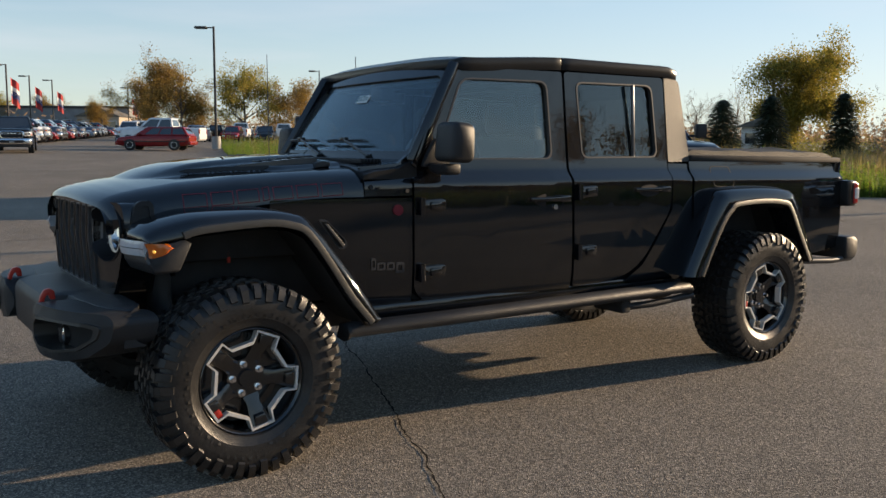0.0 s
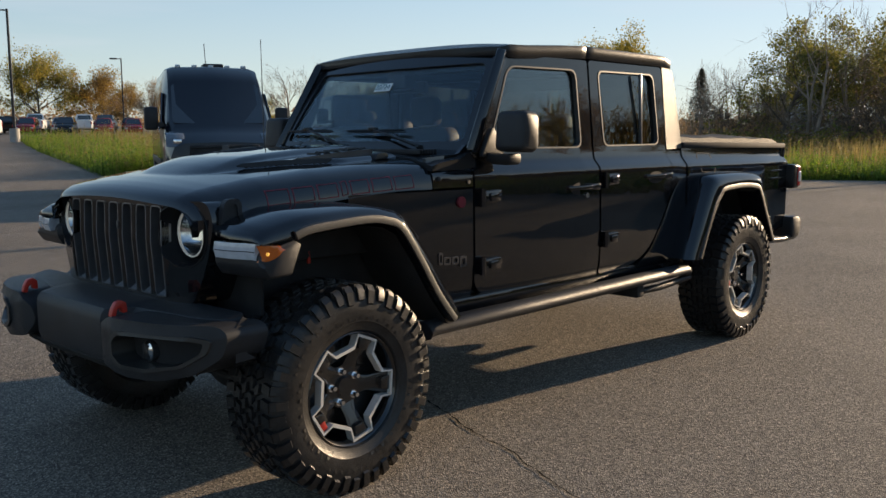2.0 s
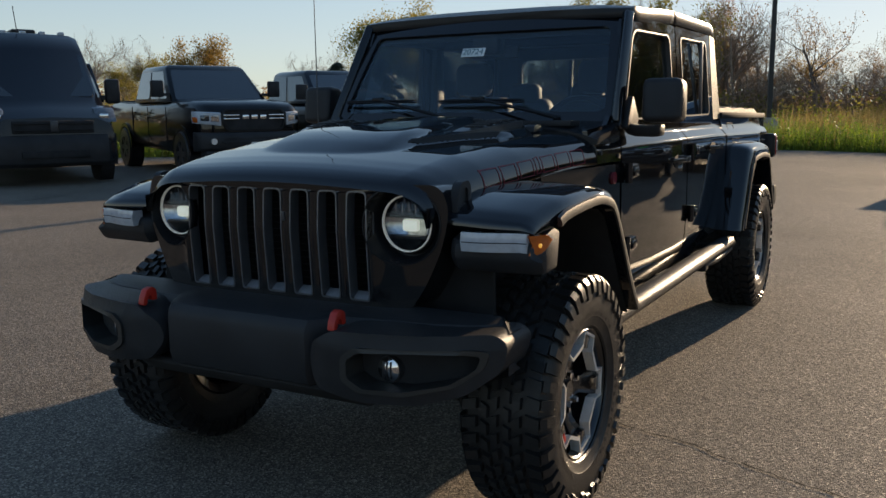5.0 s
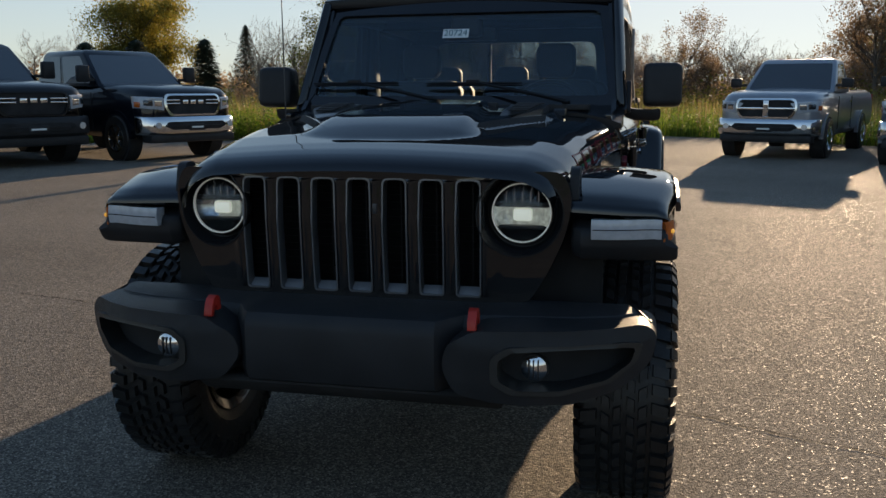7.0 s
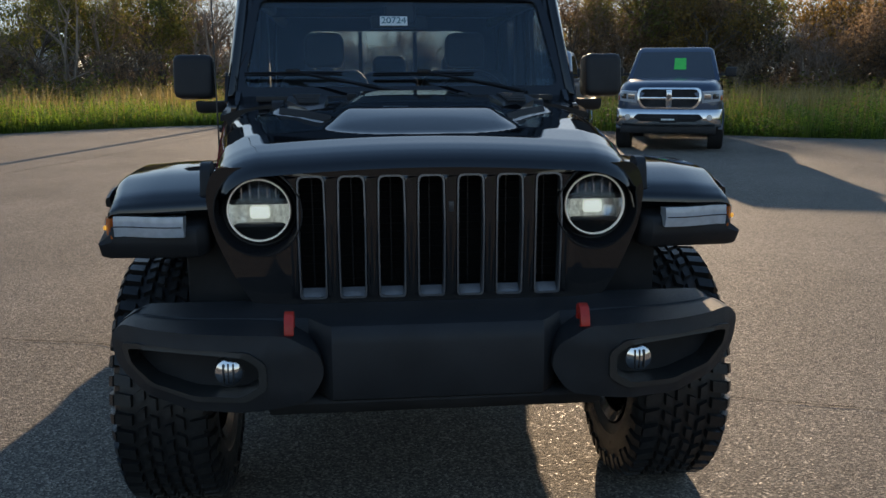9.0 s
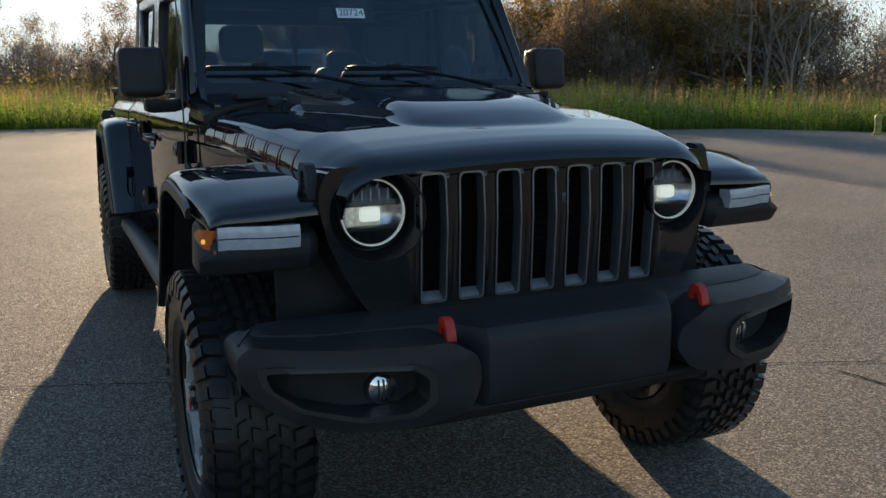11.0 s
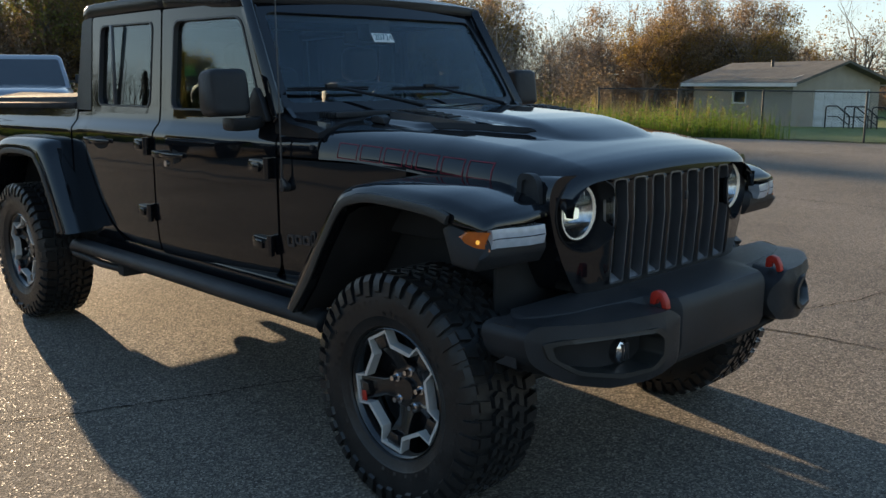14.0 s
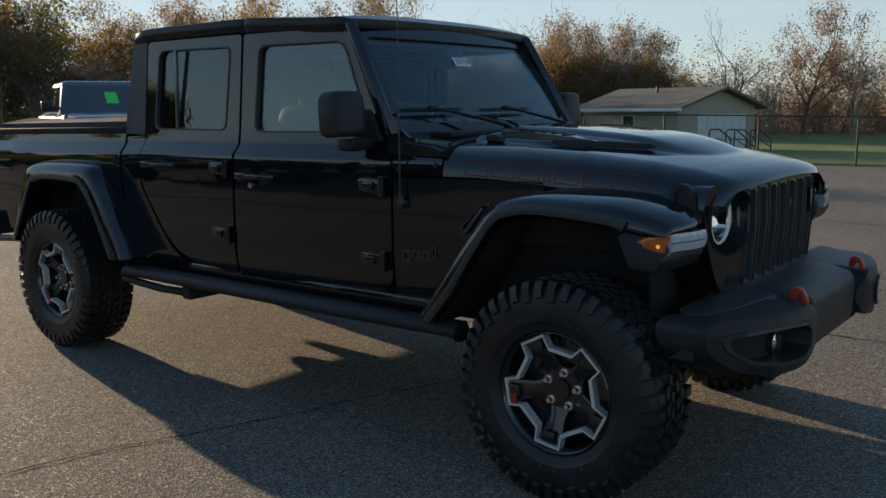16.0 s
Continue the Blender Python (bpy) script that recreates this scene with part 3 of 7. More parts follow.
def make_wheel(rot):
    """A wheel whose outer face looks along -y; its hub at the origin."""
    w = part("wheel", bmesh.new(), RIM, truck, "black alloy wheel with a machined star outline")
    bm = bmesh.new()
    seg = 56
    prof = [(0.221, -0.136), (0.226, -0.132), (0.219, -0.128), (0.210, -0.112), (0.205, -0.080), (0.200, 0.10), (0.222, 0.12), (0.224, 0.125), (0.19, 0.11), (0.19, -0.03), (0.10, -0.035), (0.02, -0.035)]
    loft([[(r * math.cos(2 * math.pi * i / seg), y, r * math.sin(2 * math.pi * i / seg)) for r, y in prof] for i in range(seg + 1)], closed=False, bm=bm)
    spoke = loft([[(0.03, -0.062, -0.045), (0.03, -0.062, 0.045), (0.03, -0.030, 0.05), (0.03, -0.030, -0.05)],
                  [(0.115, -0.074, -0.030), (0.115, -0.074, 0.030), (0.115, -0.030, 0.036), (0.115, -0.030, -0.036)],
                  [(0.205, -0.112, -0.050), (0.205, -0.112, 0.050), (0.205, -0.04, 0.054), (0.205, -0.04, -0.054)]])
    bevel_bm(spoke, 0.006, 2)
    prism([(0.155, -0.021), (0.20, -0.030), (0.20, 0.030), (0.155, 0.021)], "y", -0.118, -0.055, 0.003, bm=spoke)
    spoke_mesh = finish(spoke, "spoke", RIM)
    for i in range(5):
        ob = new("spoke", spoke_mesh)
        ob.parent = w
        ob.rotation_euler = (0, -radians(rot + 72 * i), 0)
    cyl((0, -0.068, 0), (0, -0.03, 0), 0.085, 0.095, 32, bm)
    cyl((0, -0.082, 0), (0, -0.068, 0), 0.036, 0.040, 24, bm, bev=0.003)
    bmesh.ops.remove_doubles(bm, verts=bm.verts, dist=1e-6)
    w.data = finish(bm, "wheel", RIM)
    put = lambda u, v, d: (u, d, v)
    part("star_trim", ring_prism(star(0.214, 0.166, 14, 17, rot), star(0.203, 0.1535, 13.0, 17.7, rot), put, -0.126, -0.090), MACHINED, w, "machined silver star outline", smooth=False)
    lug = cyl((0, -0.094, 0), (0, -0.066, 0), 0.0095, 0.0115, 6, bev=0.002)
    cyl((0, -0.072, 0), (0, -0.062, 0), 0.016, 0.016, 14, lug)
    lug_mesh = finish(lug, "lug_nut", CHROME)
    for i in range(5):
        a = radians(rot + 36 + 72 * i)
        ob = new("lug_nut", lug_mesh)
        ob.parent = w
        ob.location = (0.0635 * math.cos(a), 0, 0.0635 * math.sin(a))
    disc = bmesh.new()
    cyl((0, 0.02, 0), (0, 0.045, 0), 0.165, 0.165, 40, disc)
    part("brake_disc", disc, TRIMGREY, w)
    tag = box(-0.012, 0.012, -0.1205, -0.116, -0.018, 0.018, 0.001)
    tag.transform(Matrix.Rotation(-radians(rot + 144 + 8), 4, "Y") @ Matrix.Translation((0.185, 0, 0)) @ Matrix.Rotation(radians(10), 4, "Y"))
    part("red_mark", tag, RED, w)
    return w


wheel_fl = make_wheel(67)
wheel_fl.matrix_basis = pose(0.0, -0.788, 0.405)
tyre_fl = make_tyre()
tyre_fl.matrix_basis = pose(0.0, -0.797, 0.405)
for x, s, turn in ((REAR_X, -1, 31), (0.0, 1, 21), (REAR_X, 1, -8)):
    for ob, y in ((wheel_fl, 0.788), (tyre_fl, 0.797)):
        copy_thing(ob, pose(x, s * y, 0.405, 0, 0, 180 if s > 0 else 0) @ pose(0, 0, 0, 0, turn, 0))

# core structure under the skin
bm = box(0.62, 2.80, -0.70, 0.70, 0.52, 0.98, 0.02)
part("floor_tub", bm, DARK, truck)
bm = box(-0.24, 0.62, -0.56, 0.56, 0.62, 1.05, 0.02)
part("engine_bay", bm, DARK, truck)
bm = box(2.86, 4.32, -0.62, 0.62, 0.70, 1.24, 0.02)
part("bed_box", bm, DARK, truck)
for s in (-1, 1):
    bm = box(-0.50, 4.36, s * 0.42 - 0.04, s * 0.42 + 0.04, 0.47, 0.60, 0.01)
    part("frame_rail", bm, DARK, truck)
for x in (0.0, REAR_X):
    bm = cyl((x, -0.66, 0.405), (x, 0.66, 0.405), 0.045, seg=16)
    own = bmesh.new()
    bmesh.ops.create_uvsphere(own, u_segments=20, v_segments=12, radius=0.14)
    own.transform(Matrix.Translation((x, -0.12 if x == 0 else 0.0, 0.40)) @ Matrix.Diagonal((0.9, 1.0, 1.0, 1)))
    join(bm, own)
    part("axle", bm, DARK, truck)
    for s in (-1, 1):
        sp = [(x + (0.08 if x else 0.02) + 0.055 * math.cos(a), s * 0.47 + 0.055 * math.sin(a), 0.46 + 0.24 * a / 37.7) for a in [k * 0.42 for k in range(90)]]
        part("coil_spring", tube(sp, 0.008, 6), TRIMGREY, truck)
        bm = cyl((x - 0.07, s * 0.56, 0.42), (x - 0.12, s * 0.50, 0.86), 0.026, seg=14)
        cyl((x - 0.105, s * 0.51, 0.70), (x - 0.12, s * 0.50, 0.88), 0.036, seg=14, bm=bm)
        part("shock_absorber", bm, TRIMGREY, truck)
part("track_bar", tube([(-0.10, -0.62, 0.42), (-0.14, 0.0, 0.47), (-0.10, 0.60, 0.50)], 0.018, 10), DARK, truck)
part("steering_link", tube([(-0.20, -0.62, 0.40), (-0.20, 0.62, 0.40)], 0.016, 10), DARK, truck)
part("transfer_skid", box(1.2, 2.2, -0.3, 0.3, 0.42, 0.52, 0.03), DARK, truck)
part("fuel_tank", box(2.25, 3.0, -0.55, 0.0, 0.42, 0.60, 0.04), DARK, truck)
part("exhaust_silencer", cyl((3.95, -0.45, 0.56), (3.95, 0.45, 0.56), 0.10, seg=20, bev=0.02), TRIMGREY, truck)
part("tail_pipe", tube([(3.95, 0.42, 0.55), (4.2, 0.52, 0.52), (4.42, 0.56, 0.48)], 0.028, 12), TRIMGREY, truck)
part("red_tag", box(0.015, 0.030, -0.64, -0.63, 0.845, 0.90, 0.003), RED, truck)

# hood with its raised centre
HOOD_HW = [(-0.46, 0.585), (-0.40, 0.607), (-0.3, 0.620), (0.0, 0.655), (0.3, 0.692), (0.64, 0.735)]
HOOD_Z = [(-0.455, 1.112), (-0.45, 1.128), (-0.435, 1.143), (-0.41, 1.157), (-0.37, 1.170), (-0.3, 1.186), (-0.15, 1.212), (0.1, 1.240), (0.35, 1.258), (0.64, 1.272)]
CROSS = [(0.0, 0.0), (0.80, -0.022), (0.86, -0.031), (0.91, -0.044), (0.945, -0.058), (0.97, -0.074), (0.986, -0.092), (0.996, -0.116)]


def bulge(x, y):
    a = abs(y)
    half = 0.325 - 0.075 * smooth01((x + 0.25) / 0.9)
    s = min(max((a - half + 0.085) / 0.085, 0), 1)
    f = min(max((x + 0.25 - 0.10 * (a / 0.3) ** 3) / 0.24, 0), 1)
    dome = (1 - s ** 1.7) * (1 - (1 - f) ** 1.7)
    dip = math.exp(-((a - half - 0.03) / 0.035) ** 2) * smooth01((x + 0.10) / 0.14)
    lead = -0.10 + 1.70 * max(a - 0.27, 0)
    wing = 0.020 * smooth01((x - lead) / 0.045) * (1 - smooth01((a - 0.475) / 0.05))
    return max(0.043 * dome - 0.007 * dip, wing)


def hood_y(x, z):
    """Half width of the hood's rounded flank at a height."""
    drop = z - lerp_table(HOOD_Z, x)
    f = 0.999 if drop <= -0.116 else lerp_table([(-d, c) for c, d in CROSS], -drop)
    return lerp_table(HOOD_HW, x) * f


rings = []
NX = 68
for i in range(NX + 1):
    t = i / NX
    x = -0.455 + 1.095 * (t ** 1.25)
    hw, z0 = lerp_table(HOOD_HW, x), lerp_table(HOOD_Z, x)
    fr = [k / 46 * 0.80 for k in range(47)] + [c for c, _ in CROSS[2:]]
    prof = []
    for f in fr:
        dz = -0.022 * (f / 0.8) ** 2 if f <= 0.8 else lerp_table(CROSS, f)
        y = f * hw
        # the nose is bowed: its sides lie further back
        xx = x + 0.055 * f ** 4 * (1 - t) ** 3 - 0.042 * (1 - t) ** 4
        prof.append((xx, y, z0 + dz + bulge(x, y)))
    zb = 1.045 + 0.075 * smooth01((x + 0.45) / 1.0)
    xx = prof[-1][0]
    prof += [(xx, hw * 0.999, z0 - 0.128), (xx, hw, (z0 - 0.13 + zb) / 2), (xx, hw + 0.002, zb)]
    rings.append([(px, -py, pz) for px, py, pz in prof[::-1]] + prof[1:])
bm = loft(rings, closed=False)
front = [(-0.470, p[1], min(p[2], 1.112)) for p in rings[0]]
loft([rings[0], front], closed=False, bm=bm)
hood = part("hood", bm, PAINT, truck, "glossy black hood with a raised centre", angle=50)
for s in (-1, 1):
    bm = bmesh.new()
    poly = rounded([(0.06, 0.315), (0.28, 0.315), (0.54, 0.310), (0.55, 0.46), (0.36, 0.455), (0.20, 0.39)], 0.02)
    zz = lambda x, y: lerp_table(HOOD_Z, x) - 0.022 * (y / 0.8 / 0.70) ** 2 + bulge(x, y)
    vs = [bm.verts.new((x, s * y, zz(x, 0.38) + 0.004 + 0.016 * smooth01((x - 0.1) / 0.4))) for x, y in poly]
    f = bm.faces.new(vs)
    r = bmesh.ops.extrude_face_region(bm, geom=[f])
    for v in [g for g in r["geom"] if isinstance(g, bmesh.types.BMVert)]:
        v.co.z -= 0.03
    bmesh.ops.recalc_face_normals(bm, faces=bm.faces)
    vent = part("hood_vent", bm, VENT, hood, "satin black louvred vent insert", smooth=False)
    for k in range(6):
        x = 0.275 + 0.046 * k
        y0, y1 = 0.338, 0.408 + 0.007 * k
        part("louvre", box(x - 0.013, x + 0.013, min(s * y0, s * y1), max(s * y0, s * y1), zz(x, 0.39) + 0.006 + 0.016 * smooth01((x - 0.1) / 0.4), zz(x, 0.39) + 0.014 + 0.016 * smooth01((x - 0.1) / 0.4), 0.003), MATTE, vent)
    # solid dark strip laid on the hood for the shade under the wing's edge
    bm = loft([[(lead_x - 0.012, s * a, zz(lead_x - 0.012, a) + 0.003), (lead_x + 0.020, s * a, zz(lead_x + 0.020, a) + 0.003), (lead_x + 0.020, s * a, zz(lead_x, a) - 0.012), (lead_x - 0.012, s * a, zz(lead_x, a) - 0.016)] for lead_x, a in [(-0.078 + 1.70 * (a - 0.27), a) for a in [0.285 + 0.19 * k / 14 for k in range(15)]]])
    part("hood_slot", bm, DARK, hood, "dark strip for the groove's shade along the raised wing")
    # rubber latch on the hood's front corner
    lo = rounded([(-0.387, 1.020), (-0.290, 1.025), (-0.294, 1.106), (-0.310, 1.122), (-0.352, 1.120), (-0.370, 1.102)], 0.014)
    li = [(-0.334 + (u + 0.337) * 0.5, 1.079 + (v - 1.076) * 0.48) for u, v in lo]
    bm = ring_prism(lo, li, lambda u, v, d: (u, -0.638 + d, v), -0.012, 0.016)
    prism(li, "y", -0.642, -0.622, bm=bm)
    box(-0.382, -0.287, -0.690, -0.62, 1.012, 1.034, 0.006, bm=bm)
    part("hood_latch", flip_y(bm, s), MATTE, truck, "black rubber hood latch")
    # rubber bump stop on the hood near the windscreen
    bm = prism(rounded([(0.50, 1.250), (0.58, 1.256), (0.58, 1.276), (0.545, 1.282), (0.51, 1.274)], 0.006), "y", s * 0.50 - 0.022, s * 0.50 + 0.022, 0.005)
    part("hood_bumper", bm, MATTE, truck)
    part("washer_nozzle", box(0.60, 0.635, s * 0.22 - 0.02, s * 0.22 + 0.02, 1.275, 1.305, 0.006), MATTE, truck)
    # red-edged letter shapes along the hood side, left as plain frames
    widths = [0.10, 0.095, 0.095, 0.03, 0.09, 0.10, 0.10]
    x = -0.165
    for k, w in enumerate(widths):
        z0 = 1.076 + 0.050 * smooth01((x + 0.45) / 1.0)
        z1 = z0 + 0.058
        frame_at = lambda e: [(x + e + (w - 2 * e) * p, z0 + 0.006 * p + e + (z1 - z0 - 2 * e) * q) for p, q in [(k / 4, 0) for k in range(4)] + [(1, k / 5) for k in range(5)] + [(1 - k / 4, 1) for k in range(4)] + [(0, 1 - k / 5) for k in range(5)]]
        bm = ring_prism(frame_at(0.0), frame_at(0.0035), lambda u, v, d: (u, -(hood_y(u, v) + d), v), -0.002, 0.0014)
        part("decal_outline", flip_y(bm, s), DULLRED, hood, "dull red outline")
        x += w + 0.016

# cowl, windscreen frame, glass, roof
bm = loft([[(0.64, y, 1.268 - 0.05 * (abs(y) / 0.74) ** 6), (0.70, y, 1.275 - 0.04 * (abs(y) / 0.74) ** 6), (0.83, y, 1.285 - 0.035 * (abs(y) / 0.74) ** 6), (0.93, y, 1.30), (0.93, y, 1.20), (0.64, y, 1.2)] for y in [-0.735 + 1.47 * k / 24 for k in range(25)]])
cowl = part("cowl_panel", bm, SATIN, truck)
for k in range(7):
    part("cowl_slat", box(0.70 + 0.018 * k, 0.707 + 0.018 * k, -0.60, 0.60, 1.272, 1.294, 0.002), MATTE, cowl)


def ws(u, v, t):
    """Windscreen surface: u across (-1..1), v up (0..1)."""
    half = 0.748 - 0.060 * v
    x = 0.868 + 0.318 * v + 0.035 * u * u - 0.010 * math.sin(math.pi * v)
    return (x + t * 0.8, u * half, 1.285 + 0.500 * v - t * 0.6)


us = [-0.95 + 0.1 * k for k in range(20)]
hole = rounded([(-0.905, 0.09), (0.905, 0.09), (0.880, 0.845), (-0.880, 0.845)], 0.06, 5)
bm = sheet(rounded([(-1, -0.03), (1, -0.03), (1, 1.0), (-1, 1.0)], 0.02), [hole], ws, 0.03, us, (0.25, 0.5, 0.75))
part("windscreen_frame", bm, PAINT, truck, "black windscreen surround")
bm = loft([[ws(u, 0.07 + 0.80 * k / 12, 0.010) for k in range(13)] + [ws(u, 0.87 - 0.80 * k / 12, 0.014) for k in range(13)] for u in [-0.93 + 1.86 * j / 30 for j in range(31)]])
screen = part("windscreen", bm, GLASS, truck, "clear windscreen glass")
screen.visible_shadow = False
bm = sheet([(-0.87, 0.80), (0.87, 0.80), (0.87, 0.86), (-0.87, 0.86)], [], lambda u, v, t: ws(u, v, t + 0.016), 0.003, us)
part("sun_band", bm, MATTE, truck)
part("mirror_camera_box", box(1.13, 1.22, -0.07, 0.07, 1.60, 1.70, 0.02), MATTE, truck)
bm = box(1.22, 1.25, -0.13, 0.13, 1.585, 1.645, 0.012)
part("inside_mirror", bm, MATTE, truck)


def wiper(pivot, y0, y1, z):
    """An arm rising from the cowl to a blade that lies along the foot of the glass."""
    on = lambda y, out: ws(y / 0.738, (z - 1.285) / 0.5, out)
    mid = (y0 + y1) / 2
    tip = on(mid, -0.034)
    bm = cyl((0.815, pivot, 1.275), (0.800, pivot, 1.312), 0.018, seg=12, bev=0.003)
    tube([(0.802, pivot, 1.306), (0.822, pivot + (mid - pivot) * 0.3, 1.334), (tip[0] - 0.004, mid, tip[2])], [0.010, 0.008, 0.006], 8, bm)
    blade = [y0 + (y1 - y0) * k / 10 for k in range(11)]
    tube([on(y, -0.024) for y in blade], [0.003] + [0.006] * 9 + [0.003], 6, bm)
    tube([on(y, -0.010) for y in blade], 0.004, 4, bm)
    box(tip[0] - 0.012, tip[0] + 0.012, mid - 0.03, mid + 0.03, tip[2] - 0.008, tip[2] + 0.010, 0.004, bm=bm)
    part("wiper", bm, SATIN, truck, "black wiper arm and blade")


wiper(0.03, 0.26, 0.67, 1.374)
wiper(-0.50, -0.30, 0.13, 1.370)


def roof_section(x, hw, ze, zc, inset=0.0):
    pts = []
    for k in range(-14, 15):
        f = k / 14
        pts.append((x, f * hw, ze + (zc - ze) * (1 - abs(f) ** 3.2)))
    lo = 0.065 - inset
    pts += [(x, hw + 0.004, ze - lo * 0.46), (x, hw - 0.002, ze - lo), (x, hw - 0.03, ze - lo), (x, 0, ze - lo * 0.62), (x, -hw + 0.03, ze - lo), (x, -hw + 0.002, ze - lo), (x, -hw - 0.004, ze - lo * 0.46)]
    return pts


# roof in the darker black; the sunlit quarter of this top gets a paler one
for x0, x1, name in ((1.170, 1.843, "front_roof_panel"), (1.851, 2.745, "rear_roof_panel")):
    rings = []
    for k in range(13):
        x = x0 + (x1 - x0) * k / 12
        e = smooth01((x - 1.165) / 0.05)
        b = smooth01((2.745 - x) / 0.07)
        edge = 1.792 + 0.036 * smooth01((x - 1.17) / 0.75) - 0.014 * (1 - e) - 0.016 * (1 - b)
        rings.append(roof_section(x, 0.696 + 0.010 * e + 0.006 * smooth01((x - 1.2) / 1.2), edge, edge + 0.014 + 0.012 * e - 0.006 * (1 - b), 0.030 * (1 - smooth01((x - 1.175) / 0.05))))
    part(name, bevel_bm(loft(rings), 0.004, 2, 70), SATIN, truck, "hardtop panel in a darker black than the sunlit quarter", angle=30)

for s in (-1, 1):
    # side skin ahead of the doors
    out = rounded([(0.20, 1.112), (0.893, 1.112), (0.893, 0.60), (0.60, 0.55), (0.52, 0.68), (0.40, 0.86), (0.30, 0.98), (0.20, 1.02)], 0.01)
    hole = rounded([(0.415, 1.022), (0.455, 1.022), (0.556, 0.915), (0.543, 0.885), (0.515, 0.885)], 0.012)
    fs = part("fender_side", flip_y(sheet(out, [hole], skin(-0.004), 0.02, (0.3, 0.45, 0.6, 0.75), ZCUTS), s), PAINT, truck)
    inner = [(0.4205 + (u - 0.486) * 0.86 + 0.0655, 0.955 + (v - 0.955) * 0.86) for u, v in hole]
    part("vent_rim", flip_y(ring_prism(hole, inner, lambda u, v, d: (u, -(side_y(u, v) + d), v), -0.008, 0.003), s), TRIMGREY, fs, "grey vent rim")
    part("vent_mesh", flip_y(sheet(hole, [], skin(-0.02), 0.008, (), ()), s), MATTE, fs)
    bm = prism([(0.438, 1.005), (0.456, 1.003), (0.540, 0.903), (0.530, 0.89)], "y", -0.735, -0.722, 0.002)
    part("vent_blade", flip_y(bm, s), TRIMGREY, fs)
    bm = cyl((0.815, -0.742, 1.055), (0.815, -0.756, 1.055), 0.026, seg=24, bev=0.003)
    if s < 0:
        part("round_badge", flip_y(bm, s), DULLRED, truck, "round dull red badge")
    else:
        bm.free()
    # plain badge shape, unlettered
    x = 0.672
    for k, (w, h) in enumerate(((0.024, 0.058), (0.044, 0.036), (0.044, 0.036), (0.044, 0.05))):
        z0 = 0.776 - 0.002 * k - (0.014 if k == 3 else 0)
        outer = rounded([(x, z0), (x + w, z0), (x + w, z0 + h), (x, z0 + h)], 0.01)
        cx, cz = x + w / 2, z0 + h / 2
        inn = [(cx + (u - cx) * 0.55, cz + (v - cz) * 0.6) for u, v in outer]
        bm = ring_prism(outer, inn, lambda u, v, d: (u, -(side_y(u, v) - 0.002 + d), v), -0.004, 0.004)
        part("side_badge", flip_y(bm, s), TRIMGREY, truck, "dull grey badge shape")
        x += w + 0.006
    # cowl side above the seam
    out = rounded([(0.645, 1.122), (0.893, 1.122), (0.893, 1.245), (0.935, 1.31), (0.90, 1.315), (0.845, 1.272), (0.645, 1.258)], 0.006)
    cs = part("cowl_side", flip_y(sheet(out, [], skin(-0.002), 0.02, (0.7, 0.8), ZCUTS), s), PAINT, truck)
    for x, z in ((0.675, 1.165), (0.862, 1.145)):
        part("bolt", flip_y(cyl((x, -side_y(x, z) - 0.006, z), (x, -side_y(x, z) + 0.01, z), 0.010, seg=10, bev=0.002), s), MATTE, cs)
    # A-pillar
    bm = loft([[(0.93, -0.752, 1.28), (0.87, -0.735, 1.29), (0.90, -0.70, 1.30), (0.97, -0.72, 1.28)],
               [(1.185, -0.712, 1.765), (1.15, -0.688, 1.775), (1.18, -0.655, 1.77), (1.22, -0.69, 1.765)]])
    part("a_pillar", flip_y(bevel_bm(bm, 0.008, 2), s), PAINT, truck)
    # doors
    def door(out, hole, glass, rr, label, privacy):
        d = part("door", flip_y(sheet(out, [hole], skin(), 0.045, [0.95 + 0.12 * k for k in range(15)], ZCUTS + (1.4, 1.5, 1.6, 1.68)), s), PAINT, truck, label)
        g = part("window_pane", flip_y(sheet(glass, [], skin(-0.018), 0.004, (), (1.3, 1.4, 1.5, 1.6)), s), privacy, d, "tinted side glass")
        cx, cz = sum(p[0] for p in hole) / len(hole), sum(p[1] for p in hole) / len(hole)
        inn = [(cx + (u - cx) * 0.970, cz + (v - cz) * 0.962) for u, v in hole]
        part("window_seal", flip_y(ring_prism(hole, inn, lambda u, v, t: (u, -(side_y(u, v) + t), v), -0.02, 0.004), s), TRIMGREY, d, "dark satin window seal")
        return d

    out1 = rounded([(0.903, 1.235), (0.903, 0.66), (0.965, 0.605), (1.868, 0.592), (1.842, 1.752), (1.170, 1.744), (0.975, 1.325)], [0.02, 0.05, 0.05, 0.02, 0.02, 0.02, 0.06], 5)
    h1 = rounded([(1.045, 1.292), (1.755, 1.290), (1.735, 1.700), (1.208, 1.694)], [0.04, 0.05, 0.05, 0.06], 6)
    g1 = rounded([(1.03, 1.28), (1.765, 1.28), (1.745, 1.71), (1.20, 1.705)], 0.03)
    d1 = door(out1, h1, g1, 0, "front door of gloss black paint", TINTED)
    out2 = rounded([(1.886, 0.600), (2.24, 0.615), (2.40, 0.70), (2.628, 1.01), (2.635, 1.24), (2.615, 1.758), (1.860, 1.754)], [0.03, 0.08, 0.10, 0.06, 0.02, 0.03, 0.02], 5)
    h2 = rounded([(1.972, 1.296), (2.552, 1.300), (2.520, 1.714), (1.942, 1.706)], 0.05, 6)
    g2 = rounded([(1.955, 1.28), (2.565, 1.285), (2.53, 1.724), (1.93, 1.716)], 0.03)
    d2 = door(out2, h2, g2, 0, "rear door of gloss black paint", PRIVACY)
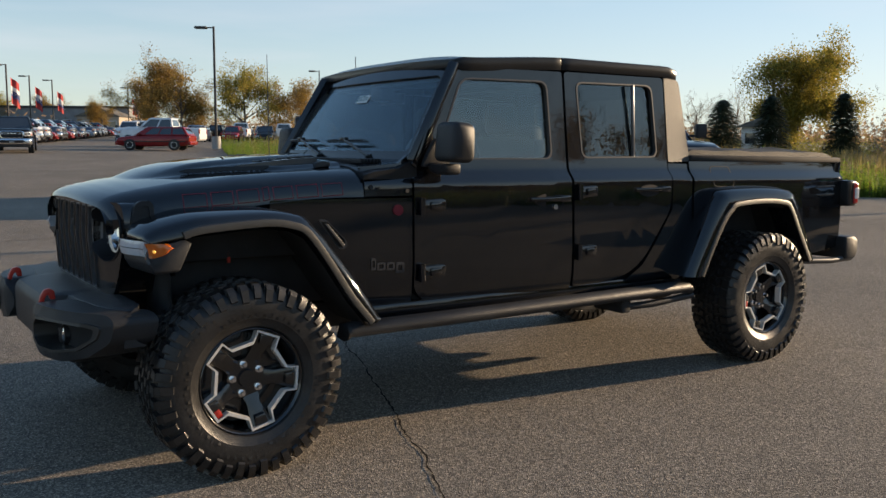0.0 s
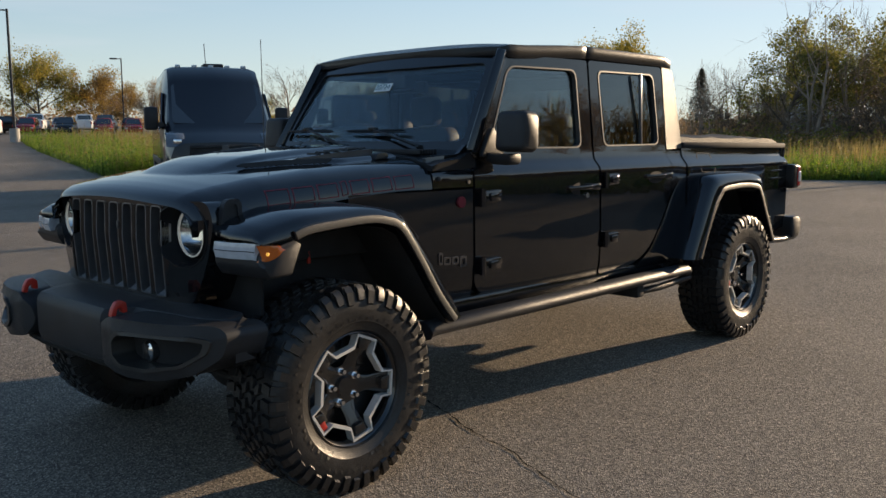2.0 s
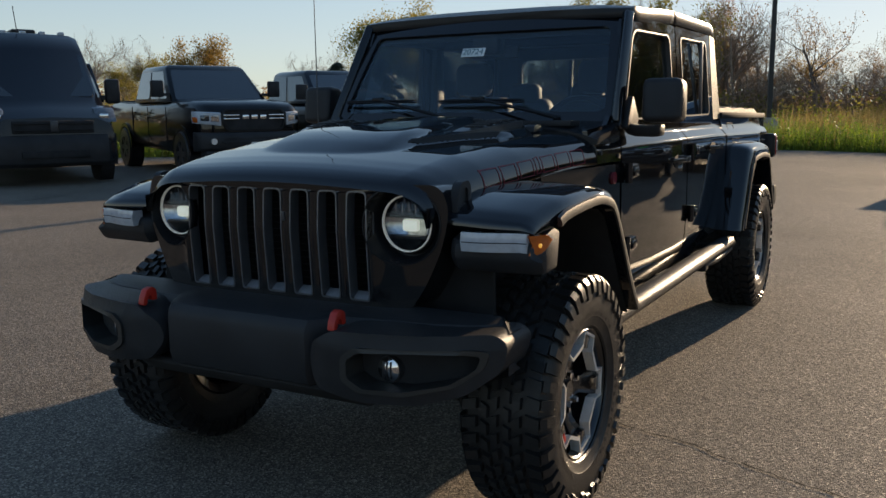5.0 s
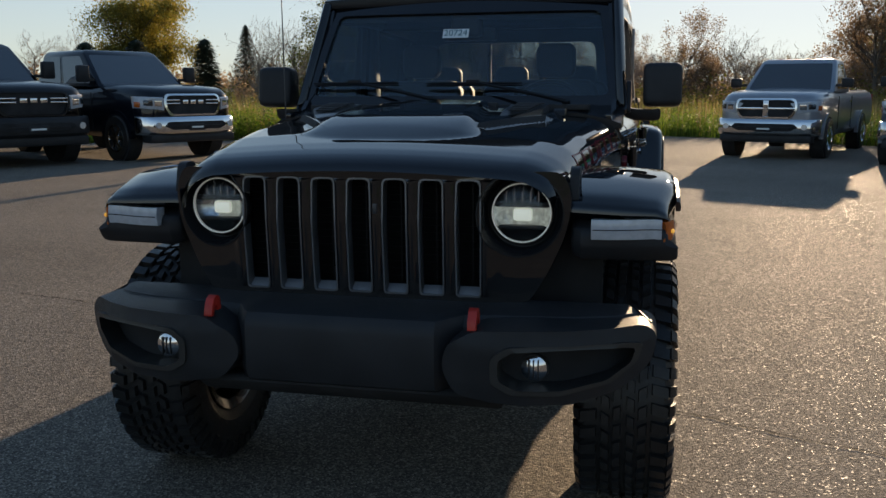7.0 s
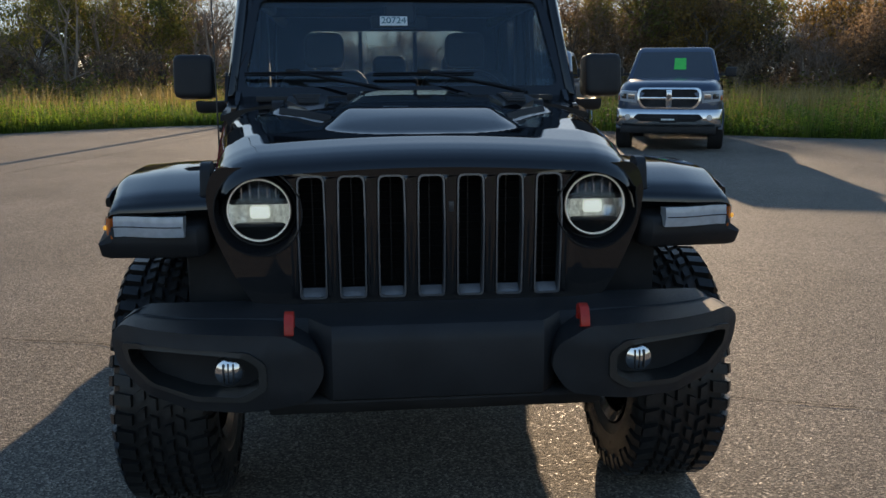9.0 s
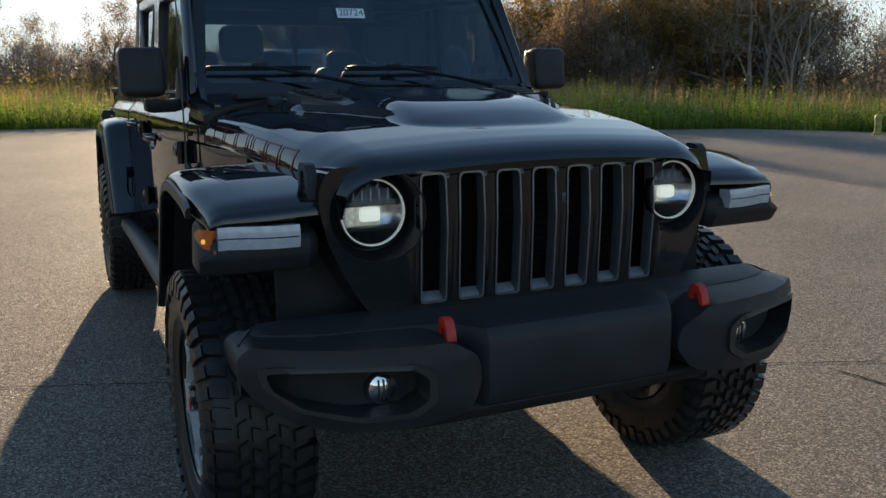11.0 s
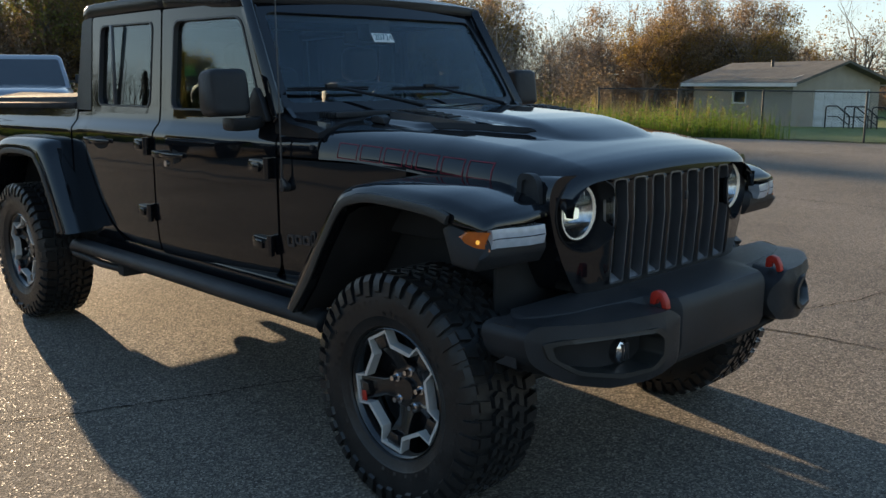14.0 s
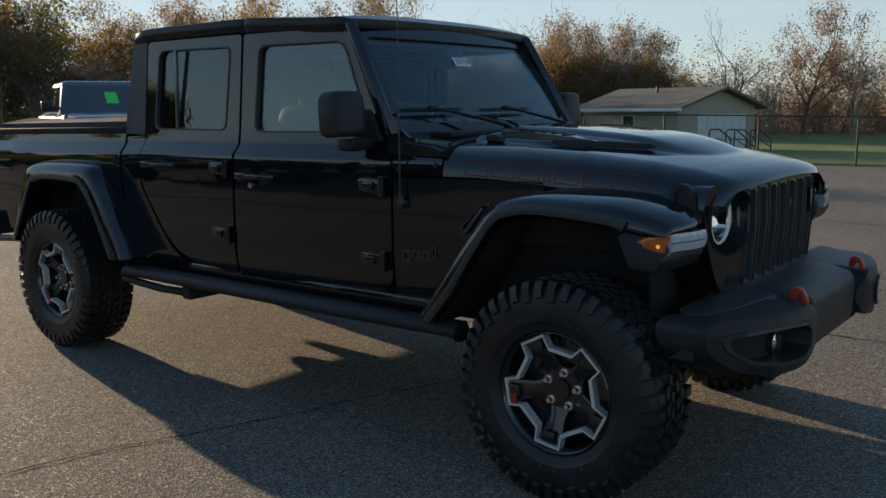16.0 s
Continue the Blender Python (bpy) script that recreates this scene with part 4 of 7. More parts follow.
    bm = prism([(2.366, 1.29), (2.380, 1.29), (2.361, 1.705), (2.347, 1.705)], "y", -0.745, -0.728, 0.002)
    part("window_divider", flip_y(bm, s), BEZEL, d2)
    # handles
    for d, hx, hz in ((d1, 1.585, 1.085), (d2, 2.345, 1.12)):
        y = -side_y(hx, hz)
        bm = loft([[(hx, y - 0.004 - 0.022 * b, hz - 0.012), (hx, y - 0.012 - 0.03 * b, hz - 0.010), (hx, y - 0.012 - 0.03 * b, hz + 0.010), (hx, y - 0.004 - 0.022 * b, hz + 0.012)] for hx, b in [(hx - 0.01 + 0.23 * k / 12, math.sin(math.pi * k / 12) ** 0.6 if k not in (0, 12) else 0) for k in range(13)]])
        hb = part("door_handle", flip_y(bevel_bm(bm, 0.003, 2, 40), s), PAINT, d, "gloss black pull handle")
        bm = cyl((hx + 0.10, y - 0.003, hz - 0.012), (hx + 0.10, y + 0.012, hz - 0.012), 0.055, seg=28)
        bm.transform(Matrix.Translation((hx + 0.1, 0, hz)) @ Matrix.Diagonal((1.5, 1, 0.62, 1)) @ Matrix.Translation((-hx - 0.1, 0, -hz)))
        part("handle_cup", flip_y(bm, s), DARK, d)
        bm = box(hx + 0.165, hx + 0.235, y - 0.038, y + 0.01, hz - 0.017, hz + 0.017, 0.006)
        part("handle_lock", flip_y(bm, s), PAINT, d)
    bm = cyl((1.735, -side_y(1.735, 1.04) - 0.008, 1.042), (1.735, -side_y(1.735, 1.04) + 0.01, 1.042), 0.014, seg=16, bev=0.003)
    part("key_lock", flip_y(bm, s), CHROME, d1, "bright key lock")
    # exposed hinges
    for hx, hz in ((0.985, 1.072), (0.985, 0.752), (1.955, 1.118), (1.955, 0.795)):
        y = -side_y(hx, hz)
        bm = prism(rounded([(hx - 0.045, hz - 0.035), (hx + 0.075, hz - 0.026), (hx + 0.085, hz + 0.02), (hx + 0.07, hz + 0.032), (hx - 0.045, hz + 0.028)], 0.008), "y", y - 0.022, y + 0.005, 0.006)
        box(hx - 0.01, hx + 0.05, y - 0.034, y - 0.018, hz - 0.018, hz + 0.018, 0.005, bm=bm)
        cyl((hx - 0.05, y - 0.016, hz - 0.045), (hx - 0.05, y - 0.016, hz + 0.040), 0.016, seg=14, bm=bm, bev=0.003)
        part("door_hinge", flip_y(bm, s), PAINT, d1 if hx < 1.5 else d2, "exposed gloss black hinge")
    # mirror
    sections = []
    for y, sc, shift in ((-0.975, 0.80, 0.004), (-0.967, 0.93, 0.0), (-0.948, 1.0, 0.0), (-0.89, 1.0, 0.0), (-0.835, 1.0, 0.0), (-0.818, 0.93, 0.0), (-0.812, 0.8, 0.0)):
        cx, cz = 1.045, 1.374
        sec = rounded([(0.970, 1.285), (1.098, 1.276), (1.102, 1.462), (0.993, 1.470)], 0.03, 5)
        sections.append([(cx + (u - cx) * sc + shift, y, cz + (v - cz) * sc) for u, v in sec])
    bm = loft(sections)
    mir = part("door_mirror", flip_y(bm, s), MATTE, truck, "square textured black door mirror", angle=50)
    bm = loft([[(0.98, y, z), (1.08, y, z), (1.08, y, z - 0.05), (1.0, y, z - 0.05)] for y, z in ((-0.735, 1.285), (-0.78, 1.272), (-0.86, 1.270), (-0.89, 1.275))])
    part("mirror_arm", flip_y(bevel_bm(bm, 0.012, 2), s), MATTE, mir)
    bm = prism(rounded([(0.945, 1.255), (1.10, 1.262), (1.115, 1.30), (1.03, 1.40), (1.0, 1.36)], 0.02), "y", -0.762, -0.735, 0.004)
    part("mirror_sail", flip_y(bm, s), MATTE, truck)
    bm = prism(rounded([(-0.952, 1.297), (-0.832, 1.292), (-0.832, 1.450), (-0.952, 1.454)], 0.02), "x", 1.102, 1.109)
    part("mirror_glass", flip_y(bm, s), CHROME, mir, "mirror glass")
    # quarter of the hard top behind the rear door
    # paler black than the roof's, for the sun that falls on it
    out = rounded([(2.645, 1.275), (2.848, 1.285), (2.760, 1.755), (2.625, 1.760)], [0.004, 0.02, 0.03, 0.004])
    part("hardtop_quarter", flip_y(sheet(out, [], skin(0.002), 0.05, (2.7, 2.75, 2.8), (1.35, 1.45, 1.55, 1.65)), s), HARDTOP, truck, "textured black hardtop quarter, paler for the sun on it")
    # cab corner below
    out = rounded([(2.645, 1.268), (2.825, 1.268), (2.825, 0.58), (2.30, 0.575), (2.30, 0.608), (2.42, 0.69), (2.642, 1.0)], 0.01)
    part("cab_corner", flip_y(sheet(out, [], skin(-0.002), 0.03, (2.5, 2.6, 2.7), ZCUTS), s), PAINT, truck)
    part("sill", flip_y(box(0.60, 2.82, -0.765, -0.70, 0.535, 0.615, 0.012), s), PAINT, truck)
    # rock rail
    bm = loft([[(x, -0.80, 0.560), (x, -0.845, 0.570 + k), (x, -0.880, 0.557 + k), (x, -0.893, 0.530 + k), (x, -0.880, 0.505 + k), (x, -0.84, 0.494 + k), (x, -0.77, 0.50 + k)] for x, k in [(0.47, -0.012), (0.49, 0), (1.2, 0), (2.72, 0.012), (2.745, 0.0)]])
    rail = part("rock_rail", flip_y(bm, s), MATTE, truck, "black tubular rock rail", angle=70)
    for x in (0.75, 1.45, 2.15, 2.6):
        part("rail_bracket", flip_y(box(x, x + 0.06, -0.80, -0.46, 0.49, 0.53, 0.006), s), DARK, rail)
    # short bar carrying the rail on towards the rear wheel
    bar = tube([(2.26, -0.80, 0.455), (2.45, -0.835, 0.462), (2.78, -0.85, 0.492)], 0.021, 10)
    part("rear_step_bar", flip_y(bar, s), MATTE, truck, "black step bar behind the rock rail")
    part("bar_bracket", flip_y(box(2.22, 2.29, -0.83, -0.60, 0.425, 0.50, 0.012), s), DARK, truck)
    # bed side
    arch = [(2.86, 0.64), (2.90, 0.80), (3.0, 0.96), (3.08, 1.03), (3.34, 1.05), (3.56, 1.03), (3.63, 0.98), (3.72, 0.80), (3.80, 0.66)]
    out = rounded([(2.842, 1.292), (2.842, 0.62)], 0) + arch + rounded([(3.83, 0.645), (4.345, 0.70), (4.365, 1.20), (4.355, 1.318)], 0.01)
    bs = part("bed_side", flip_y(sheet(out, [], skin(), 0.03, [3.0 + 0.15 * k for k in range(10)], ZCUTS), s), PAINT, truck, "gloss black bed side")
    part("bed_rail_cap", flip_y(box(2.845, 4.37, -0.765, -0.66, 1.285, 1.322, 0.012), s), DARK, truck)
    if s < 0:
        fl = rounded([(3.02, 1.135), (3.22, 1.130), (3.225, 1.255), (3.03, 1.258)], 0.03)
        cx, cz = 3.125, 1.195
        part("fuel_flap", flip_y(ring_prism(fl, [(cx + (u - cx) * 0.955, cz + (v - cz) * 0.93) for u, v in fl], lambda u, v, d: (u, -(side_y(u, v) + d), v), -0.003, 0.0012), s), DARK, bs)
    for k in range(3):
        z = 1.06 + 0.055 * k
        part("side_louvre", flip_y(prism([(4.06, z), (4.31, z + 0.005), (4.31, z + 0.017), (4.06, z + 0.012)], "y", -0.805, -0.78, 0.003), s), PAINT, bs)
    # tail lamp
    bm = prism(rounded([(-0.845, 0.985), (-0.69, 0.985), (-0.69, 1.165), (-0.845, 1.165)], 0.02), "x", 4.345, 4.445, 0.012)
    tl = part("tail_lamp", flip_y(bm, s), SATIN, truck, "square tail lamp in a black housing")
    part("lamp_lens", flip_y(prism(rounded([(-0.85, 1.0), (-0.71, 1.0), (-0.71, 1.15), (-0.85, 1.15)], 0.015), "x", 4.405, 4.462, 0.01), s), REDLENS, tl, "red lens")
    part("reverse_lens", flip_y(prism(rounded([(-0.853, 1.035), (-0.75, 1.035), (-0.75, 1.115), (-0.853, 1.115)], 0.01), "x", 4.415, 4.466, 0.006), s), CLEARLENS, tl, "pale reversing lens")

    # front flare with its lamps
    def nose(bm):
        """Sweeps the flare's front back towards its outer corner, and tucks the corner in."""
        for v in bm.verts:
            a = abs(v.co.y)
            if v.co.x < -0.20:
                lim = -0.378 - 0.044 * smooth01((a - 0.62) / 0.07) + 0.036 * smooth01((a - 0.72) / 0.18)
                v.co.x = -0.20 + (v.co.x + 0.20) * (lim + 0.20) / (-0.505 + 0.20)
            if v.co.x < -0.12:
                v.co.x -= 0.022 * smooth01((-0.22 - v.co.x) / 0.16)
                v.co.y += (0.030 if v.co.z > 0.90 else 0.0) * smooth01((-0.12 - v.co.x) / 0.28) * smooth01((a - 0.78) / 0.14)
        return bm

    po = [(-0.505, 0.985), (-0.499, 0.998), (-0.470, 1.010), (-0.40, 1.030), (-0.2, 1.062), (0.07, 1.076), (0.21, 1.064), (0.285, 1.030), (0.40, 0.895), (0.52, 0.735), (0.625, 0.582)]
    pi_ = [(-0.46, 0.965), (-0.44, 0.972), (-0.40, 0.978), (-0.34, 0.983), (-0.18, 1.005), (0.067, 1.022), (0.185, 1.008), (0.252, 0.975), (0.345, 0.850), (0.450, 0.690), (0.552, 0.565)]

    def flare(po, pi_, body, top_in, front_drop):
        rings = []
        keys = [(*o, *n, body(i), top_in[i]) for i, (o, n) in enumerate(zip(po, pi_))]
        for xo, zo, xi, zi, ybody, up in curve(keys):
            rings.append([(xi, -ybody, zi + 0.01), (xo, -ybody, zo + up), (xo, -(ybody * 0.45 + 0.915 * 0.55), zo + up * 0.8), (xo, -0.898, zo + up * 0.25), (xo + (xi - xo) * 0.12, -0.922, zo + (zi - zo) * 0.14), (xo + (xi - xo) * 0.5, -0.936, zo + (zi - zo) * 0.5), (xi, -0.936, zi), (xi, -0.90, zi - 0.002)])
        return loft(rings)

    bm = flare(po, pi_, lambda i: 0.60 if i < 9 else 0.70, [0.008, 0.012, 0.017, 0.021, 0.024, 0.020, 0.012, 0.009, 0.007, 0.005, 0.0], 0)
    nose(bm)
    fl = part("front_flare", flip_y(bm, s), PAINT, truck, "wide black front fender flare", angle=42)
    # lip and chin of the flare's nose
    bm = loft([[(-0.482, y, 0.948), (-0.50, y, 0.926), (-0.50, y, 0.895), (-0.46, y, 0.852 + k), (-0.33, y, 0.858 + k), (-0.25, y, 0.968), (-0.30, y, 0.985)] for y, k in ((-0.63, 0.01), (-0.66, 0.0), (-0.91, 0.0), (-0.936, 0.006))])
    part("flare_chin", flip_y(nose(bevel_bm(bm, 0.01, 2)), s), MATTE, fl, "textured black flare chin")
    bm = loft([[(-0.500, y, 0.920), (-0.511, y, 0.949), (-0.502, y, 0.978), (-0.44, y, 0.976), (-0.44, y, 0.921)] for y in (-0.690, -0.75, -0.80, -0.85, -0.885, -0.905, -0.918)])
    part("turn_lamp", flip_y(nose(bm), s), CLEARLENS, fl, "frosted daytime running lamp")
    bm = loft([[(-0.511, y, 0.9475), (-0.5130, y, 0.949), (-0.511, y, 0.9505), (-0.45, y, 0.949)] for y in (-0.695, -0.75, -0.80, -0.85, -0.885, -0.905, -0.918)])
    part("lamp_divider", flip_y(nose(bm), s), SATIN, fl)
    bm = loft([[(x, -y, z0), (x + 0.012, -y - 0.006, (z0 + z1) / 2), (x, -y, z1), (x + 0.05, -y + 0.05, z1), (x + 0.05, -y + 0.05, z0)] for x, y, z0, z1 in ((-0.408, 0.896, 0.914, 0.972), (-0.396, 0.908, 0.914, 0.972), (-0.375, 0.918, 0.917, 0.972), (-0.352, 0.923, 0.924, 0.971), (-0.335, 0.926, 0.934, 0.968), (-0.325, 0.928, 0.947, 0.961))])
    marker = part("side_marker", flip_y(bm, s), AMBER, fl, "amber side marker")
    own = bmesh.new()
    bmesh.ops.create_uvsphere(own, u_segments=10, v_segments=6, radius=0.007)
    own.transform(Matrix.Translation((-0.378, s * 0.919, 0.942)) @ Matrix.Diagonal((1.0, 0.8, 1.0, 1)))
    part("marker_bulb", own, BULB, marker, "lit amber bulb")
    def lip(path, name):
        rings = []
        path = curve(path)
        for i, (x, z) in enumerate(path):
            a, b = Vector(path[max(i - 1, 0)]), Vector(path[min(i + 1, len(path) - 1)])
            d = (b - a).normalized()
            nx, nz = -d.y, d.x
            rings.append([(x, -0.928, z), (x, -0.9425, z + 0.002), (x + nx * 0.016, -0.944, z + nz * 0.016), (x + nx * 0.030, -0.940, z + nz * 0.030), (x + nx * 0.034, -0.930, z + nz * 0.034)])
        part(name, flip_y(loft(rings), s), HARDTOP, truck, "satin grey-black flare lip", angle=50)

    lip([(-0.262, 0.985)] + pi_[4:], "flare_lip")
    # liner of the arch
    bm = loft([[(x, -0.58, z), (x, -0.90, z - 0.012)] for x, z in [(-0.30, 0.93)] + pi_[3:]], closed=False)
    part("arch_liner", flip_y(bm, s), DARK, truck, smooth=True)
    bm = loft([[(x, -0.60, z), (x, -0.90, z - 0.012)] for x, z in arch], closed=False)
    part("arch_liner", flip_y(bm, s), DARK, truck, smooth=True)
    # rear flare
    po2 = [(2.640, 0.612), (2.725, 0.755), (2.845, 0.945), (2.93, 1.060), (3.02, 1.108), (3.34, 1.120), (3.59, 1.108), (3.675, 1.065), (3.775, 0.885), (3.888, 0.648)]
    pi2 = [(2.778, 0.608), (2.87, 0.770), (2.975, 0.930), (3.04, 0.990), (3.09, 1.018), (3.34, 1.032), (3.54, 1.020), (3.60, 0.985), (3.695, 0.830), (3.812, 0.640)]
    bm = flare(po2, pi2, lambda i: 0.77, [0.004, 0.01, 0.015, 0.02, 0.02, 0.02, 0.02, 0.015, 0.008, 0.0], 0)
    lip(pi2, "flare_lip")
    part("rear_flare", flip_y(bm, s), PAINT, truck, "wide black rear fender flare", angle=42)

# fascia: grille with seven slots, lamps
def face(u, v, t):
    """Grille surface: u across, v up. The bars between the slots are rounded, and all bend at mid height."""
    slat = (u + 0.391425) / 0.11185
    near = abs(slat - round(slat)) * 0.11185
    bar = 0.010 * (1 - (near / 0.0168) ** 2) if near < 0.0168 and abs(u) < 0.41 and 0.745 < v < 1.085 else 0.0
    kink = 0.011 * (1 - abs(v - 0.955) / 0.22) if abs(v - 0.955) < 0.22 else 0
    return (-0.463 - kink - bar + 0.034 * (abs(u) / 0.63) ** 6 + 0.026 * smooth01((abs(u) - 0.37) / 0.22) + t, u, v)


GOUT = rounded([(-0.505, 0.715), (-0.56, 0.80), (-0.618, 0.93), (-0.634, 1.04), (-0.605, 1.112), (0.605, 1.112), (0.634, 1.04), (0.618, 0.93), (0.56, 0.80), (0.505, 0.715)], [0.03, 0.05, 0.05, 0.05, 0.05, 0.05, 0.05, 0.05, 0.05, 0.03])
slots = []
for k in range(7):
    c = -0.3355 + 0.11185 * k
    slots.append(rounded([(c - 0.0385, 0.738), (c + 0.0385, 0.738), (c + 0.040, 0.955), (c + 0.0375, 1.090), (c - 0.0375, 1.090), (c - 0.040, 0.955)], [0.012, 0.012, 0.05, 0.018, 0.018, 0.05], 4))
lamp_hole = lambda y: [(y + 0.125 * math.cos(2 * math.pi * k / 36), 0.987 + 0.125 * math.sin(2 * math.pi * k / 36)) for k in range(36)]
bm = sheet(GOUT, slots + [lamp_hole(-0.485), lamp_hole(0.485)], face, 0.03, [-0.6, -0.55, -0.5, -0.44, 0.44, 0.5, 0.55, 0.6] + [-0.391425 + 0.11185 * k + d for k in range(8) for d in (-0.011, -0.005, 0.0, 0.005, 0.011)], (0.74, 0.8, 0.86, 0.9, 0.955, 1.0, 1.05, 1.09))
grille = part("grille", bm, PAINT, truck, "gloss black grille with seven upright slots")
bm = loft([[face(u, v, 0.004) for u, v in GOUT], [(face(u, v, 0.05)[0], u * 1.004, v) for u, v in GOUT], [(-0.19, u * 1.01, v) for u, v in GOUT]], caps=False)
part("grille_shell", bm, PAINT, grille)
for k, loop in enumerate(slots):
    cu = -0.3355 + 0.11185 * k
    inn = [(cu + (u - cu) * 0.88, 0.913 + (v - 0.913) * 0.972) for u, v in loop]
    part("slot_bezel", ring_prism(loop, inn, lambda u, v, d: face(u, v, d), -0.003, 0.040), BEZEL, grille, "dark satin slot bezel")
    bm = prism([(face(cu, 0.742, 0.004)[0], 0.742), (face(cu, 0.742, 0.045)[0], 0.742), (face(cu, 0.742, 0.040)[0], 0.762)], "y", cu - 0.033, cu + 0.033, 0.001)
    part("slot_sill", bm, SILL, grille, "light grey slot sill")
bm = sheet([(-0.39, 0.73), (0.39, 0.73), (0.39, 1.095), (-0.39, 1.095)], [], lambda u, v, t: (-0.372 + t, u, v), 0.004)
backing = part("grille_backing", bm, RADIATOR, grille)
for k in range(15):
    part("radiator_fin", box(-0.384, -0.376, -0.385, 0.385, 0.75 + 0.023 * k, 0.755 + 0.023 * k), RADIATOR, backing)
for k in range(7):
    c = -0.3355 + 0.11185 * k
    part("mesh_bar", box(-0.394, -0.388, c - 0.002, c + 0.002, 0.745, 1.085), SATIN, backing)
for s in (-1, 1):
    part("inner_fender", flip_y(box(-0.275, -0.255, -0.72, -0.42, 0.62, 0.97, 0.01), s), DARK, truck)
    part("inner_fender", flip_y(box(-0.26, 0.55, -0.64, -0.55, 0.86, 1.06, 0.01), s), DARK, truck)
part("front_camera", box(-0.487, -0.465, -0.062, -0.048, 0.985, 1.015, 0.002), TRIMGREY, grille)
part("grille_lip", bevel_bm(box(-0.505, -0.42, -0.50, 0.50, 0.700, 0.716), 0.004), TRIMGREY, truck)
for s in (-1, 1):
    y0 = s * 0.485
    hl = part("headlamp", cyl((-0.298, y0, 0.985), (-0.25, y0, 0.985), 0.119, 0.119, 40), DARK, truck, "round lamp with a lit halo ring")

    def disc_ring(prof, seg=48):
        """A turned part: profile of (radius, x) about the lamp's axis."""
        return loft([[(x, y0 + r * math.cos(2 * math.pi * k / seg), 0.988 + r * math.sin(2 * math.pi * k / seg)) for r, x in prof] for k in range(seg + 1)], closed=False)

    def dish(a, r, x=None, out=0.0):
        u, v = y0 + r * math.cos(a), 0.987 + r * math.sin(a)
        return (face(u, v, out)[0] if x is None else x, u, v)

    angles = [2 * math.pi * k / 48 for k in range(49)]
    bm = loft([[dish(a, 0.127, None, 0.01), dish(a, 0.1265, None, -0.004), dish(a, 0.1225, None, -0.004), dish(a, 0.1195, None, 0.006), dish(a, 0.1120, -0.404), dish(a, 0.104, -0.392), dish(a, 0.088, -0.388)] for a in angles], closed=False)
    part("lamp_bezel", bm, SATIN, hl, "deep satin black bezel")
    part("lamp_rim", disc_ring([(0.098, -0.300), (0.096, -0.354), (0.0925, -0.359), (0.0895, -0.354)]), SATIN, hl)
    part("halo_ring", disc_ring([(0.0892, -0.352), (0.0888, -0.359), (0.0855, -0.358), (0.0848, -0.346)]), HALO, hl, "white lit halo ring")
    part("lamp_bowl", disc_ring([(0.0855, -0.350), (0.070, -0.328), (0.045, -0.310), (0.01, -0.302), (0.001, -0.302)]), BOWL, hl)
    part("lamp_bar", bevel_bm(box(-0.352, -0.315, y0 - 0.080, y0 + 0.080, 1.004, 1.020), 0.005), SATIN, hl)
    part("lamp_bar", bevel_bm(box(-0.350, -0.315, y0 - 0.068, y0 + 0.068, 0.938, 0.949), 0.003), SATIN, hl)
    for k in range(5):
        part("lamp_fin", box(-0.340, -0.312, y0 - 0.048 + 0.024 * k - 0.0015, y0 - 0.048 + 0.024 * k + 0.0015, 1.018, 1.050), CHROME, hl)
    part("projector", bevel_bm(box(-0.340, -0.315, y0 - 0.029, y0 + 0.029, 0.960, 1.000), 0.010), PROJECTOR, hl, "bright lit projector")
    lens = part("lamp_glass", disc_ring([(0.090, -0.358), (0.080, -0.366), (0.06, -0.374), (0.03, -0.379), (0.001, -0.381)]), LENSGLASS, hl)
    lens.visible_shadow = False
    for piece in hl.children:
        if not piece.name.startswith("lamp_bezel"):
            piece.location.x -= 0.058

# front bumper
BX = [(0.0, -0.690), (0.27, -0.692), (0.36, -0.724), (0.45, -0.733), (0.53, -0.726), (0.66, -0.690), (0.76, -0.636), (0.83, -0.580), (0.89, -0.525)]
BXI = [(0.0, -0.690), (0.29, -0.690), (0.345, -0.600), (0.66, -0.560), (0.76, -0.525), (0.83, -0.480), (0.89, -0.440)]
rings = []
for k in range(-40, 41):
    y = 0.868 * k / 40
    a = abs(y)
    fx = lerp_table(BXI, a)
    end = smooth01((a - 0.80) / 0.09)
    zt, zb = 0.714 - 0.035 * end, 0.500 + 0.05 * smooth01((a - 0.55) / 0.30) + 0.035 * end
    rings.append([(-0.41 - 0.085 * end, y, zt + 0.012), (fx + 0.06, y, zt + 0.008), (fx + 0.022, y, zt), (fx + 0.005, y, zt - 0.02), (fx, y, zt - 0.045), (fx, y, zb + 0.05), (fx + 0.012, y, zb + 0.015), (fx + 0.05, y, zb - 0.008), (-0.45 - 0.05 * end, y, zb - 0.01), (-0.42 - 0.075 * end, y, zb + 0.08)])
bm = loft(rings)
bumper = part("front_bumper", bm, MATTE, truck, "heavy textured black steel bumper", angle=34)
bm = loft([[(-0.655, y, 0.515), (-0.668, y, 0.50), (-0.60, y, 0.447), (-0.40, y, 0.445), (-0.38, y, 0.52)] for y in (-0.46, -0.42, 0.42, 0.46)])
part("skid_plate", bevel_bm(bm, 0.008), DARK, bumper)
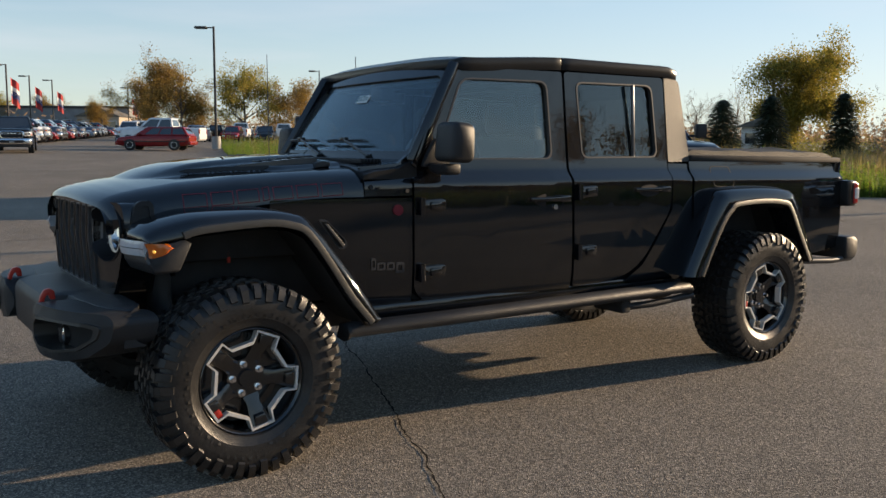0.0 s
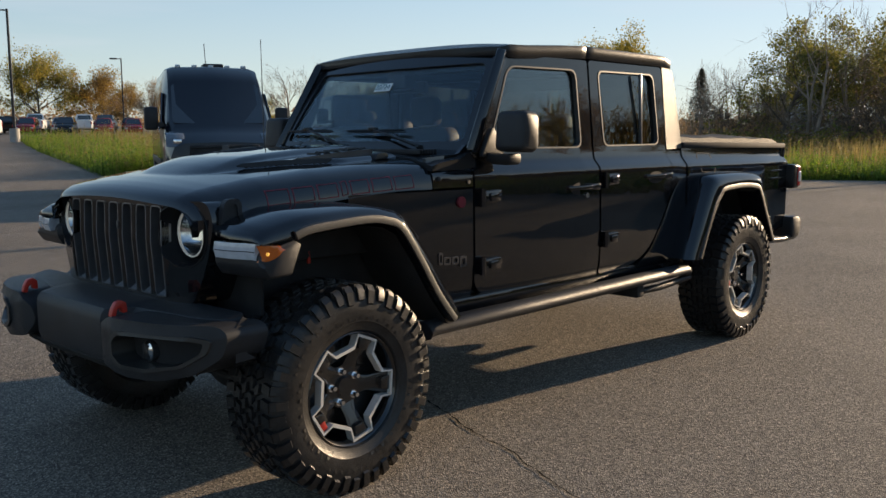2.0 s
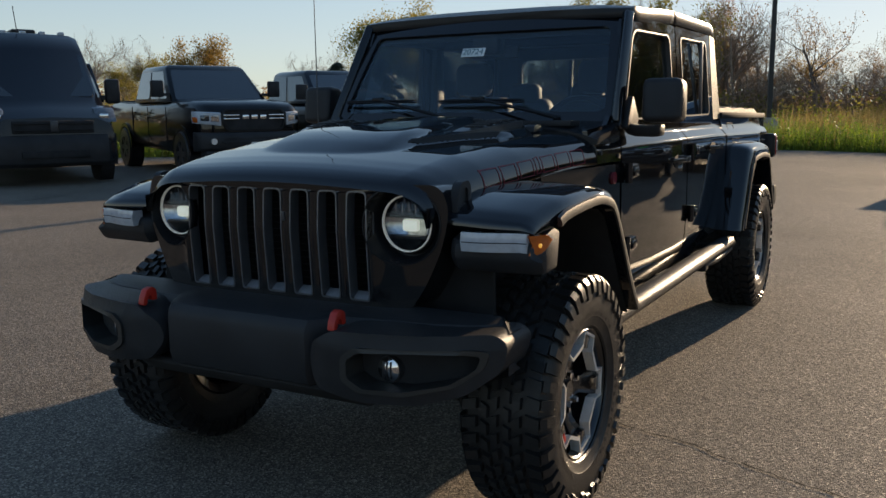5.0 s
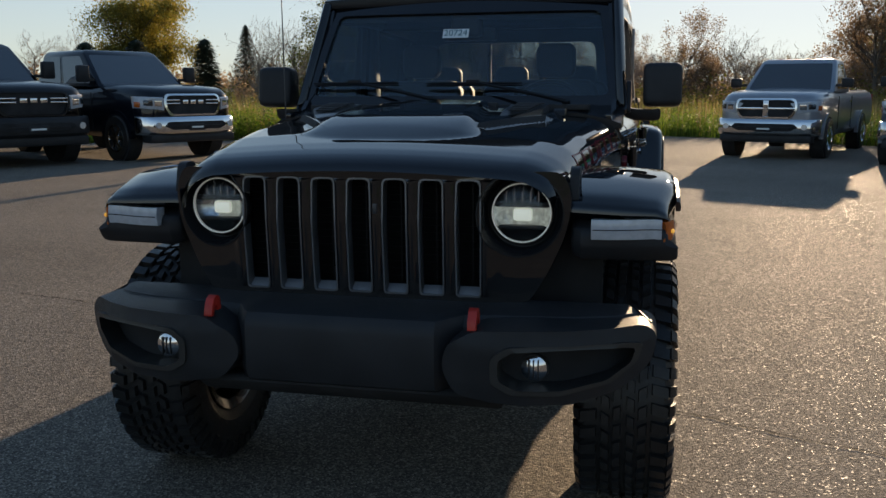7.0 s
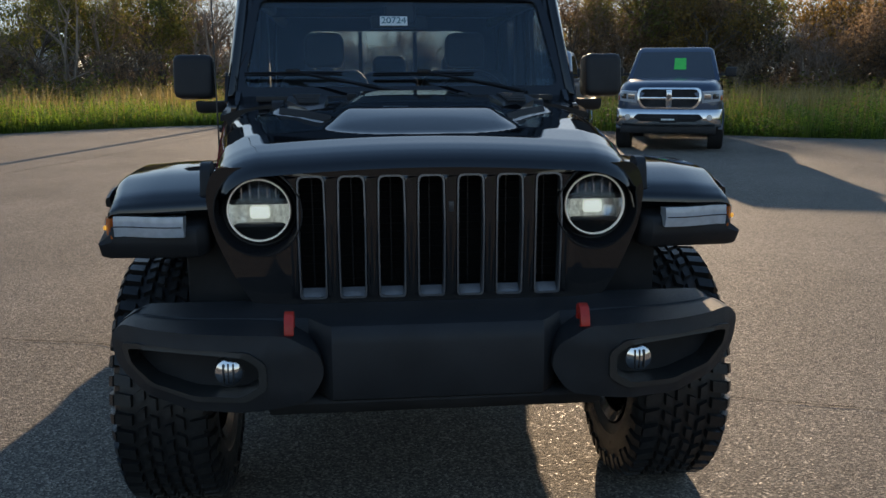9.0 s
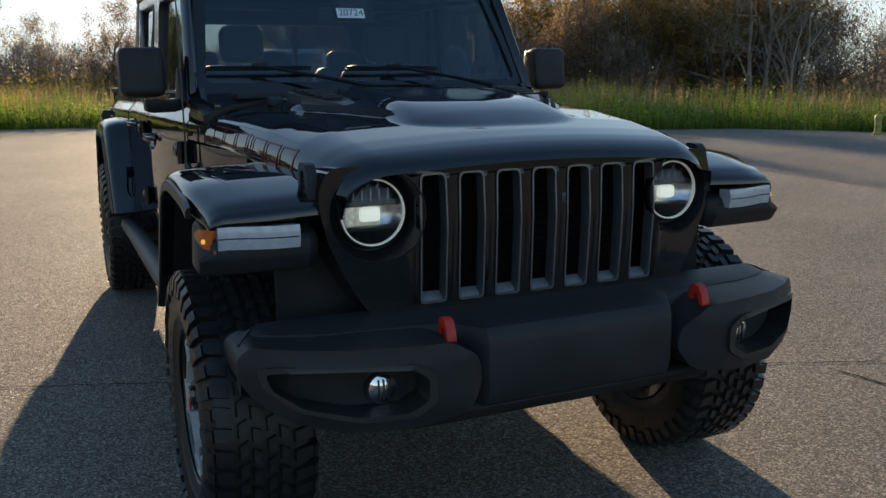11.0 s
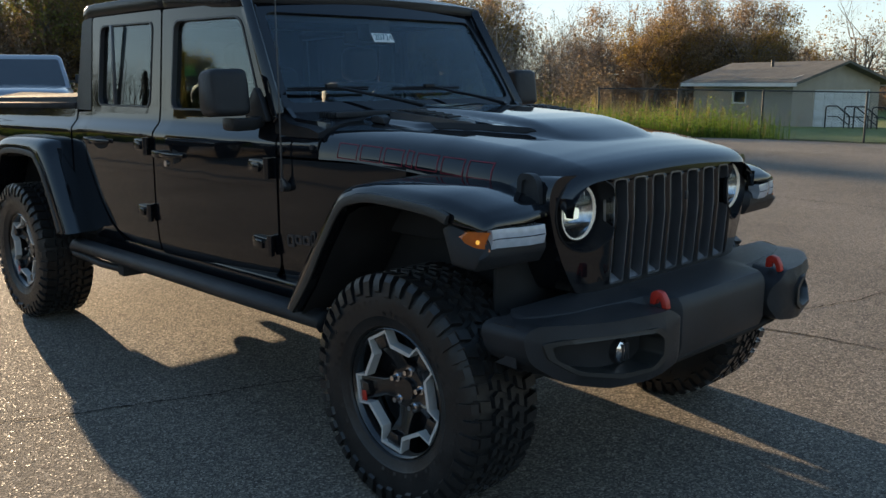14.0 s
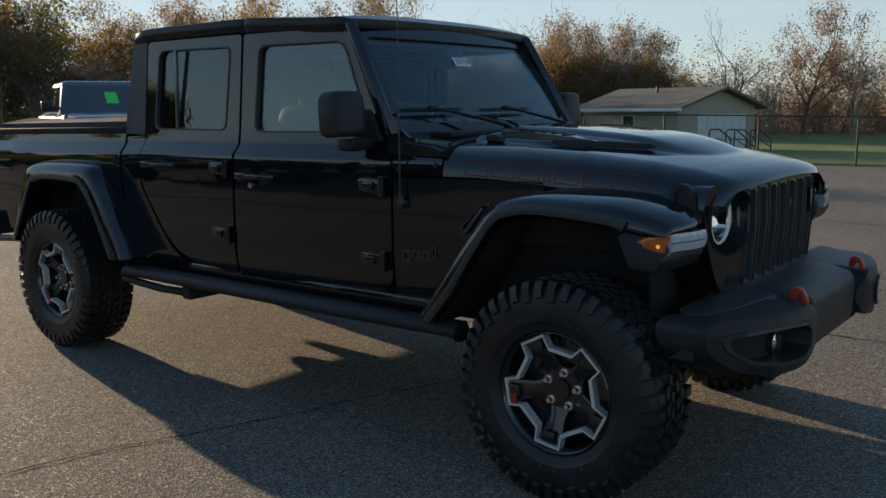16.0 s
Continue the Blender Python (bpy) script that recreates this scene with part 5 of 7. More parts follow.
for s in (-1, 1):
    # moulded pod round the fog lamp recess, and its raised frame
    loop = rounded([(0.448, 0.640), (0.492, 0.672), (0.80, 0.670), (0.848, 0.660), (0.835, 0.612), (0.765, 0.562), (0.63, 0.536), (0.50, 0.540), (0.448, 0.572)], 0.014)
    c = (0.650, 0.608)
    rim = [(c[0] + (u - c[0]) * 0.90, c[1] + (v - c[1]) * 0.80) for u, v in loop]
    shell = rounded([(0.53, 0.712), (0.40, 0.708), (0.318, 0.660), (0.300, 0.590), (0.345, 0.525), (0.50, 0.505), (0.66, 0.505), (0.79, 0.535), (0.872, 0.598), (0.886, 0.675), (0.85, 0.708)], 0.03)
    us = [0.33, 0.36, 0.40, 0.45, 0.50, 0.55, 0.6, 0.66, 0.7, 0.76, 0.8, 0.83, 0.86]

    def pod(u, v, t):
        back = 0.012 * smooth01((v - 0.66) / 0.05) + 0.010 * smooth01((0.56 - v) / 0.06) + 0.012 * smooth01((0.345 - u) / 0.045)
        return (lerp_table(BX, u) + back + t, s * u, v)

    bm = sheet(shell, [loop], pod, 0.17, us, (0.53, 0.56, 0.60, 0.64, 0.66, 0.68))
    part("bumper_pod", bm, MATTE, bumper, "moulded black pod", angle=34)
    put = lambda u, v, d: (lerp_table(BX, u) + d, s * u, v)
    part("fog_frame", ring_prism(loop, rim, put, -0.010, 0.088), HARDTOP, bumper, "smooth black frame of the fog lamp recess")
    bm = sheet(rim, [], lambda u, v, t: (lerp_table(BX, u) + 0.080 + t, s * u, v), 0.003, us)
    part("fog_recess", bm, DARK, bumper)
    y0 = s * 0.556
    fog = part("fog_lamp", cyl((-0.648, y0, 0.592), (-0.60, y0, 0.592), 0.040, 0.044, 28), MATTE, bumper, "round clear fog lamp")
    bm = bmesh.new()
    loft([[(-0.650 - 0.010 * (1 - (r / 0.036) ** 2), y0 + r * math.cos(2 * math.pi * k / 24), 0.592 + r * math.sin(2 * math.pi * k / 24)) for k in range(25)] for r in (0.001, 0.014, 0.026, 0.036)], closed=False, bm=bm)
    part("fog_lens", bm, CHROME, fog)
    for k in (-1, 0, 1):
        part("lens_rib", box(-0.662, -0.654, y0 + 0.013 * k - 0.002, y0 + 0.013 * k + 0.002, 0.566, 0.618, 0.001), TRIMGREY, fog)
    # tow hook
    hy = s * 0.391
    bm = prism(rounded([(-0.640, 0.712), (-0.643, 0.748), (-0.660, 0.759), (-0.682, 0.753), (-0.697, 0.728), (-0.703, 0.702), (-0.686, 0.700), (-0.680, 0.722), (-0.672, 0.733), (-0.664, 0.730), (-0.660, 0.712)], 0.005, 3), "y", hy - 0.0125, hy + 0.0125, 0.004)
    part("tow_hook", bm, RED, truck, "red steel tow hook")

# tailgate, rear bumper, bed cover
bm = prism(rounded([(-0.74, 0.66), (0.74, 0.66), (0.76, 1.31), (-0.76, 1.31)], 0.02), "x", 4.325, 4.38, 0.01)
tg = part("tailgate", bm, PAINT, truck)
part("tailgate_handle", box(4.38, 4.40, -0.12, 0.12, 1.14, 1.20, 0.01), MATTE, tg)
bm = loft([[(4.33, y, 0.62), (4.48 - k, y, 0.62), (4.51 - k, y, 0.66), (4.51 - k, y, 0.745), (4.47 - k, y, 0.775), (4.33, y, 0.775)] for y, k in ((-0.86, 0.05), (-0.83, 0.0), (0.83, 0.0), (0.86, 0.05))])
rb = part("rear_bumper", bevel_bm(bm, 0.012), MATTE, truck, "black steel rear bumper")
for s in (-1, 1):
    part("bumper_bar", flip_y(tube([(3.93, -0.80, 0.625), (4.2, -0.83, 0.615), (4.44, -0.82, 0.620)], 0.022, 10), s), TRIMGREY, rb)
bm = loft([[(x, -0.715, 1.315), (x, -0.70, 1.352 + d), (x, -0.50, 1.368 + d * 1.5), (x, -0.2, 1.374 - d), (x, 0.2, 1.372 + d), (x, 0.5, 1.366 - d), (x, 0.70, 1.352), (x, 0.715, 1.315)] for x, d in [(2.86 + 1.48 * k / 18, 0.003 * math.sin(k * 1.3) + (0.003 if k % 6 == 0 else 0) - (0.02 if k in (0, 18) else 0)) for k in range(19)]])
part("tonneau_cover", bm, VINYL, truck, "rolled soft black bed cover")

# cabin rear wall and cabin fittings
out = rounded([(-0.70, 1.0), (0.70, 1.0), (0.685, 1.775), (-0.685, 1.775)], 0.03)
hole = rounded([(-0.52, 1.34), (0.52, 1.34), (0.50, 1.66), (-0.50, 1.66)], 0.06, 5)
put = lambda u, v, t: (2.80 - 0.10 * max(0, v - 1.28) / 0.48 - 0.02 - t, u, v)
part("cab_rear_wall", sheet(out, [hole], put, 0.03, (), (1.28,)), MATTE, truck)
rw = part("rear_window", sheet(rounded([(-0.53, 1.33), (0.53, 1.33), (0.51, 1.67), (-0.51, 1.67)], 0.05), [], lambda u, v, t: put(u, v, t + 0.012), 0.004), TINTED, truck, "tinted rear window")
rw.visible_shadow = False
for u in (-0.17, 0.17):
    part("window_bar", box(2.70, 2.73, u - 0.012, u + 0.012, 1.35, 1.655), MATTE, truck)
part("headliner", box(1.24, 2.68, -0.66, 0.66, 1.735, 1.745), LEATHER, truck)
bm = loft([[(0.93, y, 1.0), (0.93, y, 1.255), (1.02, y, 1.275), (1.16, y, 1.262), (1.26, y, 1.20), (1.28, y, 1.0)] for y in (-0.68, -0.3, 0.3, 0.68)])
part("dashboard", bevel_bm(bm, 0.02, 2), MATTE, truck)
wheel_c = Vector((1.40, -0.36, 1.22))
sw = [wheel_c + Vector((0.06 * math.sin(a) * 1.1, 0.185 * math.cos(a), 0.175 * math.sin(a))) for a in [2 * math.pi * k / 32 for k in range(32)]]
bm = tube(sw, 0.015, 8, closed=True)
box(1.36, 1.41, -0.43, -0.29, 1.17, 1.26, 0.02, bm=bm)
tube([(1.40, -0.52, 1.22), (1.38, -0.36, 1.22), (1.40, -0.2, 1.22)], 0.014, 8, bm)
part("steering_wheel", bm, MATTE, truck)


def seat(x, y, w):
    bm = loft([[(x + dx, y + sy * w * k, z) for dx, sy in ((-0.06, -1), (-0.075, 0), (-0.06, 1), (0.06, 1), (0.07, 0), (0.06, -1))] for x, z, k in ((x + 0.0, 0.98, 1.0), (x + 0.06, 1.20, 1.0), (x + 0.11, 1.36, 0.86), (x + 0.12, 1.41, 0.7))])
    st = part("seat", bevel_bm(bm, 0.025, 2), LEATHER, truck, "black cabin seat")
    up = 0.0 if x < 2 else -0.09
    bm = loft([[(x + 0.10 + dx * k, y + dy * k, 1.44 + up + z) for dx, dy in ((-0.05, -0.10), (-0.06, 0.0), (-0.05, 0.10), (0.04, 0.10), (0.045, 0), (0.04, -0.10))] for z, k in ((-0.02, 0.85), (0.02, 1.0), (0.12, 1.0), (0.155, 0.8))])
    part("headrest", bevel_bm(bm, 0.02, 2), LEATHER, st)
    for dy in (-0.05, 0.05):
        part("headrest_post", cyl((x + 0.11, y + dy, 1.36), (x + 0.11, y + dy, 1.45 + up), 0.006, seg=8), CHROME, st)


for x, ys, w in ((1.62, (-0.36, 0.36), 0.25), (2.46, (-0.42, 0.0, 0.42), 0.20)):
    for y in ys:
        seat(x, y, w)
for s in (-1, 1):
    part("roll_bar", tube([(1.24, s * 0.62, 1.71), (1.86, s * 0.63, 1.715), (2.6, s * 0.63, 1.70)], 0.03, 10), MATTE, truck)
    part("b_pillar", box(1.80, 1.90, s * 0.675 - 0.025, s * 0.675 + 0.025, 0.98, 1.735, 0.012), MATTE, truck)
part("roll_hoop", tube([(1.86, -0.63, 1.71), (1.86, 0.63, 1.71)], 0.03, 10), MATTE, truck)

# windscreen sticker with its number
st_m = look((0, 0, 0), (0, 0, 1))
bm = sheet([(0.045 - 0.085, 0.62), (0.045 + 0.085, 0.62), (0.045 + 0.085, 0.70), (0.045 - 0.085, 0.70)], [], lambda u, v, t: ws(u * 1.0, v, t + 0.006), 0.001)
sticker = part("windscreen_sticker", bm, PAPER, truck, "small white sticker with the number 20724")
for k, ch in enumerate("20724"):
    cu = bpy.data.curves.new("digit", "FONT")
    cu.body, cu.size, cu.extrude = ch, 0.046, 0.0004
    cu.align_x, cu.align_y = "CENTER", "CENTER"
    tmp = bpy.data.objects.new("digit", cu)
    me = bpy.data.meshes.new_from_object(tmp)
    me.materials.append(INK)
    ob = new("digit", me)
    ob.parent = sticker
    p, px, pz = Vector(ws(0.045 + 0.062 - 0.031 * k, 0.66, 0.004)), Vector(ws(-0.045, 0.66, 0.004)) - Vector(ws(0.045, 0.66, 0.004)), Vector(ws(0.045, 0.70, 0.004)) - Vector(ws(0.045, 0.62, 0.004))
    ax, az = px.normalized(), pz.normalized()
    mm = Matrix.Identity(4)
    mm.col[0].xyz, mm.col[1].xyz, mm.col[2].xyz, mm.translation = ax, az, ax.cross(az), p
    ob.matrix_basis = mm
    bpy.data.objects.remove(tmp)
bm = tube([(0.835, 0.775, 1.02), (0.835, 0.775, 1.10), (0.838, 0.776, 1.9)], [0.006, 0.0035, 0.002], 8)
cyl((0.835, 0.765, 1.005), (0.835, 0.775, 1.035), 0.018, 0.010, 14, bm)
part("aerial", bm, TRIMGREY, truck, "thin whip aerial")
bm = cyl((0.835, 0.735, 1.0), (0.835, 0.778, 1.0), 0.022, 0.016, 16, bev=0.003)
part("aerial_base", bm, MATTE, truck)


# the body's rake: its stations slide along and up over the wheels
RAKE_Z = [(-0.75, 0.028), (-0.4, 0.028), (0.0, 0.020), (1.0, 0.008), (1.75, 0.0), (2.6, -0.010), (2.85, -0.020), (4.5, -0.055)]
RAKE_X = [(1.0, 0.0), (1.8, 0.024), (2.05, 0.012), (2.6, 0.035), (2.9, 0.012), (3.43, 0.004), (4.45, 0.072)]
RUNNING_GEAR = ("wheel", "tyre", "axle", "coil_spring", "shock_absorber", "track_bar", "steering_link")
for ob in truck.children:
    if not ob.name.startswith(RUNNING_GEAR):
        for o in (ob, *ob.children_recursive):
            if o.name.startswith("digit"):
                o.location.z += lerp_table(RAKE_Z, o.location.x)
                continue
            for v in o.data.vertices:
                x = v.co.x + o.location.x
                v.co.x += lerp_table(RAKE_X, x)
                v.co.z += lerp_table(RAKE_Z, x)


# ---- parked vehicles round the lot ----
def car_paint(name, color, rough=0.3, metal=0.0):
    return material(name, color, rough, metal, 0.05, 0.6, vary=0.06, vscale=3)


NAVY = car_paint("deep_navy_paint", (0.004, 0.0055, 0.010))
BLACKP = car_paint("plain_black_paint", (0.003, 0.003, 0.0035))
SILVERP = car_paint("silver_grey_paint", (0.30, 0.32, 0.35), 0.3, 0.5)
WHITEP = car_paint("white_paint", (0.65, 0.66, 0.67), 0.3, 0.0)
MAROON = car_paint("red_car_paint", (0.22, 0.012, 0.012), 0.25, 0.1)
BLUEP = car_paint("slate_blue_paint", (0.06, 0.085, 0.13), 0.3, 0.4)
DGLASS = material("dark_car_glass", (0.022, 0.026, 0.030), 0.03, 0, 0.5, 0.9, vary=0.2, vscale=2)
GREENCARD = material("green_card", (0.06, 0.65, 0.10), 0.6, vary=0.06, vscale=9)


def panel(quad, off, thick, mat, name, parent, r=0.0, label=""):
    """A plate on a flat quad, standing off its plane."""
    q = [Vector(p) for p in quad]
    n = (q[1] - q[0]).cross(q[3] - q[0]).normalized()
    o, ux = q[0], (q[1] - q[0]).normalized()
    uy = n.cross(ux)
    flat = rounded([((p - o).dot(ux), (p - o).dot(uy)) for p in q], r, 3)
    bm = bmesh.new()
    lo = [bm.verts.new(o + ux * u + uy * v + n * (off - thick)) for u, v in flat]
    hi = [bm.verts.new(o + ux * u + uy * v + n * off) for u, v in flat]
    k = len(lo)
    for i in range(k):
        bm.faces.new((lo[i], lo[(i + 1) % k], hi[(i + 1) % k], hi[i]))
    bm.faces.new(hi)
    bm.faces.new(lo[::-1])
    bmesh.ops.recalc_face_normals(bm, faces=bm.faces)
    return part(name, bm, mat, parent, label)


def inset(quad, a, b):
    """The quad shrunk by shares a along its first edge and b along its second."""
    q = [Vector(p) for p in quad]
    f = lambda u, v: (q[0] * (1 - u) + q[1] * u) * (1 - v) + (q[3] * (1 - u) + q[2] * u) * v
    return [f(a[0], b[0]), f(a[1], b[0]), f(a[1], b[1]), f(a[0], b[1])]


def simple_wheel(parent, x, y, r, w, chrome, s):
    bm = bmesh.new()
    prof = [(r * 0.62, -w * 0.5), (r * 0.8, -w * 0.55), (r * 0.95, -w * 0.5), (r, -w * 0.36), (r, w * 0.36), (r * 0.95, w * 0.5), (r * 0.6, w * 0.5)]
    loft([[(x + q * math.cos(2 * math.pi * i / 28), y + b, r + q * math.sin(2 * math.pi * i / 28)) for q, b in prof] for i in range(29)], closed=False, bm=bm)
    wh = part("wheel", bm, RUBBER, parent, "black tyre")
    bm = bmesh.new()
    cyl((x, y + s * w * 0.42, r), (x, y - s * w * 0.3, r), r * 0.62, seg=28, bm=bm)
    rim = part("rim", bm, DARK, wh)
    bm = bmesh.new()
    for k in range(6):
        m = Matrix.Translation((x, y, r)) @ Matrix.Rotation(k * math.pi / 3, 4, "Y")
        own = loft([[(0.0, s * w * 0.47, -0.045), (0.0, s * w * 0.47, 0.045), (0.0, s * w * 0.38, 0.05), (0.0, s * w * 0.38, -0.05)], [(r * 0.6, s * w * 0.5, -0.035), (r * 0.6, s * w * 0.5, 0.035), (r * 0.6, s * w * 0.4, 0.04), (r * 0.6, s * w * 0.4, -0.04)]])
        join(bm, own, m)
    c = lambda q: [(x + q * math.cos(2 * math.pi * k / 28), r + q * math.sin(2 * math.pi * k / 28)) for k in range(28)]
    ring_prism(c(r * 0.63), c(r * 0.55), lambda u, v, d: (u, y + s * d, v), w * 0.38, w * 0.52, bm)
    part("spokes", bm, chrome, rim, "bright wheel spokes")


def body_loft(rings):
    """Lower body: rings of (x, bottom, top, half width)."""
    out = []
    for x, zb, zt, w in rings:
        h = zt - zb
        half = [(0.0, zb), (w * 0.86, zb), (w * 0.96, zb + 0.10 * h), (w, zb + 0.35 * h), (w * 0.995, zb + 0.62 * h), (w * 0.965, zb + 0.84 * h), (w * 0.92, zb + 0.94 * h), (w * 0.82, zt), (w * 0.45, zt + 0.018), (0.0, zt + 0.025)]
        out.append([(x, y, z) for y, z in half] + [(x, -y, z) for y, z in half[-2:0:-1]])
    return loft(out)


def cabin(root, paint, xb0, xb1, zb, wb, xt0, xt1, zt, wt, splits, rear_glass=True):
    """Upper body: painted pillars and roof with glass set into each face."""
    sec = lambda x, w, z: [(x, -w, z), (x, w, z)]
    A, B = [(xb0, -wb, zb), (xb0, wb, zb), (xb1, wb, zb), (xb1, -wb, zb)], [(xt0, -wt, zt), (xt0, wt, zt), (xt1, wt, zt), (xt1, -wt, zt)]
    T = [(xt0 + 0.10, -wt + 0.08, zt + 0.055), (xt0 + 0.10, wt - 0.08, zt + 0.055), (xt1 - 0.08, wt - 0.08, zt + 0.055), (xt1 - 0.08, -wt + 0.08, zt + 0.055)]
    cab = part("cabin", bevel_bm(loft([A, B, T]), 0.035, 2, 12), paint, root)
    front = [A[1], A[0], B[0], B[1]]
    panel(inset(front, (0.05, 0.95), (0.06, 0.93)), 0.006, 0.02, DGLASS, "windscreen", cab, 0.06, "dark windscreen")
    if rear_glass:
        panel(inset([A[3], A[2], B[2], B[3]], (0.1, 0.9), (0.2, 0.9)), 0.006, 0.02, DGLASS, "rear_window", cab, 0.05)
    for s, q in ((-1, [A[0], A[3], B[3], B[0]]), (1, [A[2], A[1], B[1], B[2]])):
        for a, b in splits:
            panel(inset(q, (a, b) if s < 0 else (1 - b, 1 - a), (0.10, 0.90)), 0.006, 0.02, DGLASS, "side_window", cab, 0.05, "dark side window")
    return cab


def bars(root, y0, y1, x, z0, z1, n, mat):
    """Plain bars in place of a maker's name."""
    w = (y1 - y0) / n
    for k in range(n):
        part("badge_bar", box(x - 0.012, x, y0 + w * (k + 0.15), y0 + w * (k + 0.85), z0, z1, 0.004), mat, root)


def pickup(m, paint, label, crew=True, chrome_face=True, towers=False, style=0, plate=True, group="trucks along the lot edge", length=5.9, cross=False, card=False, detail=True):
    t = thing("parked_pickup", label, "pickup truck", group, m)
    L, W = length, 0.99
    bt = 1.26
    body = body_loft([(0.07, 0.66, 1.08, 0.72), (0.10, 0.52, 1.17, 0.80), (0.18, 0.44, 1.235, 0.88), (0.30, 0.41, 1.275, 0.935), (0.48, 0.40, 1.305, 0.975), (0.9, 0.40, 1.335, W), (1.60, 0.40, 1.36, W), (1.9, 0.40, bt + 0.06, W), (L - 0.1, 0.46, bt + 0.08, W), (L, 0.55, bt + 0.06, W - 0.03)])
    part("body", body, paint, t)
    x1 = 4.05 if crew else 3.15
    cabin(t, paint, 1.62, x1, bt + 0.05, 0.93, 2.38, x1 - 0.12, 1.95, 0.77, ((0.10, 0.52), (0.57, 0.95)) if crew else ((0.14, 0.80),))
    part("bed_well", box(x1 + 0.08, L - 0.1, -0.80, 0.80, bt + 0.02, bt + 0.095, 0.01), DARK, t)
    for s in (-1, 1):
        for x in (0.98, L - 1.25):
            bm = bmesh.new()
            c = lambda q: [(x + q * math.cos(math.pi * k / 20), 0.40 + q * math.sin(math.pi * k / 20)) for k in range(21)]
            arch_o, arch_i = c(0.50), c(0.43)
            vs = [[bm.verts.new((u, s * (W + 0.012), v)) for u, v in lp] for lp in (arch_o, arch_i)]
            for i in range(20):
                bm.faces.new((vs[0][i], vs[0][i + 1], vs[1][i + 1], vs[1][i]))
            r = bmesh.ops.extrude_face_region(bm, geom=bm.faces[:])
            for v in [g for g in r["geom"] if isinstance(g, bmesh.types.BMVert)]:
                v.co.y -= s * 0.08
            bmesh.ops.recalc_face_normals(bm, faces=bm.faces)
            part("arch_lip", bm, paint, t)
            disc = cyl((x, s * (W + 0.004), 0.40), (x, s * (W - 0.25), 0.40), 0.435, seg=30)
            part("arch_well", disc, DARK, t)
            simple_wheel(t, x, s * (W - 0.10), 0.40, 0.26, CHROME if chrome_face else TRIMGREY, s)
        mz = 1.40
        part("mirror", bevel_bm(box(1.72, 1.86, min(s * 1.02, s * 1.24), max(s * 1.02, s * 1.24), mz, mz + (0.30 if towers else 0.19)), 0.03), MATTE, t, "black door mirror")
        part("mirror_arm", box(1.78, 1.84, min(s * 0.90, s * 1.04), max(s * 0.90, s * 1.04), mz + 0.02, mz + 0.07), MATTE, t)
        for hx in (2.75, 3.75) if crew else (2.85,):
            part("door_handle", box(hx, hx + 0.18, min(s * 0.985, s * 1.005), max(s * 0.985, s * 1.005), 1.10, 1.135, 0.008), CHROME if chrome_face else paint, t)
        for dx in ([1.80, 2.95, 4.02] if crew else [1.80, 3.1]):
            part("door_gap", box(dx, dx + 0.012, min(s * 0.98, s * 0.994), max(s * 0.98, s * 0.994), 0.55, 1.22), DARK, t)
        # head lamp
        def lens(y0, y1, z0, z1, off, sweep, mat, name, parent, label=""):
            """A lamp piece that wraps round the rounded corner."""
            rings = []
            for k in range(9):
                y = y0 + (y1 - y0) * k / 8
                x = 0.030 + 0.055 * smooth01((y - 0.55) / 0.3) + 0.30 * max(0, (y - 0.74) / 0.235) ** 2.4 - off
                lift = sweep * k / 8
                rings.append([(x + 0.012, s * y, z0 + lift), (x, s * y, z0 + 0.02 + lift), (x + 0.004, s * y, z1 - 0.02 + lift * 0.4), (x + 0.03, s * y, z1 + lift * 0.4), (x + 0.12, s * y * 0.97, z1 + lift * 0.4), (x + 0.12, s * y * 0.97, z0 + lift)])
            return part(name, loft(rings), mat, parent, label)

        hl = lens(0.60, 0.978, 0.90, 1.125, 0.0, 0.045, CLEARLENS, "headlamp", t, "clear wrap-round headlamp")
        lens(0.635, 0.76, 0.955, 1.085, 0.006, 0.01, CHROME, "lamp_reflector", hl)
        lens(0.79, 0.90, 0.97, 1.09, 0.006, 0.01, DGLASS, "lamp_chamber", hl)
        lens(0.93, 0.975, 0.95, 1.06, 0.006, 0.01, AMBER, "amber_corner", hl)
        part("tail_light", box(L - 0.06, L + 0.02, min(s * 0.84, s * 0.97), max(s * 0.84, s * 0.97), 0.9, 1.25, 0.01), REDLENS, t)
    # face
    fr = CHROME if chrome_face else SATIN
    outer = rounded([(-0.50, 0.80), (0.50, 0.80), (0.60, 1.00), (0.565, 1.19), (-0.565, 1.19), (-0.60, 1.00)], [0.08, 0.08, 0.12, 0.09, 0.09, 0.12])
    inn = [(u * 0.93, 0.99 + (v - 0.99) * 0.84) for u, v in outer]
    put = lambda u, v, d: (0.022 + d + 0.05 * (abs(u) / 0.6) ** 3 + 0.03 * max(0, (v - 0.95) / 0.24) ** 2, u, v)
    g = part("grille_frame", ring_prism(outer, inn, put, -0.03, 0.08), fr, t, "grille surround")
    part("grille_mesh", sheet(inn, [], lambda u, v, d: put(u, v, 0.01 + d), 0.05, (-0.4, -0.2, 0, 0.2, 0.4)), DARK, g)
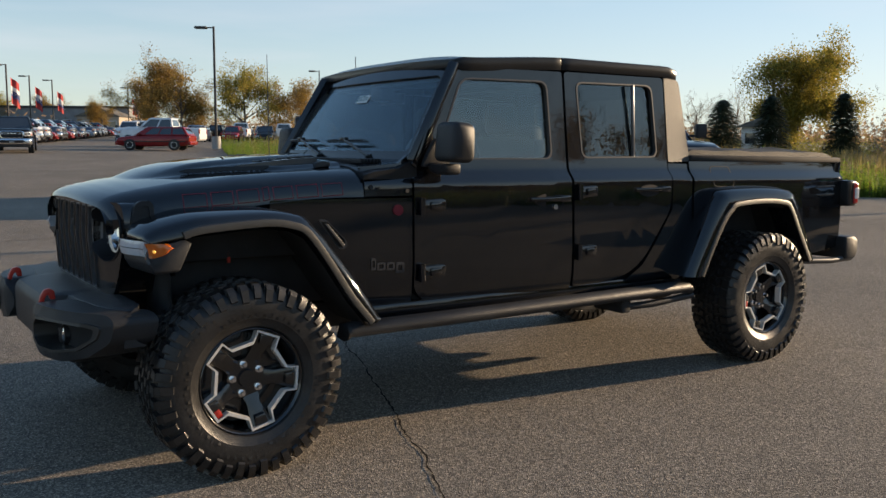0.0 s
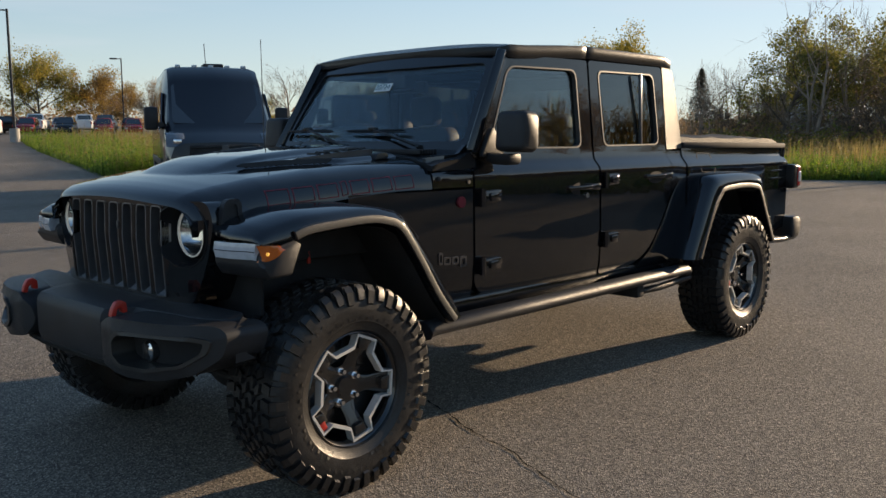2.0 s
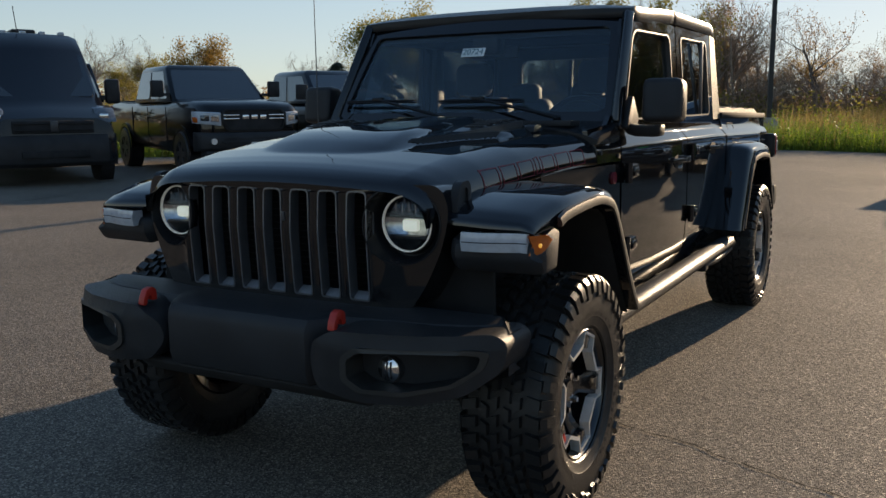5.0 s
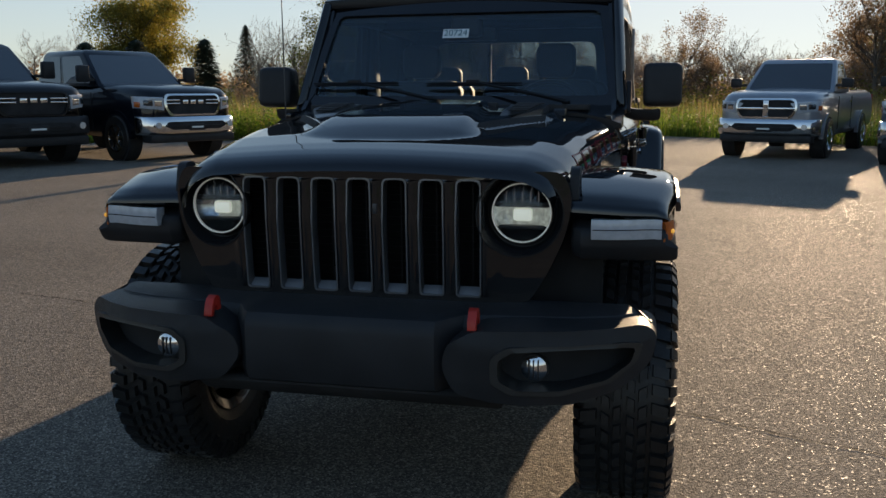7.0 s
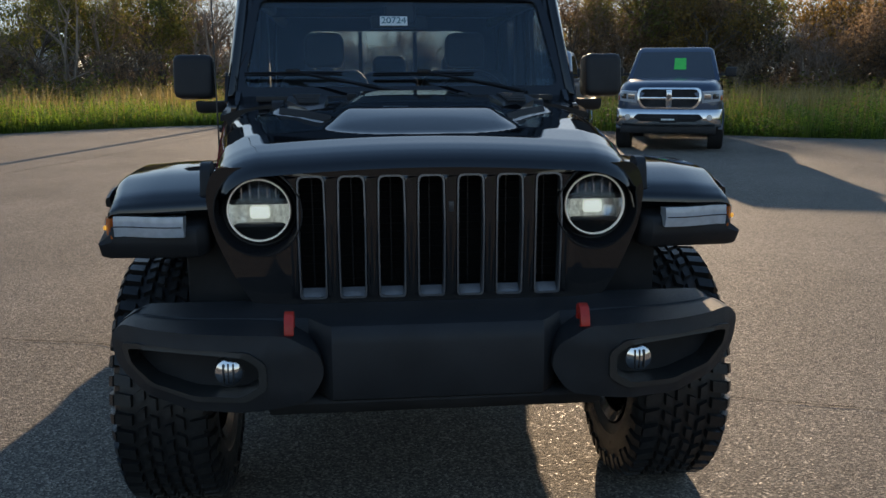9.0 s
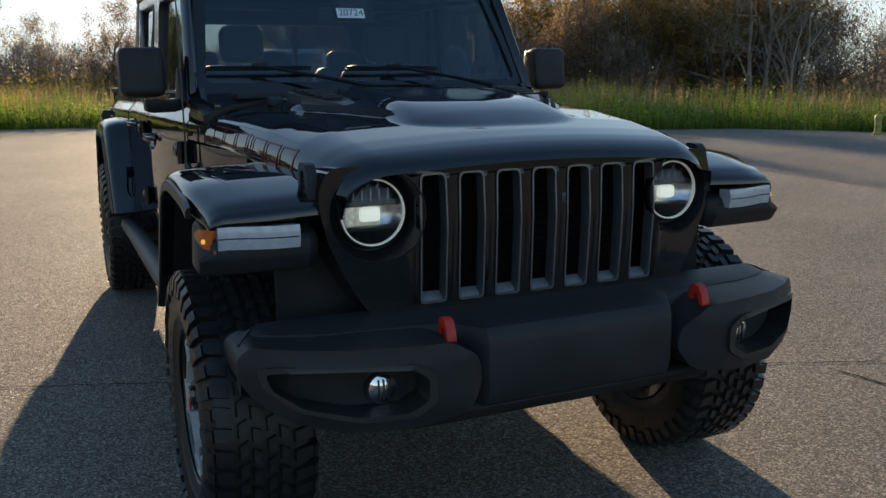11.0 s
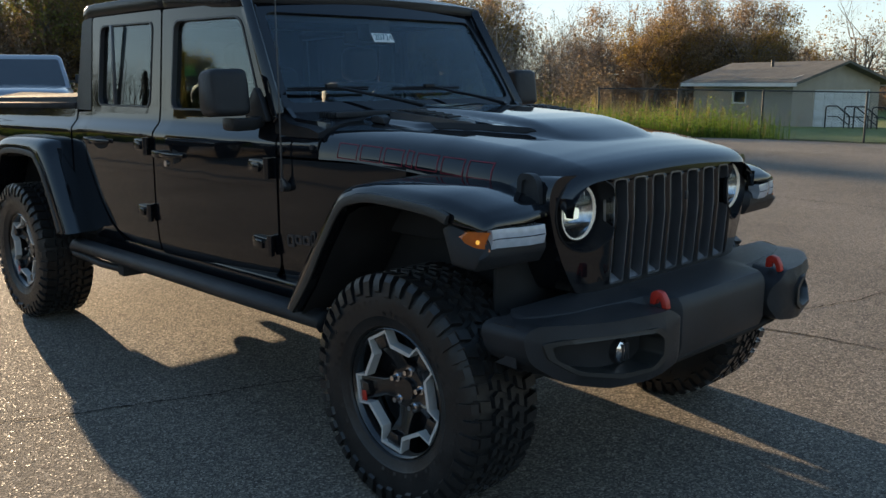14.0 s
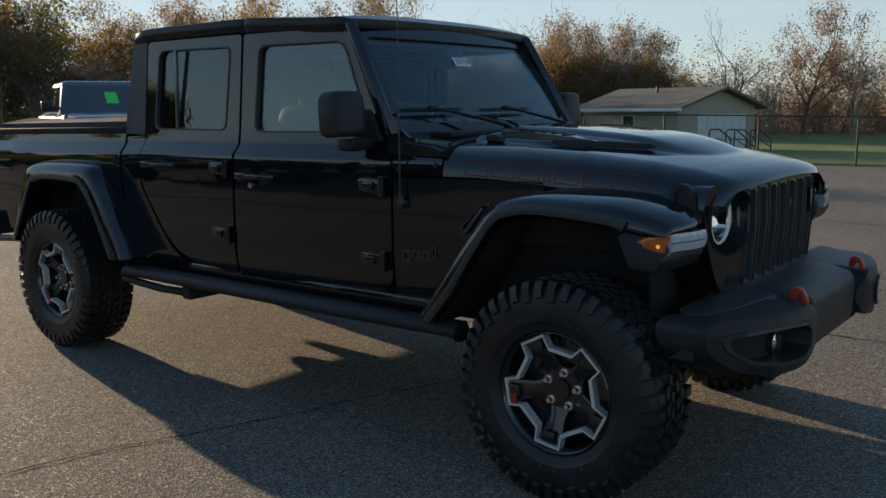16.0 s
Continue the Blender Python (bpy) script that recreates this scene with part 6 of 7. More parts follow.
    if cross:
        part("grille_bar", box(0.02, 0.06, -0.055, 0.055, 0.83, 1.15, 0.01), fr, g)
        part("grille_bar", box(0.025, 0.06, -0.55, 0.55, 0.965, 1.015, 0.01), fr, g)
        part("badge", bevel_bm(box(0.005, 0.03, -0.05, 0.05, 1.00, 1.12), 0.02), CHROME, g, "plain bright badge shape")
    else:
        bars(g, -0.24, 0.24, 0.035, 1.01, 1.08, 3, CHROME)
        for a, b in ((-0.55, -0.27), (0.27, 0.55)):
            for z in (1.005, 1.065):
                part("grille_bar", box(0.03, 0.06, a, b, z, z + 0.022, 0.005), CHROME, g)
    bm = loft([[(0.02 + k, y, 0.47), (-0.05 + k, y, 0.52), (-0.06 + k, y, 0.60), (-0.055 + k, y, 0.72), (-0.02 + k, y, 0.785), (0.14 + k * 0.7, y, 0.795), (0.14 + k * 0.7, y, 0.47)] for y, k in ((-0.985, 0.34), (-0.95, 0.20), (-0.86, 0.10), (-0.72, 0.04), (-0.5, 0.0), (0.5, 0.0), (0.72, 0.04), (0.86, 0.10), (0.95, 0.20), (0.985, 0.34))])
    b = part("bumper", bevel_bm(bm, 0.02), CHROME if chrome_face else MATTE, t, "front bumper")
    part("bumper_intake", prism(rounded([(-0.56, 0.70), (-0.64, 0.63), (-0.50, 0.56), (0.50, 0.56), (0.64, 0.63), (0.56, 0.70)], 0.02), "x", -0.070, -0.02, 0.008), DARK, b)
    part("bumper_lip", bevel_bm(box(-0.078, -0.03, -0.52, 0.52, 0.622, 0.640), 0.005), MATTE, b)
    part("air_dam", bevel_bm(box(0.03, 0.35, -0.88, 0.88, 0.33, 0.48), 0.03), MATTE, b)
    for s in (-1, 1):
        part("fog_lamp", cyl((-0.028, s * 0.75, 0.64), (0.08, s * 0.75, 0.64), 0.052, seg=18), REFLECTOR, b)
    if plate:
        part("number_plate", box(-0.08, -0.062, -0.16, 0.16, 0.54, 0.66, 0.004), MATTE, b, "dark dealer plate")
        part("plate_bar", box(-0.086, -0.078, -0.12, 0.12, 0.585, 0.615), PAPER, b)
    for k in range(5 if style else 0):
        part("roof_light", box(2.42, 2.50, -0.5 + 0.25 * k - 0.04, -0.5 + 0.25 * k + 0.04, 1.985, 2.01, 0.01), DARK, t)
    if card:
        c = [(1.62, 0.93, bt + 0.05), (1.62, -0.93, bt + 0.05), (2.38, -0.77, 1.95), (2.38, 0.77, 1.95)]
        panel(inset(c, (0.50, 0.64), (0.35, 0.72)), 0.012, 0.004, GREENCARD, "price_card", t, 0.0, "bright green windscreen card")
    return t


def placed(x, y, turn):
    return pose(x, y, gz(x, y), 0, 0, turn)


pickup(placed(12.8, 7.75, 63) @ Matrix.Scale(1.07, 4), NAVY, "dark navy crew-cab pickup with a chrome face", towers=True)
pickup(placed(10.6, 9.6, 63) @ Matrix.Scale(1.12, 4), BLACKP, "black crew-cab pickup with a dark face", chrome_face=False, towers=True)
pickup(placed(14.6, -2.94, -22) @ Matrix.Scale(0.95, 4), SILVERP, "silver regular-cab pickup with a chrome bumper", crew=False, cross=True, length=5.7)
pickup(placed(12.6, -5.35, -22) @ Matrix.Scale(0.95, 4), BLUEP, "slate-grey pickup with a green windscreen card", crew=True, cross=True, card=True)


VANLENS = material("smoky_headlamp_lens", (0.09, 0.10, 0.115), 0.12, 0, 0.5, 0.5, vary=0.2, vscale=25)


def van(m):
    t = thing("cargo_van", "dark high-roofed cargo van with large black mirrors", "van", "", m)
    rings = []
    for x, zb, zt, w, wt in ((0.0, 0.55, 0.80, 0.80, 0.62), (0.04, 0.36, 1.05, 0.92, 0.78), (0.35, 0.30, 1.20, 0.99, 0.88), (0.72, 0.30, 1.34, 1.01, 0.88), (1.55, 0.30, 2.18, 1.02, 0.84), (1.95, 0.30, 2.46, 1.02, 0.83), (2.6, 0.30, 2.52, 1.02, 0.84), (5.85, 0.32, 2.50, 1.02, 0.86), (5.95, 0.5, 2.42, 0.99, 0.84)):
        h = zt - zb
        mid = min(zb + 0.75, zb + 0.6 * h)
        half = [(0, zb), (w * 0.9, zb), (w, zb + 0.12 * h), (w, mid), (w * 0.975, mid + (zt - mid) * 0.3), (wt + (w - wt) * 0.45, zt - 0.24 * (zt - mid)), (wt, zt - 0.05), (wt * 0.85, zt), (0, zt + 0.02)]
        rings.append([(x, y, z) for y, z in half] + [(x, -y, z) for y, z in half[-2:0:-1]])
    part("body", loft(rings), NAVY, t)
    q = [(0.78, 0.86, 1.36), (0.78, -0.86, 1.36), (1.56, -0.82, 2.13), (1.56, 0.82, 2.13)]
    panel(inset(q, (0.02, 0.98), (0.02, 0.98)), 0.035, 0.06, DGLASS, "windscreen", t, 0.10, "wide dark windscreen")
    for s in (-1, 1):
        w0 = [(1.05, 1.022, 1.30), (2.15, 1.022, 1.30), (2.15, 0.955, 1.98), (1.62, 0.955, 1.98)]
        panel([(x, s * y, z) for x, y, z in (w0 if s < 0 else w0[::-1])], 0.012, 0.03, DGLASS, "side_window", t, 0.05)
        part("mirror", bevel_bm(box(0.98, 1.16, min(s * 1.06, s * 1.30), max(s * 1.06, s * 1.30), 1.28, 1.70), 0.05), MATTE, t, "tall black mirror")
        part("mirror_arm", box(1.05, 1.12, min(s * 0.96, s * 1.1), max(s * 0.96, s * 1.1), 1.34, 1.42), MATTE, t)
        hl = part("headlamp", bevel_bm(prism([(0.04, 0.98), (0.42, 1.05), (0.58, 1.26), (0.26, 1.20)], "y", min(s * 0.66, s * 0.985), max(s * 0.66, s * 0.985)), 0.03), VANLENS, t, "clear upswept headlamp")
        part("lamp_reflector", box(0.10, 0.14, min(s * 0.72, s * 0.86), max(s * 0.72, s * 0.86), 1.04, 1.12, 0.01), CHROME, hl)
        for x in (0.95, 4.95):
            part("arch_well", cyl((x, s * 1.026, 0.36), (x, s * 0.8, 0.36), 0.40, seg=30), DARK, t)
            simple_wheel(t, x, s * 0.925, 0.355, 0.22, TRIMGREY, s)
        part("side_moulding", box(1.5, 5.6, min(s * 1.01, s * 1.032), max(s * 1.01, s * 1.032), 0.62, 0.74, 0.01), MATTE, t)
    part("bumper", bevel_bm(loft([[(0.0 + k, y, 0.30), (-0.09 + k, y, 0.36), (-0.10 + k, y, 0.62), (-0.05 + k, y, 0.80), (0.2, y, 0.80), (0.2, y, 0.30)] for y, k in ((-0.98, 0.25), (-0.8, 0.06), (0, 0.0), (0.8, 0.06), (0.98, 0.25))]), 0.03), MATTE, t, "grey-black plastic bumper")
    g = part("grille", bevel_bm(box(-0.03, 0.1, -0.60, 0.60, 0.82, 1.02), 0.03), DARK, t)
    for z in (0.86, 0.96):
        part("grille_bar", box(-0.045, 0.0, -0.58, 0.58, z, z + 0.025, 0.006), SATIN, g)
    part("badge", bevel_bm(box(-0.06, -0.02, -0.06, 0.06, 0.84, 1.02), 0.03), TRIMGREY, g, "plain grey badge shape")
    part("low_intake", box(-0.105, -0.05, -0.5, 0.5, 0.44, 0.56, 0.02), DARK, t)
    for k in range(5):
        part("roof_light", box(2.05, 2.18, -0.62 + 0.31 * k - 0.05, -0.62 + 0.31 * k + 0.05, 2.47, 2.53, 0.015), CLEARLENS, t)
    part("roof_vent", bevel_bm(box(2.6, 3.2, -0.3, 0.1, 2.52, 2.60), 0.03), MATTE, t)
    part("aerial", tube([(2.0, 0.1, 2.5), (2.25, 0.1, 2.95)], 0.008, 6), MATTE, t)
    part("paper", box(0.96, 0.98, -0.62, -0.42, 1.475, 1.50), PAPER, t)
    for s in (-0.35, 0.35):
        part("wiper", tube([(0.80, s, 1.38), (0.90, s + 0.45, 1.46)], 0.012, 6), MATTE, t)
    return t


van(placed(7.7, 11.7, 63) @ Matrix.Scale(1.13, 4))


def wagon(m, paint, label, category="car", group="", name="station_wagon", tall=0.0):
    t = thing(name, label, category, group, m)
    part("body", body_loft([(0.0, 0.45, 0.62, 0.72), (0.06, 0.30, 0.72, 0.80), (0.4, 0.22, 0.80 + tall, 0.85), (1.2, 0.20, 0.88 + tall, 0.87), (2.2, 0.20, 0.92 + tall, 0.88), (4.2, 0.25, 0.92 + tall, 0.86), (4.5, 0.35, 0.86 + tall, 0.80)]), paint, t)
    cabin(t, paint, 1.15, 4.45, 0.90 + tall, 0.82, 1.85, 4.15, 1.36 + tall * 2, 0.62, ((0.18, 0.42), (0.45, 0.68), (0.71, 0.95)))
    for s in (-1, 1):
        for x in (0.88, 3.6):
            part("arch_well", cyl((x, s * 0.885, 0.31), (x, s * 0.7, 0.31), 0.345, seg=24), DARK, t)
            simple_wheel(t, x, s * 0.79, 0.31, 0.19, MACHINED, s)
        part("headlamp", box(0.0, 0.2, min(s * 0.5, s * 0.76), max(s * 0.5, s * 0.76), 0.58, 0.70, 0.02), CLEARLENS, t)
        part("tail_light", box(4.40, 4.53, min(s * 0.6, s * 0.80), max(s * 0.6, s * 0.80), 0.62, 0.84, 0.02), REDLENS, t)
        part("door_mirror", box(1.42, 1.55, min(s * 0.86, s * 1.0), max(s * 0.86, s * 1.0), 0.92 + tall, 1.04 + tall, 0.02), paint, t)
        part("side_moulding", box(0.5, 4.3, min(s * 0.87, s * 0.89), max(s * 0.87, s * 0.89), 0.48, 0.54, 0.008), MATTE, t)
    part("bumper", bevel_bm(box(-0.06, 0.12, -0.80, 0.80, 0.30, 0.50), 0.03), paint, t)
    part("rear_bumper", bevel_bm(box(4.42, 4.60, -0.80, 0.80, 0.32, 0.52), 0.03), paint, t)
    return t


wagon(placed(13.5, 52.7, -35), MAROON, "old dark red station wagon with bright hubcaps")
pickup(placed(15.4, 60.2, -35), WHITEP, "pale crew-cab pickup behind the red wagon", chrome_face=False, plate=False, group="")
pickup(placed(6.5, 47.2, 78), BLACKP, "black pickup with a chrome face in the far lot", group="")

# far rows
rnd = random.Random(11)
pool = [pickup(placed(22.5, 86.0, 60), WHITEP, "far parked pickup in a long row", group="far rows", plate=False),
        pickup(placed(25.5, 84.0, 60), BLUEP, "far parked pickup in a long row", group="far rows", plate=False),
        wagon(placed(28.5, 82.5, 60), SILVERP, "far parked car in a long row", group="far rows", name="parked_car", tall=0.12),
        wagon(placed(31.5, 81.0, 60), MAROON, "far parked car in a long row", group="far rows", name="parked_car", tall=0.12),
        wagon(placed(34.5, 79.5, 60), BLACKP, "far parked car in a long row", group="far rows", name="parked_car", tall=0.15)]
spots = [(37.5 + 3 * k, 78 - 0.4 * k, 60) for k in range(8)]
spots += [(27 + 2.9 * k, 92 + 0.6 * k, 240) for k in range(9)]
spots += [(11.4 + 1.02 * k, 67.0 + 3.05 * k, 161.5) for k in range(26)]
spots += [(3.5 + 1.02 * k, 78.0 + 3.05 * k, -18.5) for k in range(26)]
for x, y, turn in spots:
    copy_thing(rnd.choice(pool), placed(x + rnd.uniform(-0.2, 0.2), y, turn + rnd.uniform(-3, 3)))


# ---- posts, fence, buildings ----
def lot_lamp(x, y, h, base, turn, name="lot_lamp"):
    t = thing(name, "tall dark steel parking-lot lamp with one flat head", "lamp post", "lot lamps", placed(x, y, turn))
    if base:
        part("concrete_base", cyl((0, 0, -0.1), (0, 0, 0.85), 0.30, seg=20, bev=0.02), CONCRETE, t, "round concrete base")
    part("pole", loft([[(a * w, b * w, z) for a, b in ((-1, -1), (1, -1), (1, 1), (-1, 1))] for z, w in ((0.0, 0.075), (h, 0.06))]), STEEL, t)
    part("arm", box(-0.5, 0.0, -0.03, 0.03, h - 0.12, h - 0.04, 0.01), STEEL, t)
    part("lamp_head", bevel_bm(box(-1.25, -0.45, -0.22, 0.22, h - 0.16, h), 0.04), STEEL, t)
    return t


lot_lamp(20.1, 53.9, 8.1, True, -35)
lot_lamp(28.3, 2.9, 9.5, True, 20)
for x, y, h in ((13.6, 95, 7.5), (19.2, 115.3, 7.5), (24.6, 129.8, 7.8), (40.2, 149.3, 8), (48, 94, 8.5), (33, 100, 7.5)):
    lot_lamp(x, y, h, False, -35)

RAGRED = material("faded_red_cloth", (0.35, 0.03, 0.03), 0.8, vary=0.2, vscale=4)
RAGBLUE = material("faded_blue_cloth", (0.04, 0.06, 0.18), 0.8, vary=0.2, vscale=4)
RAGWHITE = material("white_cloth", (0.6, 0.6, 0.6), 0.8, vary=0.1, vscale=4)
for x, y in ((13.9, 95), (19.7, 115), (25.1, 129.5), (40.7, 149)):
    f = thing("banner", "striped red, white and blue cloth banner on a pole", "banner", "lot banners", placed(x, y, 20))
    for z, mt in ((5.4, RAGRED), (4.6, RAGWHITE), (4.2, RAGBLUE), (3.6, RAGRED)):
        part("stripe", loft([[(0.1 + 0.9 * k / 5, 0.1 * math.sin(k * 1.7) + d, z - 0.12 * k + e) for d, e in ((0, 0), (0.01, 0), (0.01, 0.8), (0, 0.8))] for k in range(6)]), mt, f)
SIDING = material("beige_siding", (0.36, 0.31, 0.25), 0.75, vary=0.08, vscale=2)
SHINGLE = material("grey_brown_shingles", (0.115, 0.105, 0.088), 0.9, vary=0.2, vscale=2.5, grain=0.25, gscale=30)
WHITETRIM = material("white_trim", (0.62, 0.62, 0.60), 0.6, vary=0.08, vscale=3)
STONE = material("pale_block_wall", (0.38, 0.33, 0.27), 0.85, vary=0.15, vscale=6, grain=0.15, gscale=25)

HX, HY = 20.68, -45.21
ga, gw = Vector((-0.2106, -0.9776, 0)), Vector((0.9776, -0.2106, 0))
hm = Matrix.Identity(4)
hm.col[0].xyz, hm.col[1].xyz, hm.col[2].xyz = ga, gw, (0, 0, 1)
hm.translation = (HX, HY, -1.36)
hm = Matrix.Translation((-1.5, 3.4, 0)) @ Matrix.Rotation(radians(-0.95), 4, "Z") @ Matrix.Translation((1.5, -3.4, 0)) @ hm @ Matrix.Scale(1.1, 4)
garage = thing("garage", "low beige garage with a brown gable roof and white door", "garage", "", hm)
GW, GL, GE, GP = 7.2, 6.56, 2.72, 3.65
wall = sheet([(0, 0), (GW, 0), (GW, GE), (GW / 2, GP - 0.15), (0, GE)], [[(1.75, 0.02), (6.45, 0.02), (6.45, 2.15), (1.75, 2.15)]], lambda u, v, t: (u, t, v), 0.15)
part("gable_wall", wall, SIDING, garage, "beige gable wall")
part("gable_wall", box(0, GW, GL - 0.15, GL, 0, GE), SIDING, garage)
sw_ = sheet([(0.152, 0), (GL - 0.152, 0), (GL - 0.152, GE), (0.152, GE)], [[(2.9, 1.45), (3.75, 1.45), (3.75, 2.1), (2.9, 2.1)]], lambda u, v, t: (t, u, v), 0.15)
part("side_wall", sw_, STONE, garage, "pale stone-faced side wall")
part("side_wall", box(GW - 0.15, GW, 0.152, GL - 0.152, 0, GE), SIDING, garage)
wn_ = part("window", box(0.05, 0.09, 2.9, 3.75, 1.45, 2.1), DGLASS, garage, "small dark window")
ring = ring_prism([(2.86, 1.41), (3.79, 1.41), (3.79, 2.14), (2.86, 2.14)], [(2.94, 1.49), (3.71, 1.49), (3.71, 2.06), (2.94, 2.06)], lambda u, v, d: (d, u, v), -0.03, 0.05)
part("window_frame", ring, WHITETRIM, wn_)
gd = part("garage_door", box(1.75, 6.45, 0.05, 0.09, 0.02, 2.15), WHITETRIM, garage, "white panelled garage door")
for k in range(4):
    for j in range(6):
        part("door_panel", bevel_bm(box(1.83 + 0.77 * j, 2.51 + 0.77 * j, 0.03, 0.055, 0.1 + 0.52 * k, 0.5 + 0.52 * k), 0.01), WHITETRIM, gd)
for sx in (0, 1):
    a = [(-0.5, -0.6, GE - 0.18), (GW / 2, -0.6, GP)] if sx == 0 else [(GW + 0.5, -0.6, GE - 0.18), (GW / 2, -0.6, GP)]
    rf = loft([[(a[0][0], y, a[0][2]), (a[1][0], y, a[1][2]), (a[1][0], y, a[1][2] - 0.14), (a[0][0], y, a[0][2] - 0.14)] for y in (-0.6, GL + 0.5)])
    r_ = part("roof", rf, SHINGLE, garage, "grey-brown shingle roof")
    part("fascia", loft([[(a[0][0], y, a[0][2] - 0.03), (a[0][0] - (0.04 if sx == 0 else -0.04), y, a[0][2] - 0.03), (a[0][0] - (0.04 if sx == 0 else -0.04), y, a[0][2] - 0.22), (a[0][0], y, a[0][2] - 0.22)] for y in (-0.6, GL + 0.5)]), WHITETRIM, garage)
part("roof_vent", cyl((GW / 2 - 1.0, 3.4, GP - 0.5), (GW / 2 - 1.0, 3.4, GP + 0.1), 0.08, seg=12), STEEL, garage)
for k, (u, v) in enumerate(((-0.6, -2.4), (0.7, -2.5), (1.3, -2.6), (2.6, -2.7))):
    hp = hm @ Vector((u, v, 0))
    bm = tube([(0, 0, 0), (0, 0, 0.95), (0.06, 0, 1.02), (0.5, 0, 1.02), (1.1, 0, 0.55), (1.1, 0, 0)], 0.035, 8)
    tube([(0.1, 0, 0.55), (0.55, 0, 0.55), (1.1, 0, 0.15)], 0.025, 8, bm)
    solid("handrail", bm, STEEL, "dark bent-pipe stair handrail standing on the lawn", "handrail", "stair rails", m=Matrix.Translation((hp.x, hp.y, gz(hp.x, hp.y) - 0.06)) @ Matrix.Rotation(radians(-135), 4, "Z") @ Matrix.Scale(1.15, 4))

LAWN = material("mown_lawn", (0.10, 0.145, 0.020), 0.9, color2=(0.17, 0.20, 0.035), vary=0.2, vscale=0.5, grain=0.3, gscale=25)
ground_sheet([(-70, -34), (-12, -32), (0, -26.9), (5, -24.7), (10, -22.5), (14.5, -20.7), (24, -30), (34, -60), (40, -98), (-70, -104)], -0.035, "lawn", LAWN, "mown green lawn behind the chain-link fence", "lawn")

# chain-link fence
FENCE = [(14.5, -20.2), (10.0, -22.0), (5.0, -24.2), (0, -26.4), (-12, -31.6)]
fence = thing("chain_link_fence", "dark chain-link fence with pipe posts beside the lot", "fence")
GALV = material("dark_galvanised_wire", (0.05, 0.05, 0.05), 0.5, 0.4, vary=0.1, vscale=3)
for (x0, y0), (x1, y1) in zip(FENCE, FENCE[1:]):
    d = Vector((x1 - x0, y1 - y0, 0))
    n = max(1, round(d.length / 2.7))
    at = lambda t, z: (x0 + d.x * t, y0 + d.y * t, gz(0, y0 + d.y * t) - 0.06 + z)
    for k in range(n):
        part("post", cyl(at(k / n, 0), at(k / n, 1.50), 0.032, seg=10), GALV, fence)
    part("top_rail", tube([at(0, 1.46), at(1, 1.46)], 0.022, 8), GALV, fence)
    bm = bmesh.new()
    step = 0.085
    m_ = int(d.length / step)
    for k in range(-16, m_):
        for sl in (1, -1):
            s0, s1 = k * step, k * step + 1.38
            a, b = max(s0, 0), min(s1, d.length)
            if b - a < 0.05:
                continue
            za, zb = (a - s0), (b - s0)
            if sl < 0:
                za, zb = 1.38 - za, 1.38 - zb
            p, q = Vector(at(a / d.length, za + 0.05)), Vector(at(b / d.length, zb + 0.05))
            vs = [bm.verts.new(c + o) for c in (p, q) for o in (Vector((0, 0, 0.003)), Vector((0.002, 0.002, -0.002)), Vector((-0.002, -0.002, -0.002)))]
            for i in range(3):
                bm.faces.new((vs[i], vs[(i + 1) % 3], vs[3 + (i + 1) % 3], vs[3 + i]))
    tagged(part("wire_mesh", bm, GALV, fence, smooth=False), kind="stuff")

# dealership and far houses
def far_building(x, y, turn, L, D, H, wallm, label, flat=True, sign=None):
    t = thing("far_building", label, "building", "", placed(x, y, turn))
    part("wall", box(0, L, 0, D, -0.2, H), wallm, t)
    if flat:
        part("roof", bevel_bm(box(-0.3, L + 0.3, -0.3, D + 0.3, H, H + 0.5), 0.05), STEEL if sign is None else sign, t)
    else:
        part("roof", prism([(-0.5, H - 0.1), (L / 2, H + L * 0.22), (L + 0.5, H - 0.1)], "y", -0.4, D + 0.4, 0.02), SHINGLE, t)
    n = max(2, int(L / 3))
    for k in range(n):
        w = part("window", box(L * (k + 0.2) / n, L * (k + 0.8) / n, -0.04, 0.05, 0.9, min(H - 0.5, 2.6)), DGLASS, t)
        part("window_frame", ring_prism([(L * (k + 0.18) / n, 0.85), (L * (k + 0.82) / n, 0.85), (L * (k + 0.82) / n, min(H - 0.45, 2.65)), (L * (k + 0.18) / n, min(H - 0.45, 2.65))], [(L * (k + 0.22) / n, 0.95), (L * (k + 0.78) / n, 0.95), (L * (k + 0.78) / n, min(H - 0.55, 2.55)), (L * (k + 0.22) / n, min(H - 0.55, 2.55))], lambda u, v, d: (u, d, v), -0.08, 0.0), WHITETRIM, w)
    return t


far_building(16, 226, -34.6, 46, 20, 5.2, material("grey_metal_cladding", (0.20, 0.20, 0.20), 0.6, vary=0.12, vscale=0.6), "long pale showroom with dark windows beyond the lot", True, STEEL)
far_building(42, 196, -34.6, 9, 8, 3.6, SIDING, "cream house with a steep roof beyond the lot", False)
far_building(100, 40, -80, 9, 9, 4.6, WHITETRIM, "two-storey white house behind the field", False)
far_building(54.6, 37.8, -55, 2.6, 2.4, 2.3, WHITETRIM, "small pale garden shed by the field", False)


